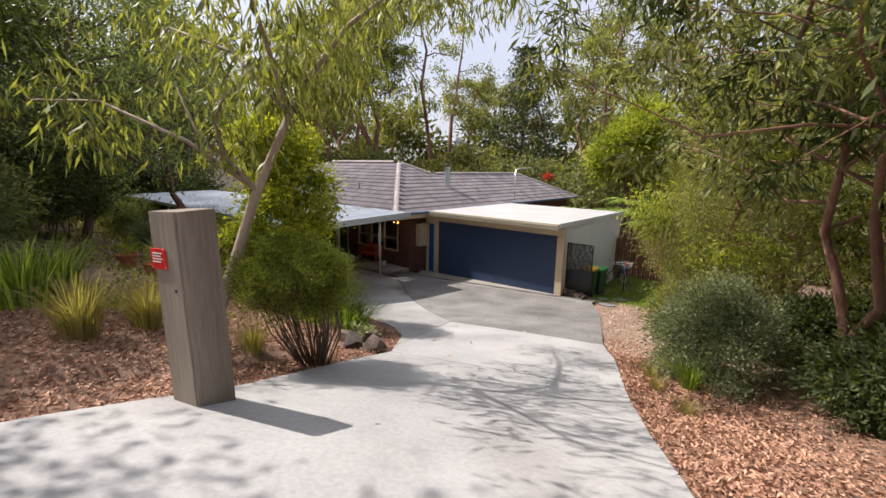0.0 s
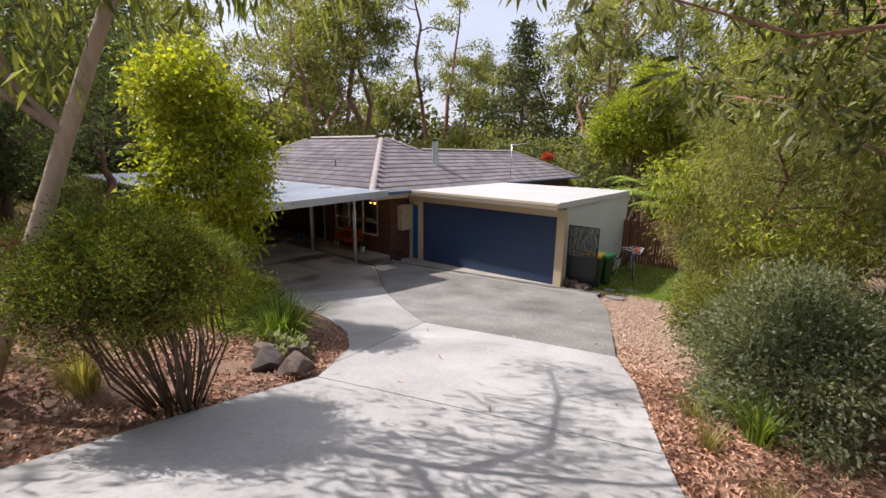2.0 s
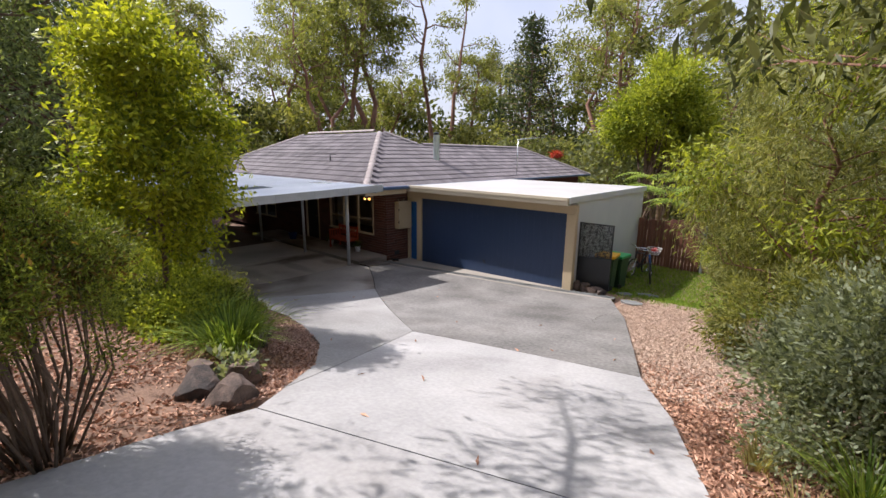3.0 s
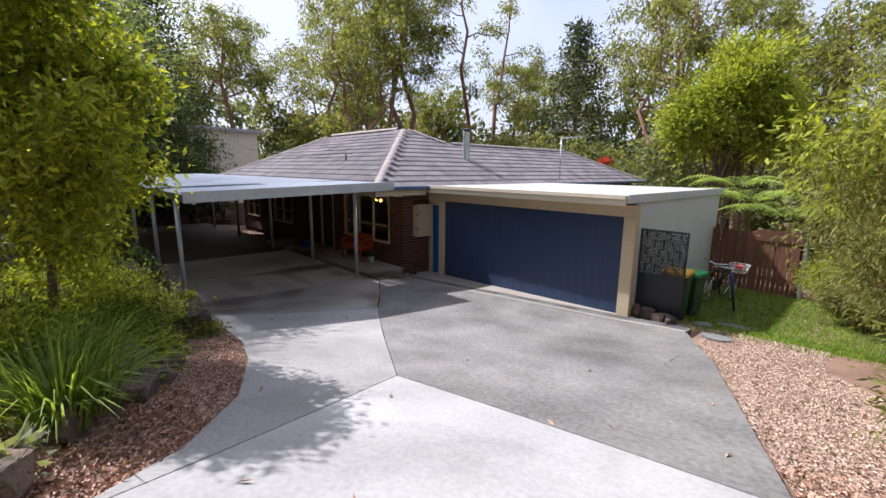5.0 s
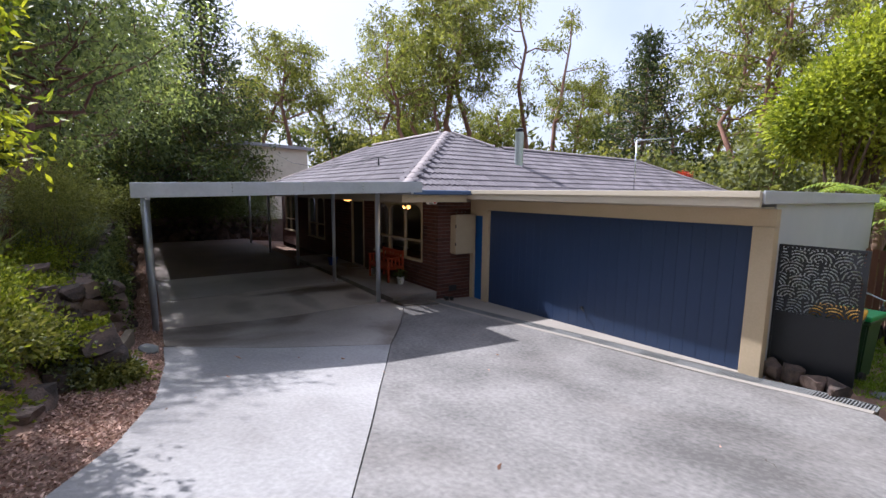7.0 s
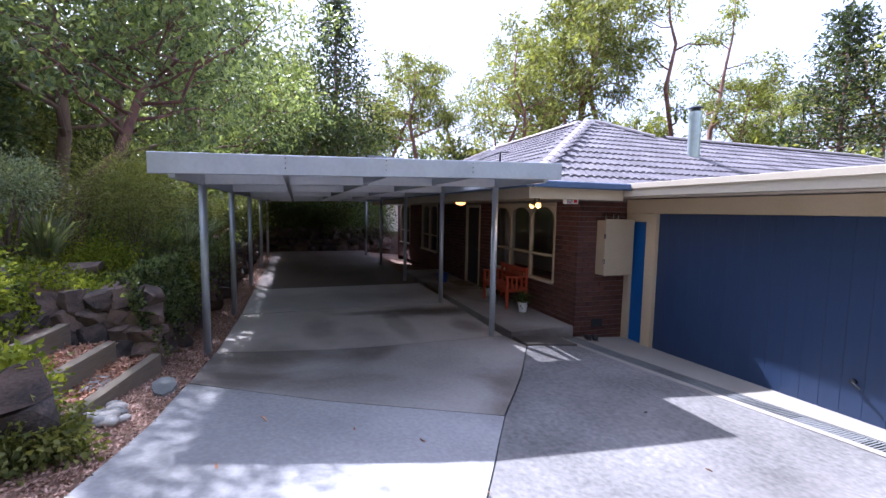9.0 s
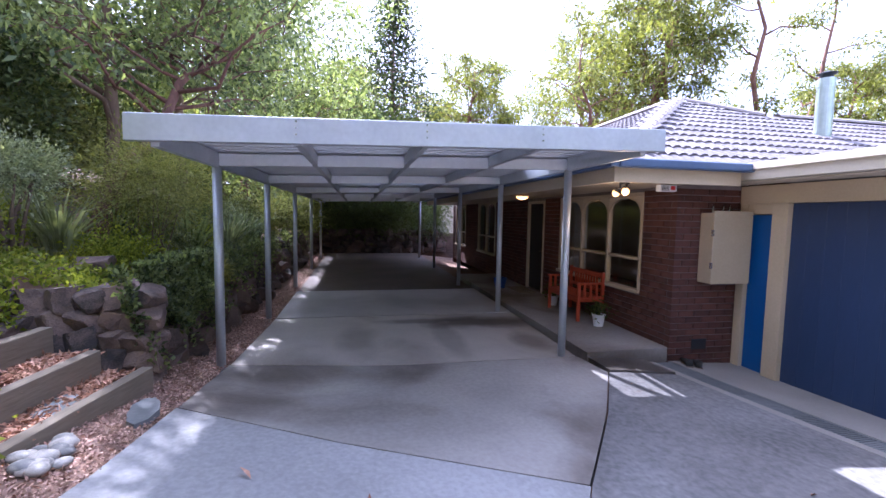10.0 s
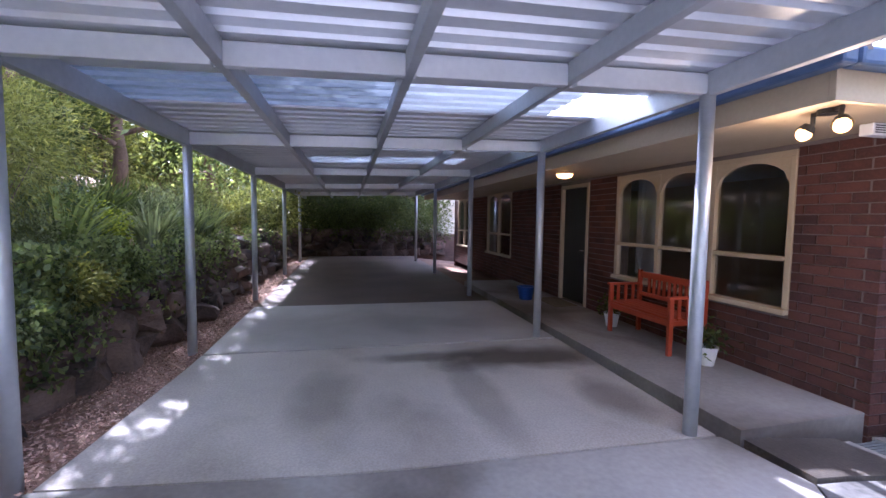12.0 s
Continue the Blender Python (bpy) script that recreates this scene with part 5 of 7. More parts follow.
tuft("grass_tuft", G(-0.42, 6.75), "bright green spiky grass tuft in mulch", 130, 0.5, 0.012, 121, M["grass"], 0.1, 0.9)
tuft("grass_tuft", G(-0.72, 6.3), "small dry grass tuft in mulch", 90, 0.28, 0.008, 122, M["drygrass"], 0.1, 0.8)
tuft("grass_tuft", G(-0.25, 5.5), "small dry grass tuft in mulch", 90, 0.25, 0.008, 123, M["drygrass"], 0.1, 0.8)
tuft("grass_tuft", G(-0.95, 7.0), "small dry grass tuft in mulch", 90, 0.3, 0.008, 124, M["drygrass"], 0.1, 0.8)

for i, (x, y, h) in enumerate(((-2.85, 18.7, 1.5), (-2.1, 17.3, 1.3), (-1.7, 18.9, 1.9))):
    shrub("olive_shrub", G(x, y), "wispy olive shrub at the end of the fence", 0.85, 0.85, h * 0.55, h * 0.5, 330 + i, M["l_olive" if i % 2 else "l_bright"], (0.1, 0.018), 11000, 10, 0.5, 0.5, "shrub", 90, lobes=8)
for i, (x, y, r) in enumerate(((2.3, 7.7, 0.9), (2.7, 9.4, 1.1), (3.3, 6.0, 1.0), (2.0, 5.2, 0.6), (1.3, 10.3, 0.9), (0.7, 9.4, 0.7), (1.9, 11.6, 1.1), (2.6, 13.0, 1.2), (3.6, 10.6, 1.3))):
    shrub("dark_shrub", G(x, y), "dense dark green shrub under the trees", r, r, 0.8, 0.5, 340 + i, M["l_dark" if i % 2 else "l_wattle"], (0.09, 0.04), 9000, 8, 0.1, 0.5, "shrub", 110, lobes=9)

# behind the garage
shrub("round_tree", G(-7.3, 27.0, -0.2), "rounded bushy tree with bright lime-green leaves", 2.9, 2.9, 3.5, 6.5, 131, M["l_bright"], (0.2, 0.085), 40000, 26, 0.15, 0.7, "tree", 260, 0.09, lobes=18)
tree("wispy_tree", G(-1.4, 22.5), "olive wispy tree behind the fence", 7.0, 2.4, 132, M["l_olive"], M["bark"], (0.2, 0.04), 12000, 0.12, 0.15, 14, 0.6, 0.4, 5)
tree("wispy_tree", G(0.6, 19.0), "olive wispy tree behind the lawn", 8.0, 2.8, 133, M["l_grey"], M["bark"], (0.18, 0.03), 14000, 0.12, 0.15, 14, 0.8, 0.4, 5)


def tree_fern(base, h, n, length, seed):
    rng = np.random.default_rng(seed)
    t = thing("tree_fern", base, "tree fern with arching light green fronds", "fern", "tree ferns behind the garage")
    tubes("trunk", [([(0, 0, -0.2), (0.05, 0, h * 0.5), (0, 0, h)], [0.14, 0.12, 0.1])], M["bark"], t, 8)
    V, F = [], []
    for i in range(n):
        a = 2 * math.pi * i / n + rng.uniform(-0.2, 0.2)
        L = length * rng.uniform(0.8, 1.15)
        d, s = np.array([math.cos(a), math.sin(a), 0]), np.array([-math.sin(a), math.cos(a), 0])
        for k in range(3, 22):
            u = k / 22
            c = d * L * u * 0.95 + np.array([0, 0, h + L * (0.95 * u - 1.0 * u * u)])
            w = 0.34 * math.sin(math.pi * min(1, u * 0.95 + 0.12)) * L * 0.6
            for sg in (-1, 1):
                tip = c + s * sg * w + d * w * 0.35 - np.array([0, 0, w * 0.3])
                o = len(V)
                V += [tuple(c - d * 0.035), tuple(c + d * 0.035), tuple(tip)]
                F.append((o, o + 1, o + 2))
    put("fronds", mesh_of("fronds", V, F, M["l_fern"]), t)


for i, (x, y, h) in enumerate(((-7.0, 21.4, 2.2), (-5.4, 21.8, 2.5), (-4.2, 20.8, 1.9), (-8.4, 22.2, 2.2), (-6.2, 23.8, 3.0))):
    tree_fern((x, y, land(x, y) - 0.1), h, 16, 2.2, 140 + i)

# ---- bushland beyond ----
def far_gum(seed, h):
    return tree("gum_tree", (0, 0, -200), "tall eucalypt with an open crown, far behind the house", h, h * 0.18, seed, M["l_gum"], M["redbark"], (0.55, 0.15), 5600, 0.5, 0.64, 13, 0.8, 0.5, 8, (0.01, 0.02), 1 + seed % 2, flat=0.6, group="gums behind the house")


def far_bush(seed, h, leaf):
    return tree("bush_tree", (0, 0, -200), "dense bushland tree in the valley", h, h * 0.34, seed, M[leaf], M["bark"], (0.6, 0.27), 3600, 0.2, 0.12, 18, 0.4, 0.62, 6, group="valley trees")


def far_pine(seed, h):
    rng = np.random.default_rng(seed)
    t = thing("conifer", (0, 0, -200), "dark layered conifer behind the house", "tree", "conifers behind the house")
    tubes("trunk", [([(0, 0, -0.3), (0, 0, h)], [0.3, 0.03])], M["bark"], t, 8)
    C, runs = [], []
    for k in range(26):
        z = h * (0.18 + 0.8 * k / 26)
        r = h * 0.23 * (1 - (z / h) ** 1.6) + 0.35
        for j in range(5):
            a = k * 2.1 + j * 1.26 + rng.uniform(-0.3, 0.3)
            e = np.array([math.cos(a) * r, math.sin(a) * r, z + r * 0.12]) * rng.uniform(0.75, 1.1)
            e[2] = z + r * 0.12
            runs.append(([(0, 0, z), tuple(e)], [0.05, 0.02]))
            for u in (0.45, 0.75, 1.0):
                C.append(np.array([0, 0, z]) * (1 - u) + e * u)
    tubes("limb_work", runs, M["bark"], t, 4)
    Q, D = clump_leaves(rng, C, 0.42, 17, 0.1, flat=0.35)
    leaves("crown", Q, D, 0.42, 0.13, M["l_conifer"], t, rng)
    return t


def bare_gum():
    return tree("forked_gum", (0, 0, -200), "tall forked eucalypt with bare pale limbs and few leaves", 33, 3.6, 231, M["l_gum"], M["redbark"], (0.5, 0.17), 2600, 0.55, 0.5, 7, 0.8, 0.5, 4, (0.02, 0.0), 2)


def hill_tree(seed, leaf):
    return tree("hill_tree", (0, 0, -200), "dense tree on the far side of the valley", 15, 5.0, seed, M[leaf], M["bark"], (0.95, 0.42), 1500, 0.25, 0.08, 13, 0.3, 0.8, 3, group="far valley trees")


protos = {"hill": [hill_tree(251, "l_far"), hill_tree(252, "l_olive"), hill_tree(253, "l_dark")],
          "gum": [far_gum(s, h) for s, h in ((202, 26), (203, 24), (204, 28), (205, 22))],
          "bush": [far_bush(s, h, l) for s, h, l in ((211, 11, "l_far"), (212, 12, "l_olive"), (213, 10, "l_far"), (214, 12, "l_dark"))],
          "pine": [far_pine(221, 20)], "bare": [bare_gum()]}
used = set()


def stand(kind, i, ang, dist, scale=1.0):
    """One far tree, by compass angle and distance from the middle of the drive."""
    x, y = -2.4 + dist * math.cos(radians(ang)), 6.0 + dist * math.sin(radians(ang))
    z = land(x, y) - 0.1
    p = protos[kind][i % len(protos[kind])]
    turn = (i * 77) % 360
    if p.name not in used:
        used.add(p.name)
        p.matrix_basis = pose(x, y, z, 0, 0, turn) @ Matrix.Scale(scale, 4)
        return p
    c = copy_thing(p, pose(x, y, z, 0, 0, turn))
    c.scale = (scale,) * 3
    return c


for i, (ang, dist, sc) in enumerate(((143.5, 52, 1.1), (145.5, 50, 1.0), (141.5, 54, 1.05), (147.5, 47, 0.95), (128, 63, 0.9), (111, 46, 1.05), (108, 52, 0.95), (167, 60, 1.1), (163, 55, 0.95), (157, 62, 0.95), (152, 58, 0.95), (139, 66, 0.9),
                                    (121, 75, 0.9), (116, 62, 1.0), (103, 58, 1.0), (97, 50, 1.0), (90, 46, 1.0), (82, 48, 1.0), (74, 44, 1.0), (172, 64, 0.95), (178, 60, 1.0), (184, 66, 0.9), (190, 62, 0.9), (198, 60, 0.85), (206, 52, 0.85), (216, 48, 0.85), (64, 42, 0.9), (148, 72, 1.0), (125, 80, 1.0))):
    stand("gum", i, ang, dist, sc)
stand("bare", 0, 132.6, 58, 1.0)
stand("pine", 0, 120.6, 55, 1.3)
stand("pine", 1, 171, 32, 0.85)
stand("pine", 2, 186, 40, 0.9)
rb = np.random.default_rng(5)
k = 0
for ang in np.arange(58, 232, 4.2):
    for ring, (d0, d1) in enumerate(((30, 38), (42, 55))):
        d = rb.uniform(d0, d1)
        if ring == 0 and (132 < ang < 160):
            d = rb.uniform(40, 48)
        a = ang + rb.uniform(-1.4, 1.4) + ring * 1.7
        x, y = -2.4 + d * math.cos(radians(a)), 6.0 + d * math.sin(radians(a))
        if 158 < a < 168 and d < 46:
            continue
        if (abs(x + 18) < 10 and abs(y - 20) < 10) or (x > -4 and y < -2):
            continue
        stand("bush", k, a, d, rb.uniform(0.6, 1.0) * (0.95 if ring == 0 else 1.15) * (0.75 if 122 < a < 152 else 0.9))
        k += 1
for i, ang in enumerate(np.arange(70, 222, 3.2)):
    stand("hill", i, ang + rb.uniform(-1, 1), rb.uniform(64, 84), rb.uniform(0.85, 1.2))
# trees behind the camera close the place
for i, (ang, dist) in enumerate(((250, 30), (275, 26), (300, 28), (325, 26), (350, 24), (15, 26), (38, 30))):
    stand("bush", i, ang, dist, 1.1)
shrub("red_leaved_shrub", (-16.5, 34.2, land(-16.5, 34.2)), "red-leaved garden shrub far behind the house", 0.42, 0.42, 0.3, 6.0, 241, M["l_red"], (0.16, 0.08), 400, 6, 0.2, 0.4, "shrub", 30, 0.05)


# ---- rocks, steps, edging ----
def rock_mesh(seed):
    """A quarried block: a rough lump cut by a few flat faces."""
    rng = np.random.default_rng(seed)
    bm = bmesh.new()
    bmesh.ops.create_icosphere(bm, subdivisions=3, radius=0.75)
    cuts = np.vstack([ball(rng, 5), np.eye(3) + rng.normal(size=(3, 3)) * 0.22, -np.eye(3) + rng.normal(size=(3, 3)) * 0.22])
    cuts /= np.linalg.norm(cuts, axis=1, keepdims=True)
    lims = rng.uniform(0.38, 0.5, len(cuts))
    for v in bm.verts:
        p = np.array(v.co)
        for c, lim in zip(cuts, lims):
            d = p @ c
            if d > lim:
                p = p - c * (d - lim)
        p *= 1 + 0.07 * noise.noise(Vector(p * 5.0) + Vector((seed, 0, 0)))
        v.co = p
    me = bpy.data.meshes.new("rock")
    bm.to_mesh(me)
    bm.free()
    me.materials.append(M["rock"])
    return me


ROCKS = [rock_mesh(300 + i) for i in range(7)]
rr = np.random.default_rng(9)


def rock(x, y, z, sx, sy, sz, label="rough grey-brown garden rock edging the bed", group="rocks round the garden bed"):
    o = put("rock", ROCKS[rr.integers(7)], None, pose(x, y, z, rr.uniform(-12, 12), rr.uniform(-12, 12), rr.uniform(0, 360)) @ Matrix.Diagonal((sx, sy, sz, 1)))
    return tagged(o, label, "rock", group)


def along_edge(off, x_from, x_to, step):
    """Points outside the drive's garden edge."""
    pts = []
    for (ax, ay), (bx, by) in zip(EDGE_L, EDGE_L[1:]):
        L = math.hypot(bx - ax, by - ay)
        nx, ny = -(by - ay) / L, (bx - ax) / L
        if nx * 1 + ny * 0 > 0 and ny > 0:
            nx, ny = -nx, -ny
        for k in range(max(1, int(L / step))):
            u = (k + 0.5) / max(1, int(L / step))
            x, y = ax + (bx - ax) * u, ay + (by - ay) * u
            if x_to < x < x_from:
                s = 1 if left_of(x + nx * 0.2, y + ny * 0.2) > 0 else -1
                pts.append((x + nx * off * s, y + ny * off * s))
    return pts


for x, y in along_edge(0.82, -4.9, -9.1, 0.34):
    zb = drive_z(x, y)
    rock(x, y, zb + 0.06, rr.uniform(0.24, 0.42), rr.uniform(0.22, 0.34), rr.uniform(0.18, 0.3))
    if rr.uniform() < 0.8:
        rock(x - 0.1, y - 0.18, zb + 0.24, rr.uniform(0.24, 0.4), rr.uniform(0.22, 0.34), rr.uniform(0.18, 0.28))
for x, y, s in ((-4.45, 4.85, 0.3), (-4.75, 4.7, 0.28), (-4.85, 5.15, 0.3), (-5.15, 4.85, 0.24)):
    rock(x, y, land(x, y) + 0.08, s * 1.2, s, s * 0.85)
wall_g = "stacked rocks of the retaining wall"
for row in range(4):
    x = -11.35 - 0.2 * (row % 2)
    while x > -26.5:
        w = rr.uniform(0.36, 0.62)
        rock(x - w / 2, 6.80 - 0.10 * row + rr.uniform(-0.05, 0.05), 0.13 + 0.26 * row, w * 1.12, rr.uniform(0.42, 0.55), rr.uniform(0.30, 0.40), "rough dark rock in the mossy retaining wall", wall_g)
        x -= w * 0.95
for row in range(4):
    for i in range(6):
        rock(-9.14 + 0.06 * row, 6.85 - 0.25 * i, 0.35 + 0.19 * row, 0.45, 0.36, 0.25, "rough dark rock beside the garden steps", wall_g)
for row in range(5):
    for i in range(5):
        rock(-9.4 - 0.42 * i - 0.15 * (row % 2), 5.86 - 0.07 * row, 0.62 + 0.17 * row, 0.5, 0.36, 0.24, "rough dark rock behind the garden steps", wall_g)
        rock(-11.22 - 0.05 * row, 6.9 - 0.24 * i, 0.22 + 0.19 * row, 0.33, 0.3, 0.24, "rough dark rock beside the garden steps", wall_g)
for x, y, z, a in ((-12.4, 5.9, 1.18, 0.3), (-11.9, 5.75, 1.1, 0.34), (-14.6, 5.6, 1.25, 0.3)):
    rock(x, y, z, a * 1.3, a, a * 0.8, "orange-brown loose rock on the bank", "loose rocks")
west_g = "rocks of the end wall"
for row in range(4):
    y = 5.0 + 0.2 * (row % 2)
    while y < 13:
        w = rr.uniform(0.5, 0.8)
        rock(-28.2, y, 0.1 + 0.28 * row, 0.5, w, 0.4, "rough dark rock in the end wall", west_g)
        y += w * 0.92


def sleeper(x0, y0, x1, y1, z0, z1):
    L = math.hypot(x1 - x0, y1 - y0)
    bm = box(-L / 2, L / 2, -0.05, 0.05, z0, z1, 0.008)
    for v in bm.verts:
        v.co.z += 0.004 * math.sin(v.co.x * 9)
    o = part("garden_sleeper", bm, M["sleeper"])
    o.matrix_basis = pose((x0 + x1) / 2, (y0 + y1) / 2, 0, 0, 0, math.degrees(math.atan2(y1 - y0, x1 - x0)))
    return tagged(o, "weathered timber sleeper edging a garden step", "sleeper", "garden step sleepers")


sleeper(-9.3, 6.82, -10.95, 7.08, 0.1, 0.45)
sleeper(-9.4, 6.5, -10.95, 6.68, 0.25, 0.62)
sleeper(-9.6, 6.12, -11.1, 6.24, 0.4, 0.8)


def paver(x, y, w, d, turn, z=None):
    rng = np.random.default_rng(int(abs(x * 100)))
    bm = bmesh.new()
    n = 9
    ring = [(math.cos(2 * math.pi * k / n) * w / 2 * rng.uniform(0.85, 1.1), math.sin(2 * math.pi * k / n) * d / 2 * rng.uniform(0.85, 1.1)) for k in range(n)]
    f = bm.faces.new([bm.verts.new((a, b, 0)) for a, b in ring])
    r = bmesh.ops.extrude_face_region(bm, geom=[f])
    for e in r["geom"]:
        if isinstance(e, bmesh.types.BMVert):
            e.co.z += 0.05
    bmesh.ops.recalc_face_normals(bm, faces=bm.faces[:])
    o = part("stepping_stone", bm, M["slate"])
    o.matrix_basis = pose(x, y, (land(x, y) if z is None else z) + 0.0, 0, 0, turn)
    return tagged(o, "flat grey slate stepping stone in mulch", "paver", "stepping stones")


paver(-10.4, 7.28, 0.48, 0.22, 12)
paver(-10.3, 6.78, 0.46, 0.24, 5, 0.37)
paver(-4.0, 15.4, 0.6, 0.4, 10)
paver(-4.4, 14.75, 0.4, 0.3, 40)
paver(-3.9, 13.75, 0.5, 0.3, 10)
peb = bmesh.new()
bmesh.ops.create_icosphere(peb, subdivisions=2, radius=0.5)
peb_me = bpy.data.meshes.new("pebble")
peb.to_mesh(peb_me)
peb.free()
peb_me.materials.append(M["pebble"])
peb_me.polygons.foreach_set("use_smooth", [True] * len(peb_me.polygons))
for i in range(22):
    a, r = rr.uniform(0, 6.28), rr.uniform(0, 0.28)
    x, y = -9.62 + math.cos(a) * r * 1.1, 7.1 + math.sin(a) * r * 0.6
    s = rr.uniform(0.05, 0.13)
    tagged(put("pebble", peb_me, None, pose(x, y, land(x, y) + s * 0.28, 0, 0, rr.uniform(0, 360)) @ Matrix.Diagonal((s * 1.3, s, s * 0.6, 1))), "smooth river pebble in a small pile", "pebble", "pile of river pebbles")

# ---- mulch, litter, lawn ----
def scatter(name, n, where, size, material, seed, label, category, up=0.12):
    rng = np.random.default_rng(seed)
    P = []
    while len(P) < n:
        p = where(rng)
        if p is not None:
            P.append(p)
    P = np.array(P)
    D = rng.normal(size=P.shape)
    D[:, 2] = rng.uniform(-up, up * 2, len(P)) * 2
    o = leaves(name, P, D, size[0], size[1], material, None, rng, 0.3)
    return tagged(o, label, category, kind="stuff")


def bed_left(rng):
    x, y = rng.uniform(-9, -2.9), rng.uniform(-1.0, 6.2)
    d = left_of(x, y)
    if d < -0.05 or rng.uniform() > 1.2 / (0.4 + 0.35 * abs(d)):
        return None
    return (x, y, land(x, y) + rng.uniform(0.0, 0.02))


def strip_left(rng):
    x = rng.uniform(-26, -4.3)
    if rng.uniform() > 1.6 / max(1.0, (-x - 8) * 0.5):
        return None
    y = rng.uniform(4.8, 7.5)
    d = left_of(x, y)
    return (x, y, land(x, y) + rng.uniform(0, 0.02)) if -0.04 < d < 0.95 else None


def bank_right(rng):
    y = rng.uniform(0.5, 13.5)
    x = right_edge(y) + abs(rng.normal()) * 1.1 - 0.03
    return (x, y, land(x, y) + rng.uniform(0, 0.02)) if rng.uniform() < (9.6 - y) / 2.5 else None


def straw(rng):
    y = rng.uniform(8.0, 14.6)
    x = right_edge(min(y, 13.1)) + rng.uniform(0, 1.6) - 0.03
    return (x, y, land(x, y) + rng.uniform(0, 0.015))


def steps_mulch(rng):
    x, y = rng.uniform(-11.0, -9.35), rng.uniform(6.15, 7.0)
    if y > 6.82 - (x + 9.3) * 0.157:
        return None
    return (x, y, (0.4 if y > 6.5 - (x + 9.3) * 0.11 else 0.57) + rng.uniform(0, 0.02))


scatter("bark_mulch", 32000, bed_left, (0.055, 0.02), M["chips"], 401, "loose reddish bark chips and dry leaves", "mulch")
scatter("bark_mulch", 36000, strip_left, (0.034, 0.015), M["pinkchips"], 402, "loose reddish bark chips beside the drive", "mulch")
scatter("bark_mulch", 32000, bank_right, (0.055, 0.019), M["chips"], 403, "orange-brown bark chips and fallen leaves", "mulch")
scatter("straw_mulch", 60000, straw, (0.034, 0.012), M["gravelchips"], 404, "pale dry straw-coloured mulch", "mulch")
scatter("bark_mulch", 4000, steps_mulch, (0.06, 0.024), M["chips"], 405, "bark chips on the garden steps", "mulch")
treads = thing("garden_steps", (-10.7, 6.3, 0), "mulched garden steps held by sleepers", "steps", kind="structure")
local(part("tread", box(-11.2, -9.25, 5.8, 6.1, 0.0, 0.74), M["soil"]), treads)
local(part("tread", box(-11.0, -9.3, 6.55, 6.86, 0.0, 0.39), M["soil"]), treads)
local(part("tread", box(-11.1, -9.3, 6.16, 6.52, 0.0, 0.56), M["soil"]), treads)


def turf(rng):
    x, y = rng.uniform(-5.5, -1.2), rng.uniform(14.0, 19.3)
    if y < 14.9 - (x + 4) * 0.25 and rng.uniform() < 0.7:
        return None
    return (x, y, land(x, y))


rl = np.random.default_rng(406)
TP = np.array([p for p in (turf(rl) for _ in range(26000)) if p is not None])
TD = rl.normal(size=TP.shape) * 0.6
TD[:, 2] = 1
tagged(leaves("lawn", TP, TD, 0.09, 0.015, M["lawn"], None, rl, 0.1), "small patch of green lawn before the fence", "lawn", kind="stuff")


def bank_plants(rng):
    x, y = rng.uniform(-27, -6), rng.uniform(1.5, 6.3)
    d = left_of(x, y)
    if d < 1.0 or noise.noise(Vector((x * 0.8, y * 0.8, 3))) < -0.05 or (-11.4 < x < -9.0 and y > 5.7):
        return None
    return (x, y, land(x, y) + rng.uniform(0.0, 0.16))


def wall_creeper(rng):
    x = -11.9 - abs(rng.normal()) * 6
    if x < -26 or noise.noise(Vector((x * 0.9, 0, 7))) < -0.12:
        return None
    z = 1.25 - abs(rng.normal()) * 0.3
    return (x, 6.98 - 0.28 * (z - 0.2) + rng.uniform(-0.05, 0.12), z + 0.1 * math.sin(x * 3))


def step_creeper(rng):
    x, y = rng.uniform(-12.4, -6.0), rng.uniform(4.6, 6.5)
    return (x, y, land(x, y) + rng.uniform(0, 0.14)) if left_of(x, y) > 1.0 and not (-11.3 < x < -9.1 and y > 5.85) else None


def hanging_creeper(rng):
    """Creeper over the rock face between the steps and the second post."""
    x = -11.15 - abs(rng.normal()) * 1.6
    z = 1.3 - abs(rng.normal()) * 0.42
    if z < 0.3 or noise.noise(Vector((x * 1.7, z * 1.2, 11))) < -0.1:
        return None
    return (x, 7.1 - 0.32 * (z - 0.2) + rng.uniform(-0.06, 0.08), z)


def step_face_creeper(rng):
    """Creeper over the rocks behind and beside the garden steps."""
    side = rng.uniform() < 0.5
    z = 1.3 - abs(rng.normal()) * 0.3
    a = rng.uniform(-11.9, -9.6)
    if z < 0.6 or noise.noise(Vector((a * 1.7, z, 5 + side))) < -0.12:
        return None
    return (a + 0.5, 6.1 - 0.3 * (z - 0.4) + rng.uniform(-0.05, 0.06), z) if not side else (-8.98 + rng.uniform(-0.08, 0.08), 5.6 + (a + 11.9) * 0.6, z - 0.15)


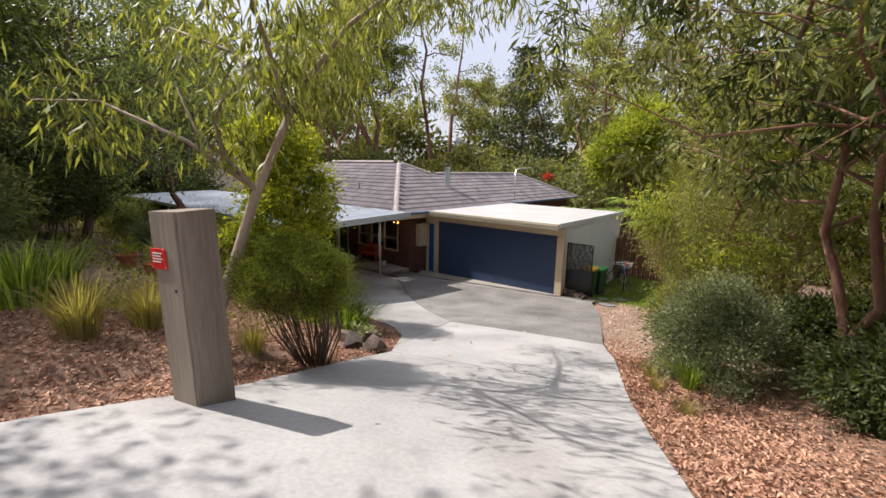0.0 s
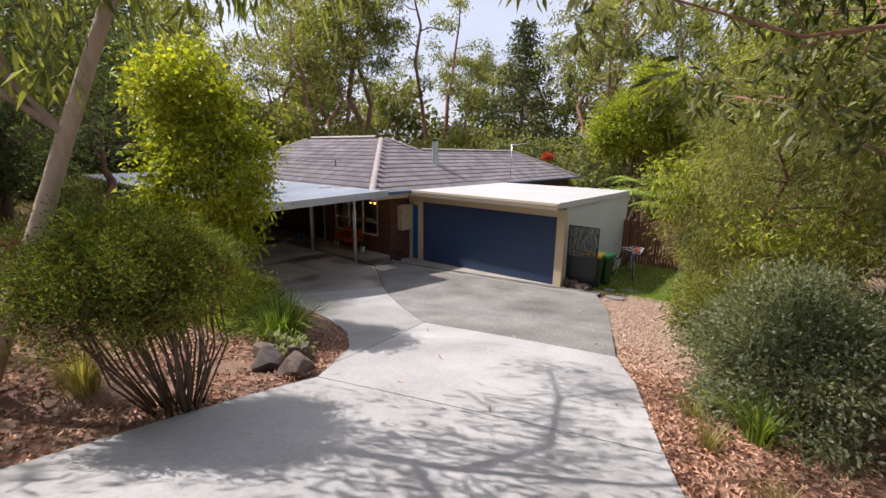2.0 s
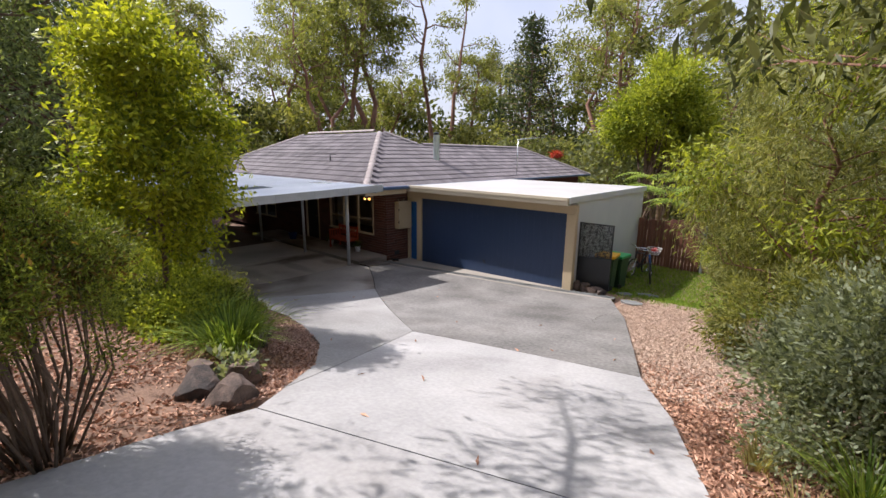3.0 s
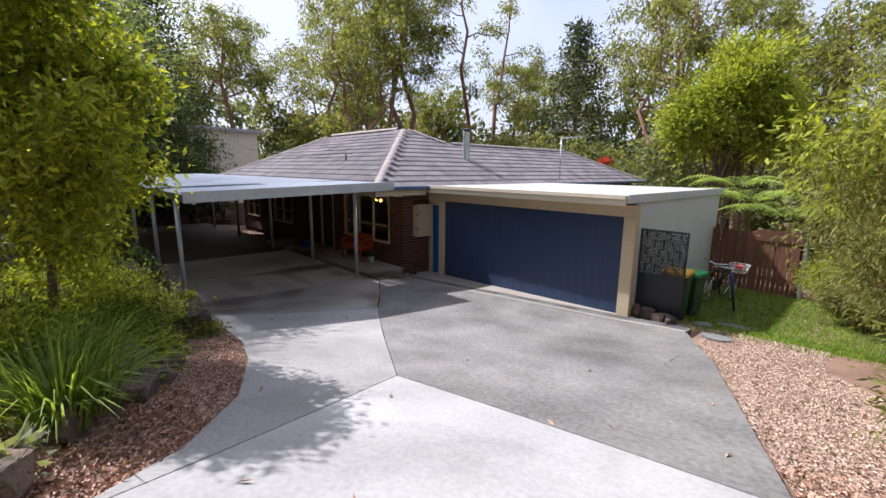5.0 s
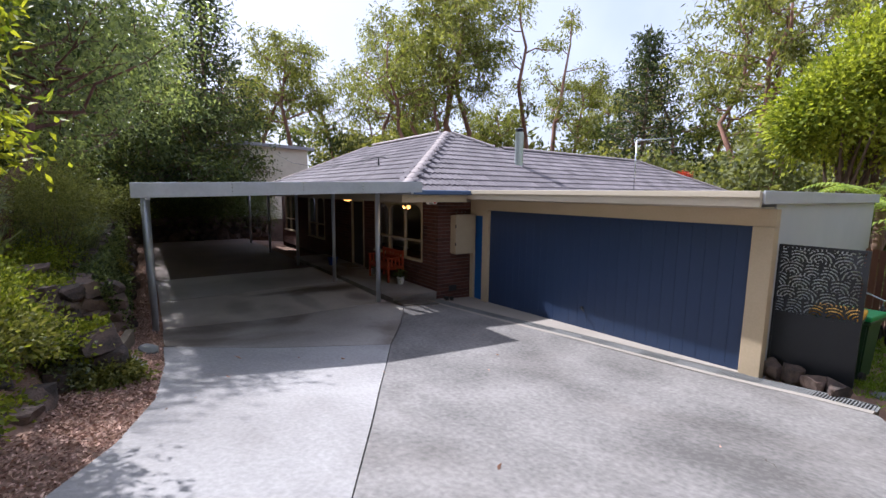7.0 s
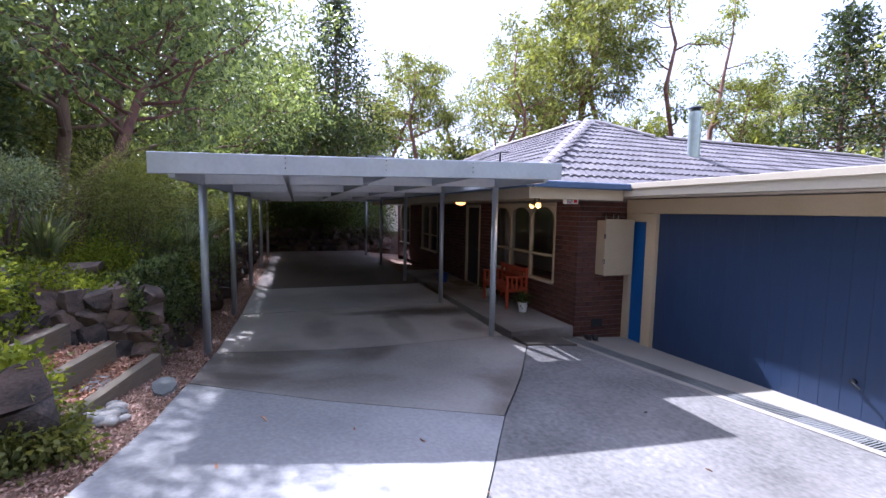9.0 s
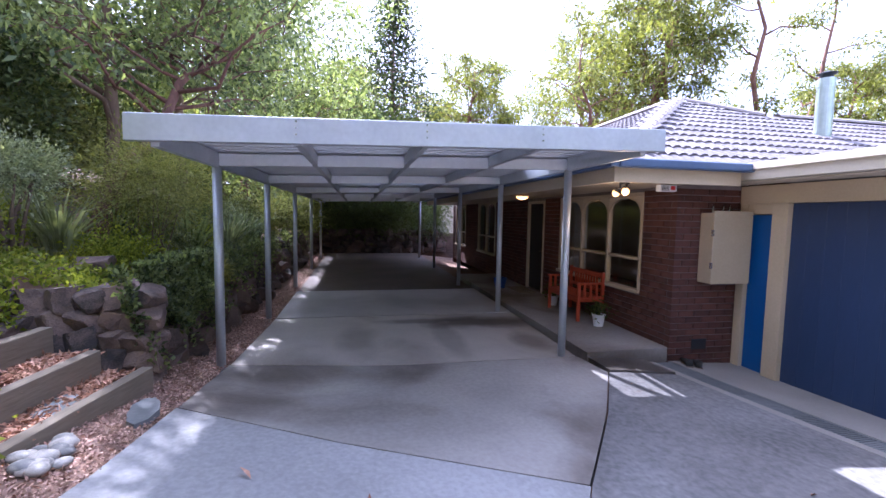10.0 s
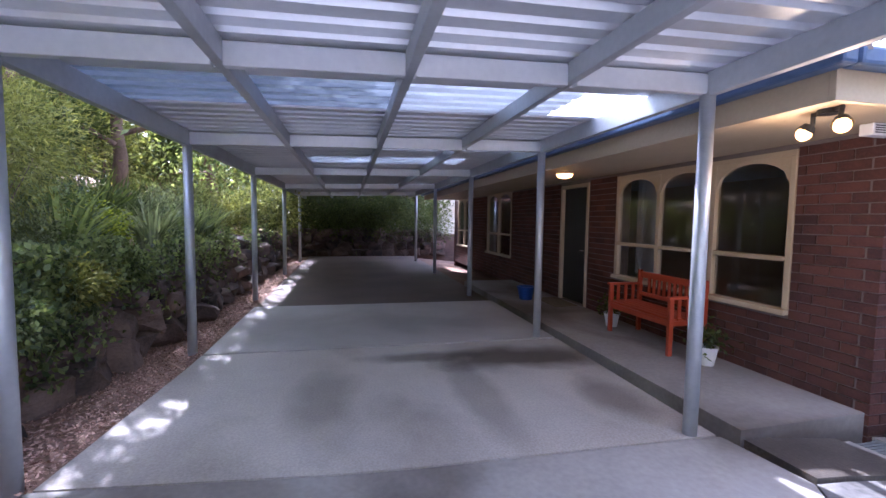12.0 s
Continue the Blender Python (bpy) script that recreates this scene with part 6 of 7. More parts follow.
scatter("hanging_creeper", 5200, hanging_creeper, (0.06, 0.042), M["l_lightwood"], 413, "leafy creeper hanging over the rock wall", "creeper", 0.7)
scatter("step_face_creeper", 3000, step_face_creeper, (0.055, 0.04), M["l_bright"], 414, "leafy creeper over the rocks by the steps", "creeper", 0.7)
scatter("wall_creeper", 4500, wall_creeper, (0.06, 0.045), M["l_lightwood"], 411, "green creeper hanging over the rock wall", "creeper", 0.6)
scatter("step_creeper", 13000, step_creeper, (0.06, 0.04), M["l_bright"], 412, "low leafy creeper beside the garden steps", "ground cover", 0.5)
scatter("ivy", 9000, bank_plants, (0.07, 0.05), M["l_olive"], 407, "low leafy creeper covering the bank", "ground cover", 0.5)


def leaf_litter(rng):
    y = rng.uniform(0.5, 12)
    x = rng.uniform(-9.5, right_edge(y))
    if left_of(x, y) > 0 or rng.uniform() > 0.5:
        return None
    return (x, y, drive_z(x, y) + 0.034)


scatter("fallen_leaf_litter", 32, leaf_litter, (0.09, 0.03), M["chips"], 408, "a few dry fallen leaves on the concrete", "leaf litter", 0.05)

# ---- gate post with plaque ----
gp = thing("gate_post", (-3.17, 1.95, land(-3.35, 1.93)), "thick weathered hardwood gate post beside the drive", "post")
bm = box(-0.175, 0.175, -0.165, 0.165, -0.3, 1.7)
bmesh.ops.subdivide_edges(bm, edges=[e for e in bm.edges if abs(e.verts[0].co.z - e.verts[1].co.z) > 1], cuts=9)
bmesh.ops.bevel(bm, geom=[e for e in bm.edges if abs(e.verts[0].co.z - e.verts[1].co.z) > 0.05], offset=0.018, segments=2, affect="EDGES")
for v in bm.verts:
    v.co.x += 0.006 * noise.noise(Vector((v.co.x * 8, v.co.y * 8, v.co.z * 2.5)))
    v.co.y += 0.006 * noise.noise(Vector((v.co.x * 8 + 9, v.co.y * 8, v.co.z * 2.5)))
    if v.co.z > 1.6:
        v.co.z += 0.012 * noise.noise(Vector((v.co.x * 12, v.co.y * 12, 1)))
shaft = part("shaft", bm, M["post"], gp)
gp.rotation_euler = (0, radians(-2.5), radians(12))
pl = part("plaque", box(-0.03, 0.17, -0.174, -0.166, 1.26, 1.42, 0.002), M["red"], gp, "red plaque with white lines")
for i in range(4):
    part("text_line", box(0.0, 0.13 - 0.02 * (i % 2), -0.1765, -0.1745, 1.38 - 0.022 * i, 1.39 - 0.022 * i), M["white"], pl)
for xx in (-0.02, 0.16):
    for zz in (1.27, 1.41):
        v, f = tube_data([(xx, -0.174, zz), (xx, -0.179, zz)], [0.006, 0.005], 8)
        put("screw", mesh_of("screw", v, f, M["chrome"]), pl)
v, f = tube_data([(0.08, -0.16, 1.1), (0.08, -0.168, 1.1)], [0.014, 0.014], 10)
put("bolt_hole", mesh_of("bolt_hole", v, f, M["black"]), gp, None, "dark bolt hole")
pl.location.x -= 0.16

# ---- screen, bin, bikes, fence ----
scr = thing("privacy_screen", (-5.15, 14.4, 0.0), "black laser-cut steel privacy screen with a leaf pattern", "screen")
X0, X1, Z0, Z1 = -0.455, 0.455, 0.07, 1.81
for nm, b in (("left_stile", (X0, X0 + 0.03, -0.012, 0.012, Z0, Z1)), ("right_stile", (X1 - 0.03, X1, -0.012, 0.012, Z0, Z1)), ("top_rail", (X0 + 0.031, X1 - 0.031, -0.012, 0.012, Z1 - 0.03, Z1)), ("bottom_panel", (X0 + 0.031, X1 - 0.031, -0.004, 0.004, Z0, 0.88))):
    part(nm, box(*b), M["black"], scr)
V, F = [], []
rs = np.random.default_rng(77)
cells = [(-0.42 + 0.21 * i + 0.1 * (j % 2) + rs.uniform(-0.04, 0.04), 0.92 + 0.17 * j + rs.uniform(-0.03, 0.03), rs.uniform(0, 3)) for i in range(5) for j in range(-2, 6)]
nx_, nz_ = 120, 108
solid = np.zeros((nx_, nz_), bool)
for i in range(nx_):
    for j in range(nz_):
        x, z = X0 + 0.03 + (X1 - X0 - 0.06) * (i + 0.5) / nx_, 0.88 + (Z1 - 0.03 - 0.88) * (j + 0.5) / nz_
        ds = sorted((math.hypot(x - a, (z - b) * 1.1), a, b, c) for a, b, c in cells if b < z)
        d0, a, b, c = ds[0]
        ringed = ((d0 + 0.02 * c) % 0.042) < 0.027
        spoke = abs(math.sin(3 * math.atan2(z - b, x - a) + c)) < 0.12
        solid[i, j] = ringed or spoke or (ds[1][0] - d0 < 0.02) or z < 0.90 or i in (0, nx_ - 1)
for j in range(nz_):
    i = 0
    while i < nx_:
        if solid[i, j]:
            k = i
            while k < nx_ and solid[k, j]:
                k += 1
            xa, xb = X0 + 0.03 + (X1 - X0 - 0.06) * i / nx_, X0 + 0.03 + (X1 - X0 - 0.06) * k / nx_
            za, zb = 0.88 + (Z1 - 0.03 - 0.88) * j / nz_, 0.88 + (Z1 - 0.03 - 0.88) * (j + 1) / nz_
            o = len(V)
            V += [(xa, -0.003, za), (xb, -0.003, za), (xb, -0.003, zb), (xa, -0.003, zb), (xa, 0.003, za), (xb, 0.003, za), (xb, 0.003, zb), (xa, 0.003, zb)]
            F += [(o, o + 1, o + 2, o + 3), (o + 7, o + 6, o + 5, o + 4), (o, o + 3, o + 7, o + 4), (o + 1, o + 5, o + 6, o + 2)]
            i = k
        else:
            i += 1
put("cut_panel", mesh_of("cut_panel", V, F, M["black"]), scr)
for i in range(4):
    tagged(put("rock", ROCKS[i], None, pose(-5.48 + 0.23 * i, 14.24 - 0.03 * i, 0.08, 5, 0, 40 * i) @ Matrix.Diagonal((0.26, 0.22, 0.28, 1))), "blocky brown stone at the foot of the screen", "rock", "stones under the screen")


def wheelie_bin(x, y, lid, label, turn):
    t = thing("wheelie_bin", (x, y, land(x, y)), label, "bin", "bins behind the screen")
    bm = box(-0.24, 0.24, -0.27, 0.27, 0.06, 0.95)
    for v in bm.verts:
        if v.co.z < 0.5:
            v.co.x *= 0.82
            v.co.y *= 0.82
    bmesh.ops.bevel(bm, geom=bm.edges[:], offset=0.02, segments=2, affect="EDGES")
    part("body", bm, M["binbody"], t)
    bm = box(-0.27, 0.27, -0.30, 0.31, 0.955, 1.03, 0.02)
    for v in bm.verts:
        if v.co.z > 1.0:
            v.co.z += 0.03 * (1 - abs(v.co.y) / 0.3)
    part("lid", bm, lid, t, "coloured bin lid")
    part("rim", box(-0.265, 0.265, -0.295, 0.295, 0.9, 0.952, 0.01), M["binbody"], t)
    put("handle", mesh_of("handle", *tube_data([(-0.2, 0.34, 0.93), (0.2, 0.34, 0.93)], [0.016, 0.016], 8), M["binbody"]), t)
    for s in (-1, 1):
        put("wheel", mesh_of("wheel", *tube_data([(s * 0.2, 0.22, 0.1), (s * 0.25, 0.22, 0.1)], [0.1, 0.1], 18), M["rubber"]), t)
    t.rotation_euler = (0, 0, radians(turn))
    return t


wheelie_bin(-5.06, 15.1, M["yellow"], "dark green wheelie bin with a yellow lid", 185)
wheelie_bin(-5.02, 15.8, M["green"], "dark green wheelie bin with a green lid", 175)


def ring(name, c, r, thick, material, parent, n=28):
    pts = [(c[0], c[1] + math.cos(2 * math.pi * k / n) * r, c[2] + math.sin(2 * math.pi * k / n) * r) for k in range(n + 1)]
    return put(name, mesh_of(name, *tube_data(pts, [thick] * (n + 1), 8, False), material, True), parent)


def bicycle(x, y, turn, paint, label, lean):
    t = thing("bicycle", (x, y, land(x, y)), label, "bicycle", "bicycles by the fence")
    for yy, nm in ((-0.52, "rear_wheel"), (0.52, "front_wheel")):
        w = ring(nm, (0, yy, 0.33), 0.31, 0.022, M["rubber"], t)
        ring("rim", (0, yy, 0.33), 0.285, 0.01, M["chrome"], w)
        for k in range(10):
            a = math.pi * 2 * k / 10
            put("spoke", mesh_of("spoke", *tube_data([(0, yy, 0.33), (0, yy + math.cos(a) * 0.285, 0.33 + math.sin(a) * 0.285)], [0.003, 0.003], 4), M["chrome"]), w)
    bb, seat, head, head2 = (0, -0.08, 0.30), (0, -0.24, 0.78), (0, 0.36, 0.82), (0, 0.39, 0.66)
    for nm, a, b, r in (("down_tube", bb, head2, 0.024), ("seat_tube", bb, seat, 0.02), ("top_tube", (0, -0.22, 0.72), head, 0.02), ("chain_stay", bb, (0, -0.52, 0.33), 0.012), ("seat_stay", (0, -0.22, 0.72), (0, -0.52, 0.33), 0.011), ("head_tube", head2, (0, 0.35, 0.88), 0.025)):
        put(nm, mesh_of(nm, *tube_data([a, b], [r, r], 8), paint, True), t)
    for s in (-0.05, 0.05):
        put("fork_blade", mesh_of("fork_blade", *tube_data([(s, 0.40, 0.66), (s, 0.52, 0.33)], [0.014, 0.01], 8), M["chrome"]), t)
    put("handlebar", mesh_of("handlebar", *tube_data([(-0.32, 0.22, 1.02), (-0.2, 0.34, 1.03), (0, 0.36, 0.98), (0.2, 0.34, 1.03), (0.32, 0.22, 1.02)], [0.013] * 5, 8), M["chrome"], True), t)
    put("stem", mesh_of("stem", *tube_data([(0, 0.35, 0.88), (0, 0.36, 0.98)], [0.014] * 2, 8), M["chrome"]), t)
    bm = bmesh.new()
    bmesh.ops.create_icosphere(bm, subdivisions=2, radius=0.5)
    for v in bm.verts:
        v.co = (v.co.x * (0.17 - 0.12 * (v.co.y + 0.5)), v.co.y * 0.27 - 0.24, v.co.z * 0.07 + 0.86)
    part("saddle", bm, M["rubber"], t, smooth=True)
    put("seat_post", mesh_of("seat_post", *tube_data([seat, (0, -0.25, 0.84)], [0.014] * 2, 8), M["chrome"]), t)
    w = put("crank", mesh_of("crank", *tube_data([(0.03, -0.08, 0.30), (0.05, -0.08, 0.30)], [0.09, 0.09], 16), M["black"]), t)
    t.rotation_euler = (0, radians(lean), radians(turn))
    return t


bicycle(-4.5, 17.45, 195, M["bikeblue"], "bright blue bicycle with a front basket on the lawn", 8)
bicycle(-5.0, 17.7, 172, M["black"], "dark bicycle leaning by the garage wall", -6)
bk = thing("bicycle_basket", (-4.37, 16.95, 0.71), "white wire bicycle basket with red contents", "basket")
for z, r in ((0.0, 0.10), (0.09, 0.13), (0.18, 0.155)):
    n = 20
    pts = [(math.cos(2 * math.pi * k / n) * r * 1.3, math.sin(2 * math.pi * k / n) * r, z) for k in range(n + 1)]
    put("hoop", mesh_of("hoop", *tube_data(pts, [0.007] * (n + 1), 6, False), M["white"], True), bk)
for k in range(12):
    a = 2 * math.pi * k / 12
    put("wire", mesh_of("wire", *tube_data([(math.cos(a) * 0.13, math.sin(a) * 0.1, 0), (math.cos(a) * 0.2, math.sin(a) * 0.155, 0.18)], [0.004] * 2, 5), M["white"]), bk)
bm = bmesh.new()
bmesh.ops.create_icosphere(bm, subdivisions=2, radius=0.1)
for v in bm.verts:
    v.co.z = v.co.z * 0.7 + 0.12
part("contents", bm, M["red"], bk, "red bundle", True)
fence = thing("fence", (-3.6, 19.3, -0.24), "red-brown timber paling fence with gaps of light", "fence")
pb = box(-0.045, 0.045, -0.01, 0.01, 0.0, 1.6, 0.003)
pal = part("paling", pb, M["paling"], fence)
pal.location = (-1.95, 0, 0.05)
for i in range(1, 19):
    x = -1.95 + 0.105 * i
    put("paling", pal.data, fence, pose(x, 0.002 * (i % 3), 0.05 + 0.015 * math.sin(i * 2.1), 0, rr.uniform(-0.6, 0.6), 0))
for z in (0.4, 1.4):
    part("rail", box(-2.0, 0.0, 0.015, 0.055, z, z + 0.07), M["paling"], fence)
for x in (-2.0, -0.98, -0.02):
    part("post", box(x - 0.045, x + 0.045, 0.058, 0.15, -0.2, 1.66, 0.004), M["paling"], fence)
part("end_post", box(0.04, 0.12, -0.03, 0.06, -0.2, 1.6, 0.004), M["slate"], fence, "grey metal end post")
for x0, x1 in ((-0.95, 0.03),):
    part("top_board", box(x0, x1, -0.035, -0.014, 1.42, 1.72, 0.004), M["paling"], fence)

# ---- porch things ----
bench = thing("bench", (-13.84, 12.72, 0.1), "orange-red painted timber garden bench below the window", "bench")
bench.scale = (0.9, 1, 1)
BM = M["orange"]
for s, nm in ((-0.6, "side"), (0.6, "side")):
    part("front_leg", box(s - 0.025, s + 0.025, -0.25, -0.2, 0.0, 0.62, 0.004), BM, bench)
    part("rear_leg", box(s - 0.025, s + 0.025, 0.18, 0.23, 0.0, 0.82, 0.004), BM, bench)
    part("armrest", box(s - 0.035, s + 0.035, -0.27, 0.179, 0.622, 0.65, 0.005), BM, bench)
    for k in range(3):
        part("side_slat", box(s - 0.008, s + 0.008, -0.14 + 0.11 * k, -0.1 + 0.11 * k, 0.386, 0.621), BM, bench)
    part("side_rail", box(s - 0.02, s + 0.02, -0.199, 0.178, 0.33, 0.385, 0.003), BM, bench)
for k in range(5):
    part("seat_slat", box(-0.63, 0.63, -0.24 + 0.085 * k, -0.165 + 0.085 * k, 0.39, 0.415, 0.004), BM, bench)
part("front_rail", box(-0.574, 0.574, -0.245, -0.215, 0.32, 0.385, 0.004), BM, bench)
top = box(-0.574, 0.574, 0.19, 0.22, 0.72, 0.8, 0.005)
part("top_rail", top, BM, bench)
part("low_rail", box(-0.574, 0.574, 0.19, 0.22, 0.48, 0.53, 0.004), BM, bench)
for k in range(9):
    x = -0.4 + 0.1 * k
    part("back_slat", box(x - 0.02, x + 0.02, 0.195, 0.215, 0.531, 0.719), BM, bench)


def pot(x, y, z, r, h, material, label, leafmat=None, seed=0):
    t = thing("plant_pot", (x, y, z), label, "plant pot", "pots on the porch")
    prof = [(0.0, 0.0), (r * 0.72, 0.0), (r, h * 0.9), (r * 1.08, h * 0.9), (r * 1.08, h), (r * 0.92, h), (r * 0.85, h * 0.8), (0.0, h * 0.8)]
    bm = bmesh.new()
    vs = [bm.verts.new((a, 0, b)) for a, b in prof]
    es = [bm.edges.new((vs[i], vs[i + 1])) for i in range(len(vs) - 1)]
    bmesh.ops.spin(bm, geom=vs + es, cent=(0, 0, 0), axis=(0, 0, 1), angle=2 * math.pi, steps=20)
    bmesh.ops.remove_doubles(bm, verts=bm.verts[:], dist=0.0005)
    bmesh.ops.recalc_face_normals(bm, faces=bm.faces[:])
    part("pot", bm, material, t)
    if leafmat:
        rng = np.random.default_rng(seed)
        P = rng.normal(size=(260, 3)) * np.array([r * 0.8, r * 0.8, h * 0.35]) + np.array([0, 0, h * 1.5])
        leaves("foliage", P, ball(rng, 260) + np.array([0, 0, 0.4]), 0.07, 0.03, leafmat, t, rng)
        tubes("stem", [([(0, 0, h * 0.7), (0.01, 0, h * 1.7)], [0.01, 0.004])], M["stem"], t)
    return t


pot(-13.0, 12.69, 0.1, 0.1, 0.19, M["white"], "small white plant pot on the porch", M["l_dark"], 1)
pot(-14.62, 12.68, 0.1, 0.1, 0.19, M["white"], "small white plant pot beside the bench", M["l_dark"], 2)
pot(-10.7, 3.7, land(-10.7, 3.7) - 0.02, 0.2, 0.32, M["terracotta"], "terracotta pot with a green plant in the garden", M["l_bright"], 3)
pot(-11.5, 3.4, land(-11.5, 3.4) - 0.02, 0.22, 0.34, M["terracotta"], "terracotta pot with a green plant in the garden", M["l_bright"], 4)
pot(-16.72, 12.3, 0.1, 0.16, 0.24, M["blueplastic"], "blue plastic tub on the porch")
mat_ = part("doormat", box(-16.75, -15.95, 12.5, 12.92, 0.1, 0.118, 0.006), M["sleeper"])
tagged(mat_, "brown coir doormat before the front door", "doormat")


def shoe(x, y, turn, material):
    t = thing("shoe", (x, y, drive_z(x, y) + 0.042), "worn dark shoe standing beside the brick wall", "shoe", "shoes by the wall")
    bm = box(-0.04, 0.04, -0.13, 0.13, 0.018, 0.085, 0.0)
    bmesh.ops.subdivide_edges(bm, edges=bm.edges[:], cuts=2, use_grid_fill=True)
    for v in bm.verts:
        u = (v.co.y + 0.13) / 0.26
        if v.co.z > 0.05:
            v.co.z = 0.1 - 0.055 * u
        v.co.x *= 1 - 0.5 * abs(u - 0.4) ** 1.5
    part("upper", bm, material, t, smooth=True)
    part("sole", box(-0.045, 0.045, -0.135, 0.135, 0.0, 0.017, 0.006), M["concrete_brown"], t, "worn rubber sole")
    t.rotation_euler = (0, 0, radians(turn))


shoe(-11.64, 13.16, 70, M["rubber"])
shoe(-11.6, 13.29, 60, M["rubber"])


def spot(x, y, z, aim):
    t = thing("wall_spotlight", (x, y, z), "small twin-head outdoor spotlight glowing warm", "spotlight", "porch spotlights")
    put("arm", mesh_of("arm", *tube_data([(0, 0, 0.13), (0, 0, 0.06), (aim[0] * 0.03, aim[1] * 0.03, 0.03)], [0.014] * 3, 8), M["black"]), t)
    put("hood", mesh_of("hood", *tube_data([(aim[0] * 0.02, aim[1] * 0.02, 0.05), (aim[0] * 0.05, aim[1] * 0.05, 0.01)], [0.035, 0.055], 14, False), M["black"]), t)
    bm = bmesh.new()
    bmesh.ops.create_icosphere(bm, subdivisions=2, radius=0.045)
    for v in bm.verts:
        v.co += Vector((aim[0] * 0.055, aim[1] * 0.055, 0.0))
    part("bulb", bm, M["bulb"], t, "lit warm bulb", True)
    l = new("bulb_light", bpy.data.lights.new("bulb_light", "POINT"))
    l.data.energy, l.data.color, l.data.shadow_soft_size = 1.2, (1.0, 0.68, 0.35), 0.05
    l.location = (x + aim[0] * 0.09, y + aim[1] * 0.09, z - 0.07)


spot(-11.62, 12.05, 2.14, (-0.5, -0.6))
spot(-11.42, 12.0, 2.14, (0.6, -0.6))
base = thing("spotlight_base", (-11.52, 12.04, 2.24), "dark spotlight mounting plate under the eave", "light fitting")
put("plate", mesh_of("plate", *tube_data([(0, 0, 0.0), (0, 0, 0.03)], [0.06, 0.06], 16), M["black"]), base)
put("bar", mesh_of("bar", *tube_data([(-0.1, 0.01, 0.02), (0.1, -0.03, 0.02)], [0.016, 0.016], 8), M["black"]), base)
for x, y in ((-15.2, 12.2),):
    t = thing("ceiling_lamp", (x, y, 2.27), "round oyster ceiling lamp glowing warm under the eave", "ceiling lamp", "porch ceiling lamps")
    put("base", mesh_of("base", *tube_data([(0, 0, 0), (0, 0, -0.03)], [0.13, 0.13], 20), M["cream"]), t)
    bm = bmesh.new()
    bmesh.ops.create_uvsphere(bm, u_segments=16, v_segments=8, radius=0.12)
    for v in bm.verts:
        v.co.z = v.co.z * 0.5 - 0.035
    part("shade", bm, M["bulb"], t, "glowing frosted shade", True)
alarm = thing("alarm_box", (-11.73, 12.78, 2.18), "small white alarm box with a red badge", "alarm box")
part("case", box(-0.04, 0.05, -0.12, 0.12, 0.0, 0.085, 0.008), M["white"], alarm)
part("badge", box(0.051, 0.054, 0.03, 0.09, 0.02, 0.07), M["red"], alarm, "red and blue badge")
for i in range(4):
    part("louvre", box(0.05, 0.0525, -0.1, 0.0, 0.015 + 0.016 * i, 0.022 + 0.016 * i), M["black"], alarm)
av = thing("air_vent", (-11.775, 13.45, 0.14), "small dark air brick low in the wall", "air vent")
part("frame", box(-0.002, 0.012, -0.11, 0.11, -0.07, 0.07), M["black"], av)

# ---- neighbours ----
nb_house = thing("neighbour_house", (-36, 16, 0), "cream weatherboard house behind the hedge", "house")
for i in range(22):
    o = part("weatherboard", box(-0.05, 0.05, -3.0, 2.0, 2.2 + i * 0.15, 2.36 + i * 0.15), M["weatherboard"], nb_house)
    o.rotation_euler = (0, radians(0), 0)
    o.location.x = 0.004 * (i % 2)
part("core", box(-6.0, -0.06, -3.0, 2.0, -5, 5.5), M["weatherboard"], nb_house)
bm = box(-6.4, 0.35, -3.4, 2.4, 5.5, 5.72)
part("roof", bm, M["farroof"], nb_house)
nb_house.rotation_euler = (0, 0, radians(14))
far_house = thing("far_house", (-61, 74, -5), "pale house with a grey roof far in the valley", "house")
part("wall", box(-4, 4, -3, 3, 0, 13.6), M["farwall"], far_house)
bm = box(-4.5, 4.5, -3.5, 3.5, 13.6, 15.6)
for v in bm.verts:
    if v.co.z > 15:
        v.co.x *= 0.6
        v.co.y *= 0.05
part("roof", bm, M["farroof"], far_house)
for x in (-2.4, 0, 2.4):
    part("window", box(x - 0.6, x + 0.6, -3.05, -2.99, 11.6, 12.9), M["black"], far_house)

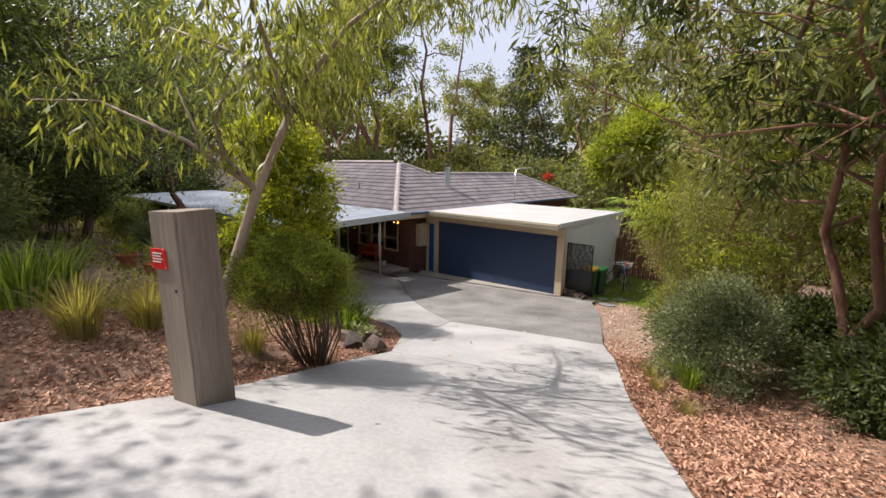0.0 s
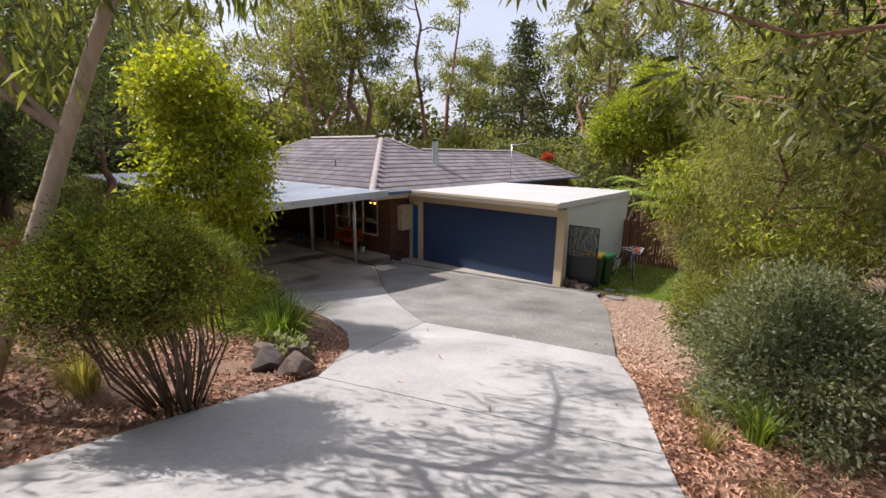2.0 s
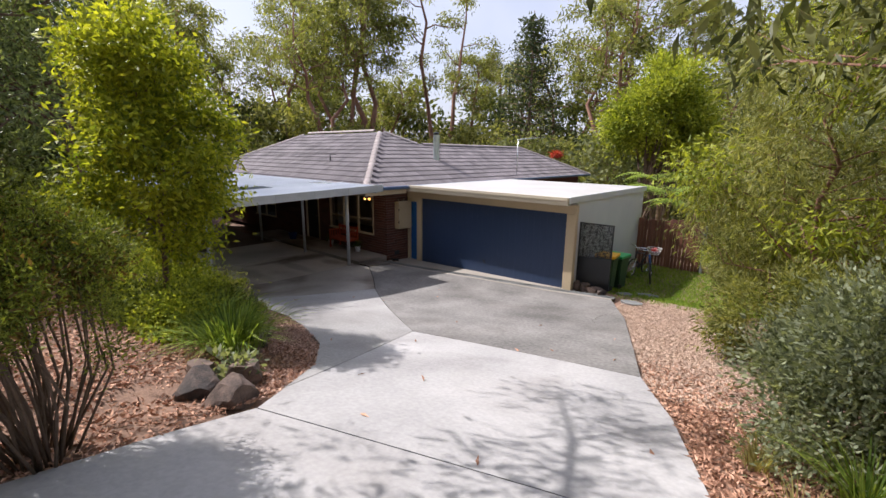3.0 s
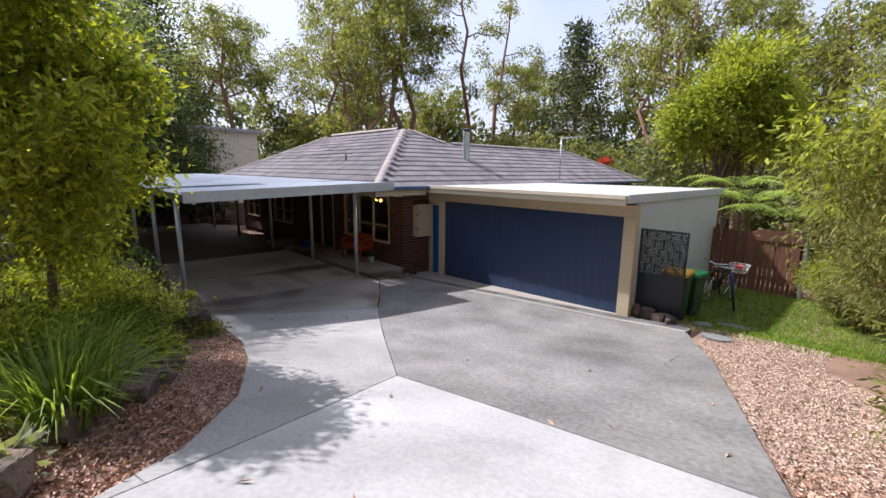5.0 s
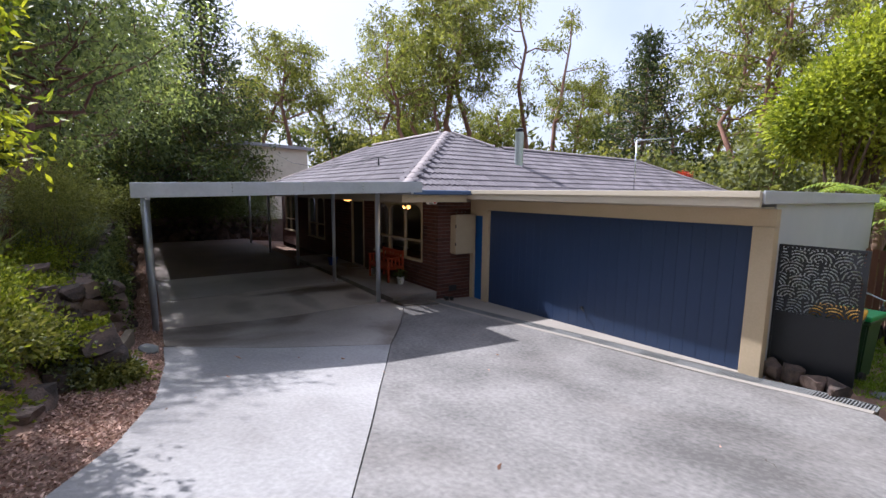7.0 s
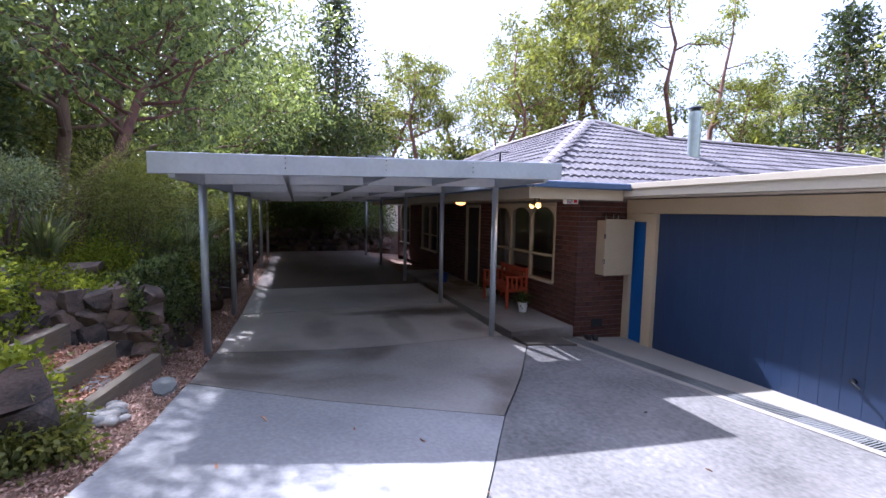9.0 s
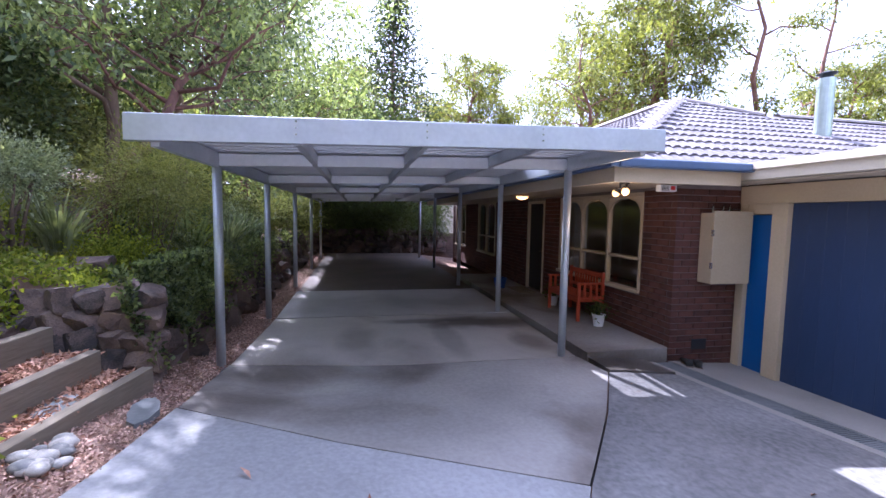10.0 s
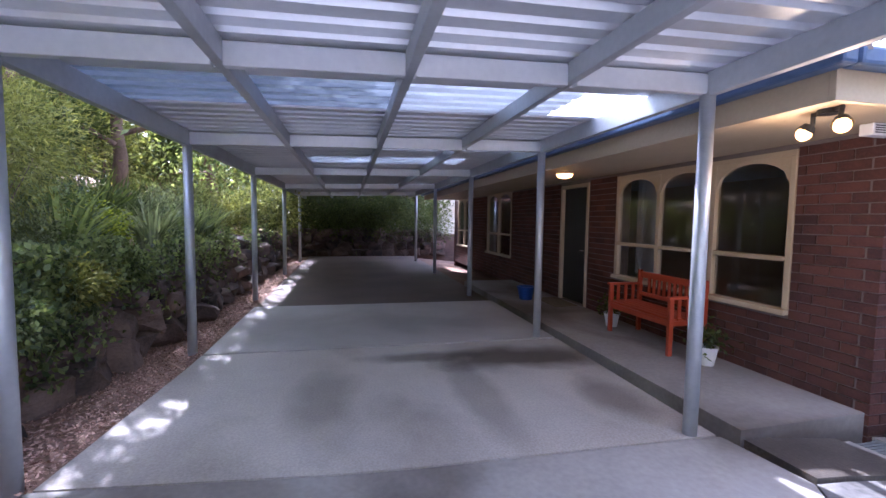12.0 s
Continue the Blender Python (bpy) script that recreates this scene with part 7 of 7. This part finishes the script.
# ---- bricks ----
full, half = brick_mesh("brick", 0.23, M["brick"]), brick_mesh("brick", 0.11, M["brick"])
joined_v, joined_f = [], []
proto_v = [(sx * 0.115, sy * 0.05, sz * 0.038) for sz in (-1, 1) for sx, sy in ((-1, -1), (1, -1), (1, 1), (-1, 1))]
proto_f = [(0, 3, 2, 1), (4, 5, 6, 7), (0, 1, 5, 4), (1, 2, 6, 5), (2, 3, 7, 6), (3, 0, 4, 7)]
holes = (W1, DOOR, W2, W3)
count = 0
course = 0
z = 0.045 - 3 * 0.086
while z < 2.25:
    off = 0.12 * (course % 2)
    # return wall beside the garage
    yy = WALL_Y
    k = 0
    while yy < 14.12:
        l = 0.11 if (k == 0 and course % 2) else 0.23
        put("brick", full if l > 0.2 else half, wall_e, Matrix.Translation((EAST_X - 0.05 - wall_e.location.x, yy + l / 2 - wall_e.location.y, z)) @ pose(0, 0, 0, rr.uniform(-0.4, 0.4), 0, 90 + rr.uniform(-0.5, 0.5)))
        yy += l + 0.01
        k += 1
    # front wall
    x = EAST_X - (0.12 if course % 2 == 0 else 0.0)
    k = 0
    while x > -25 and z > 0:
        l = 0.23
        xc = x - l / 2
        x -= l + 0.01
        xa, xb, cut = xc - l / 2, xc + l / 2, False
        for a, b, c, d in holes:
            if c - 0.03 < z < d + 0.03 and xa < b + 0.03 and xb > a - 0.03:
                cut = True
                if xa < a - 0.03:
                    xb = a - 0.035
                elif xb > b + 0.03:
                    xa = b + 0.035
                else:
                    xb = xa
        if cut:
            if xb - xa > 0.03:
                o = len(joined_v)
                k_ = (xb - xa) / 0.23
                joined_v += [((xa + xb) / 2 + a * k_, WALL_Y + 0.05 + b, z + c) for a, b, c in proto_v]
                joined_f += [tuple(i + o for i in f) for f in proto_f]
            continue
        if xc > -12.95 and count < 190 or (xc > -15.0 and z < 0.7 and count < 190):
            put("brick", full, wall_s, Matrix.Translation((xc - wall_s.location.x, WALL_Y + 0.05 - wall_s.location.y, z)) @ pose(0, 0, 0, rr.uniform(-0.4, 0.4), 0, rr.uniform(-0.5, 0.5)))
            count += 1
        else:
            o = len(joined_v)
            joined_v += [(xc + a, WALL_Y + 0.05 + b, z + c) for a, b, c in proto_v]
            joined_f += [tuple(i + o for i in f) for f in proto_f]
    z += 0.086
    course += 1
local(tagged(put("far_bricks", mesh_of("far_bricks", joined_v, joined_f, M["brickfar"])), kind="stuff"), wall_s)

# ---- nearest roof tiles ----
for m, _ in places[:300]:
    put("roof_tile", tile_me, roof, Matrix.Translation(-roof.location) @ m)


# cracks in the aggregate panel
def crack(points, width, seed):
    """A jagged dark hairline lying on the concrete."""
    rng = np.random.default_rng(seed)
    run = []
    for (ax, ay), (bx, by) in zip(points, points[1:]):
        n = max(2, int(math.hypot(bx - ax, by - ay) / 0.05))
        run += [(ax + (bx - ax) * k / n + rng.normal() * 0.012, ay + (by - ay) * k / n + rng.normal() * 0.012) for k in range(n)]
    run.append(points[-1])
    V, F = [], []
    for i, (x, y) in enumerate(run):
        w = width * rng.uniform(0.4, 1.2) * (1 - abs(2 * i / (len(run) - 1) - 1) ** 3)
        V += [(x - w * 0.7, y - w * 0.7, drive_z(x, y) + 0.034), (x + w * 0.7, y + w * 0.7, drive_z(x, y) + 0.034)]
        if i:
            F.append((2 * i - 2, 2 * i - 1, 2 * i + 1, 2 * i))
    return tagged(put("crack", mesh_of("crack", V, F, M["joint"])), "jagged dark crack in the grey concrete drive", "crack", "cracks in the drive", kind="structure")


crack([(-3.99, 11.59), (-3.91, 11.43), (-3.77, 11.25)], 0.009, 1)
crack([(-3.91, 11.48), (-3.96, 11.86), (-3.95, 12.18), (-3.87, 12.43)], 0.011, 2)
crack([(-4.76, 11.35), (-4.64, 11.37), (-4.53, 11.24)], 0.007, 3)
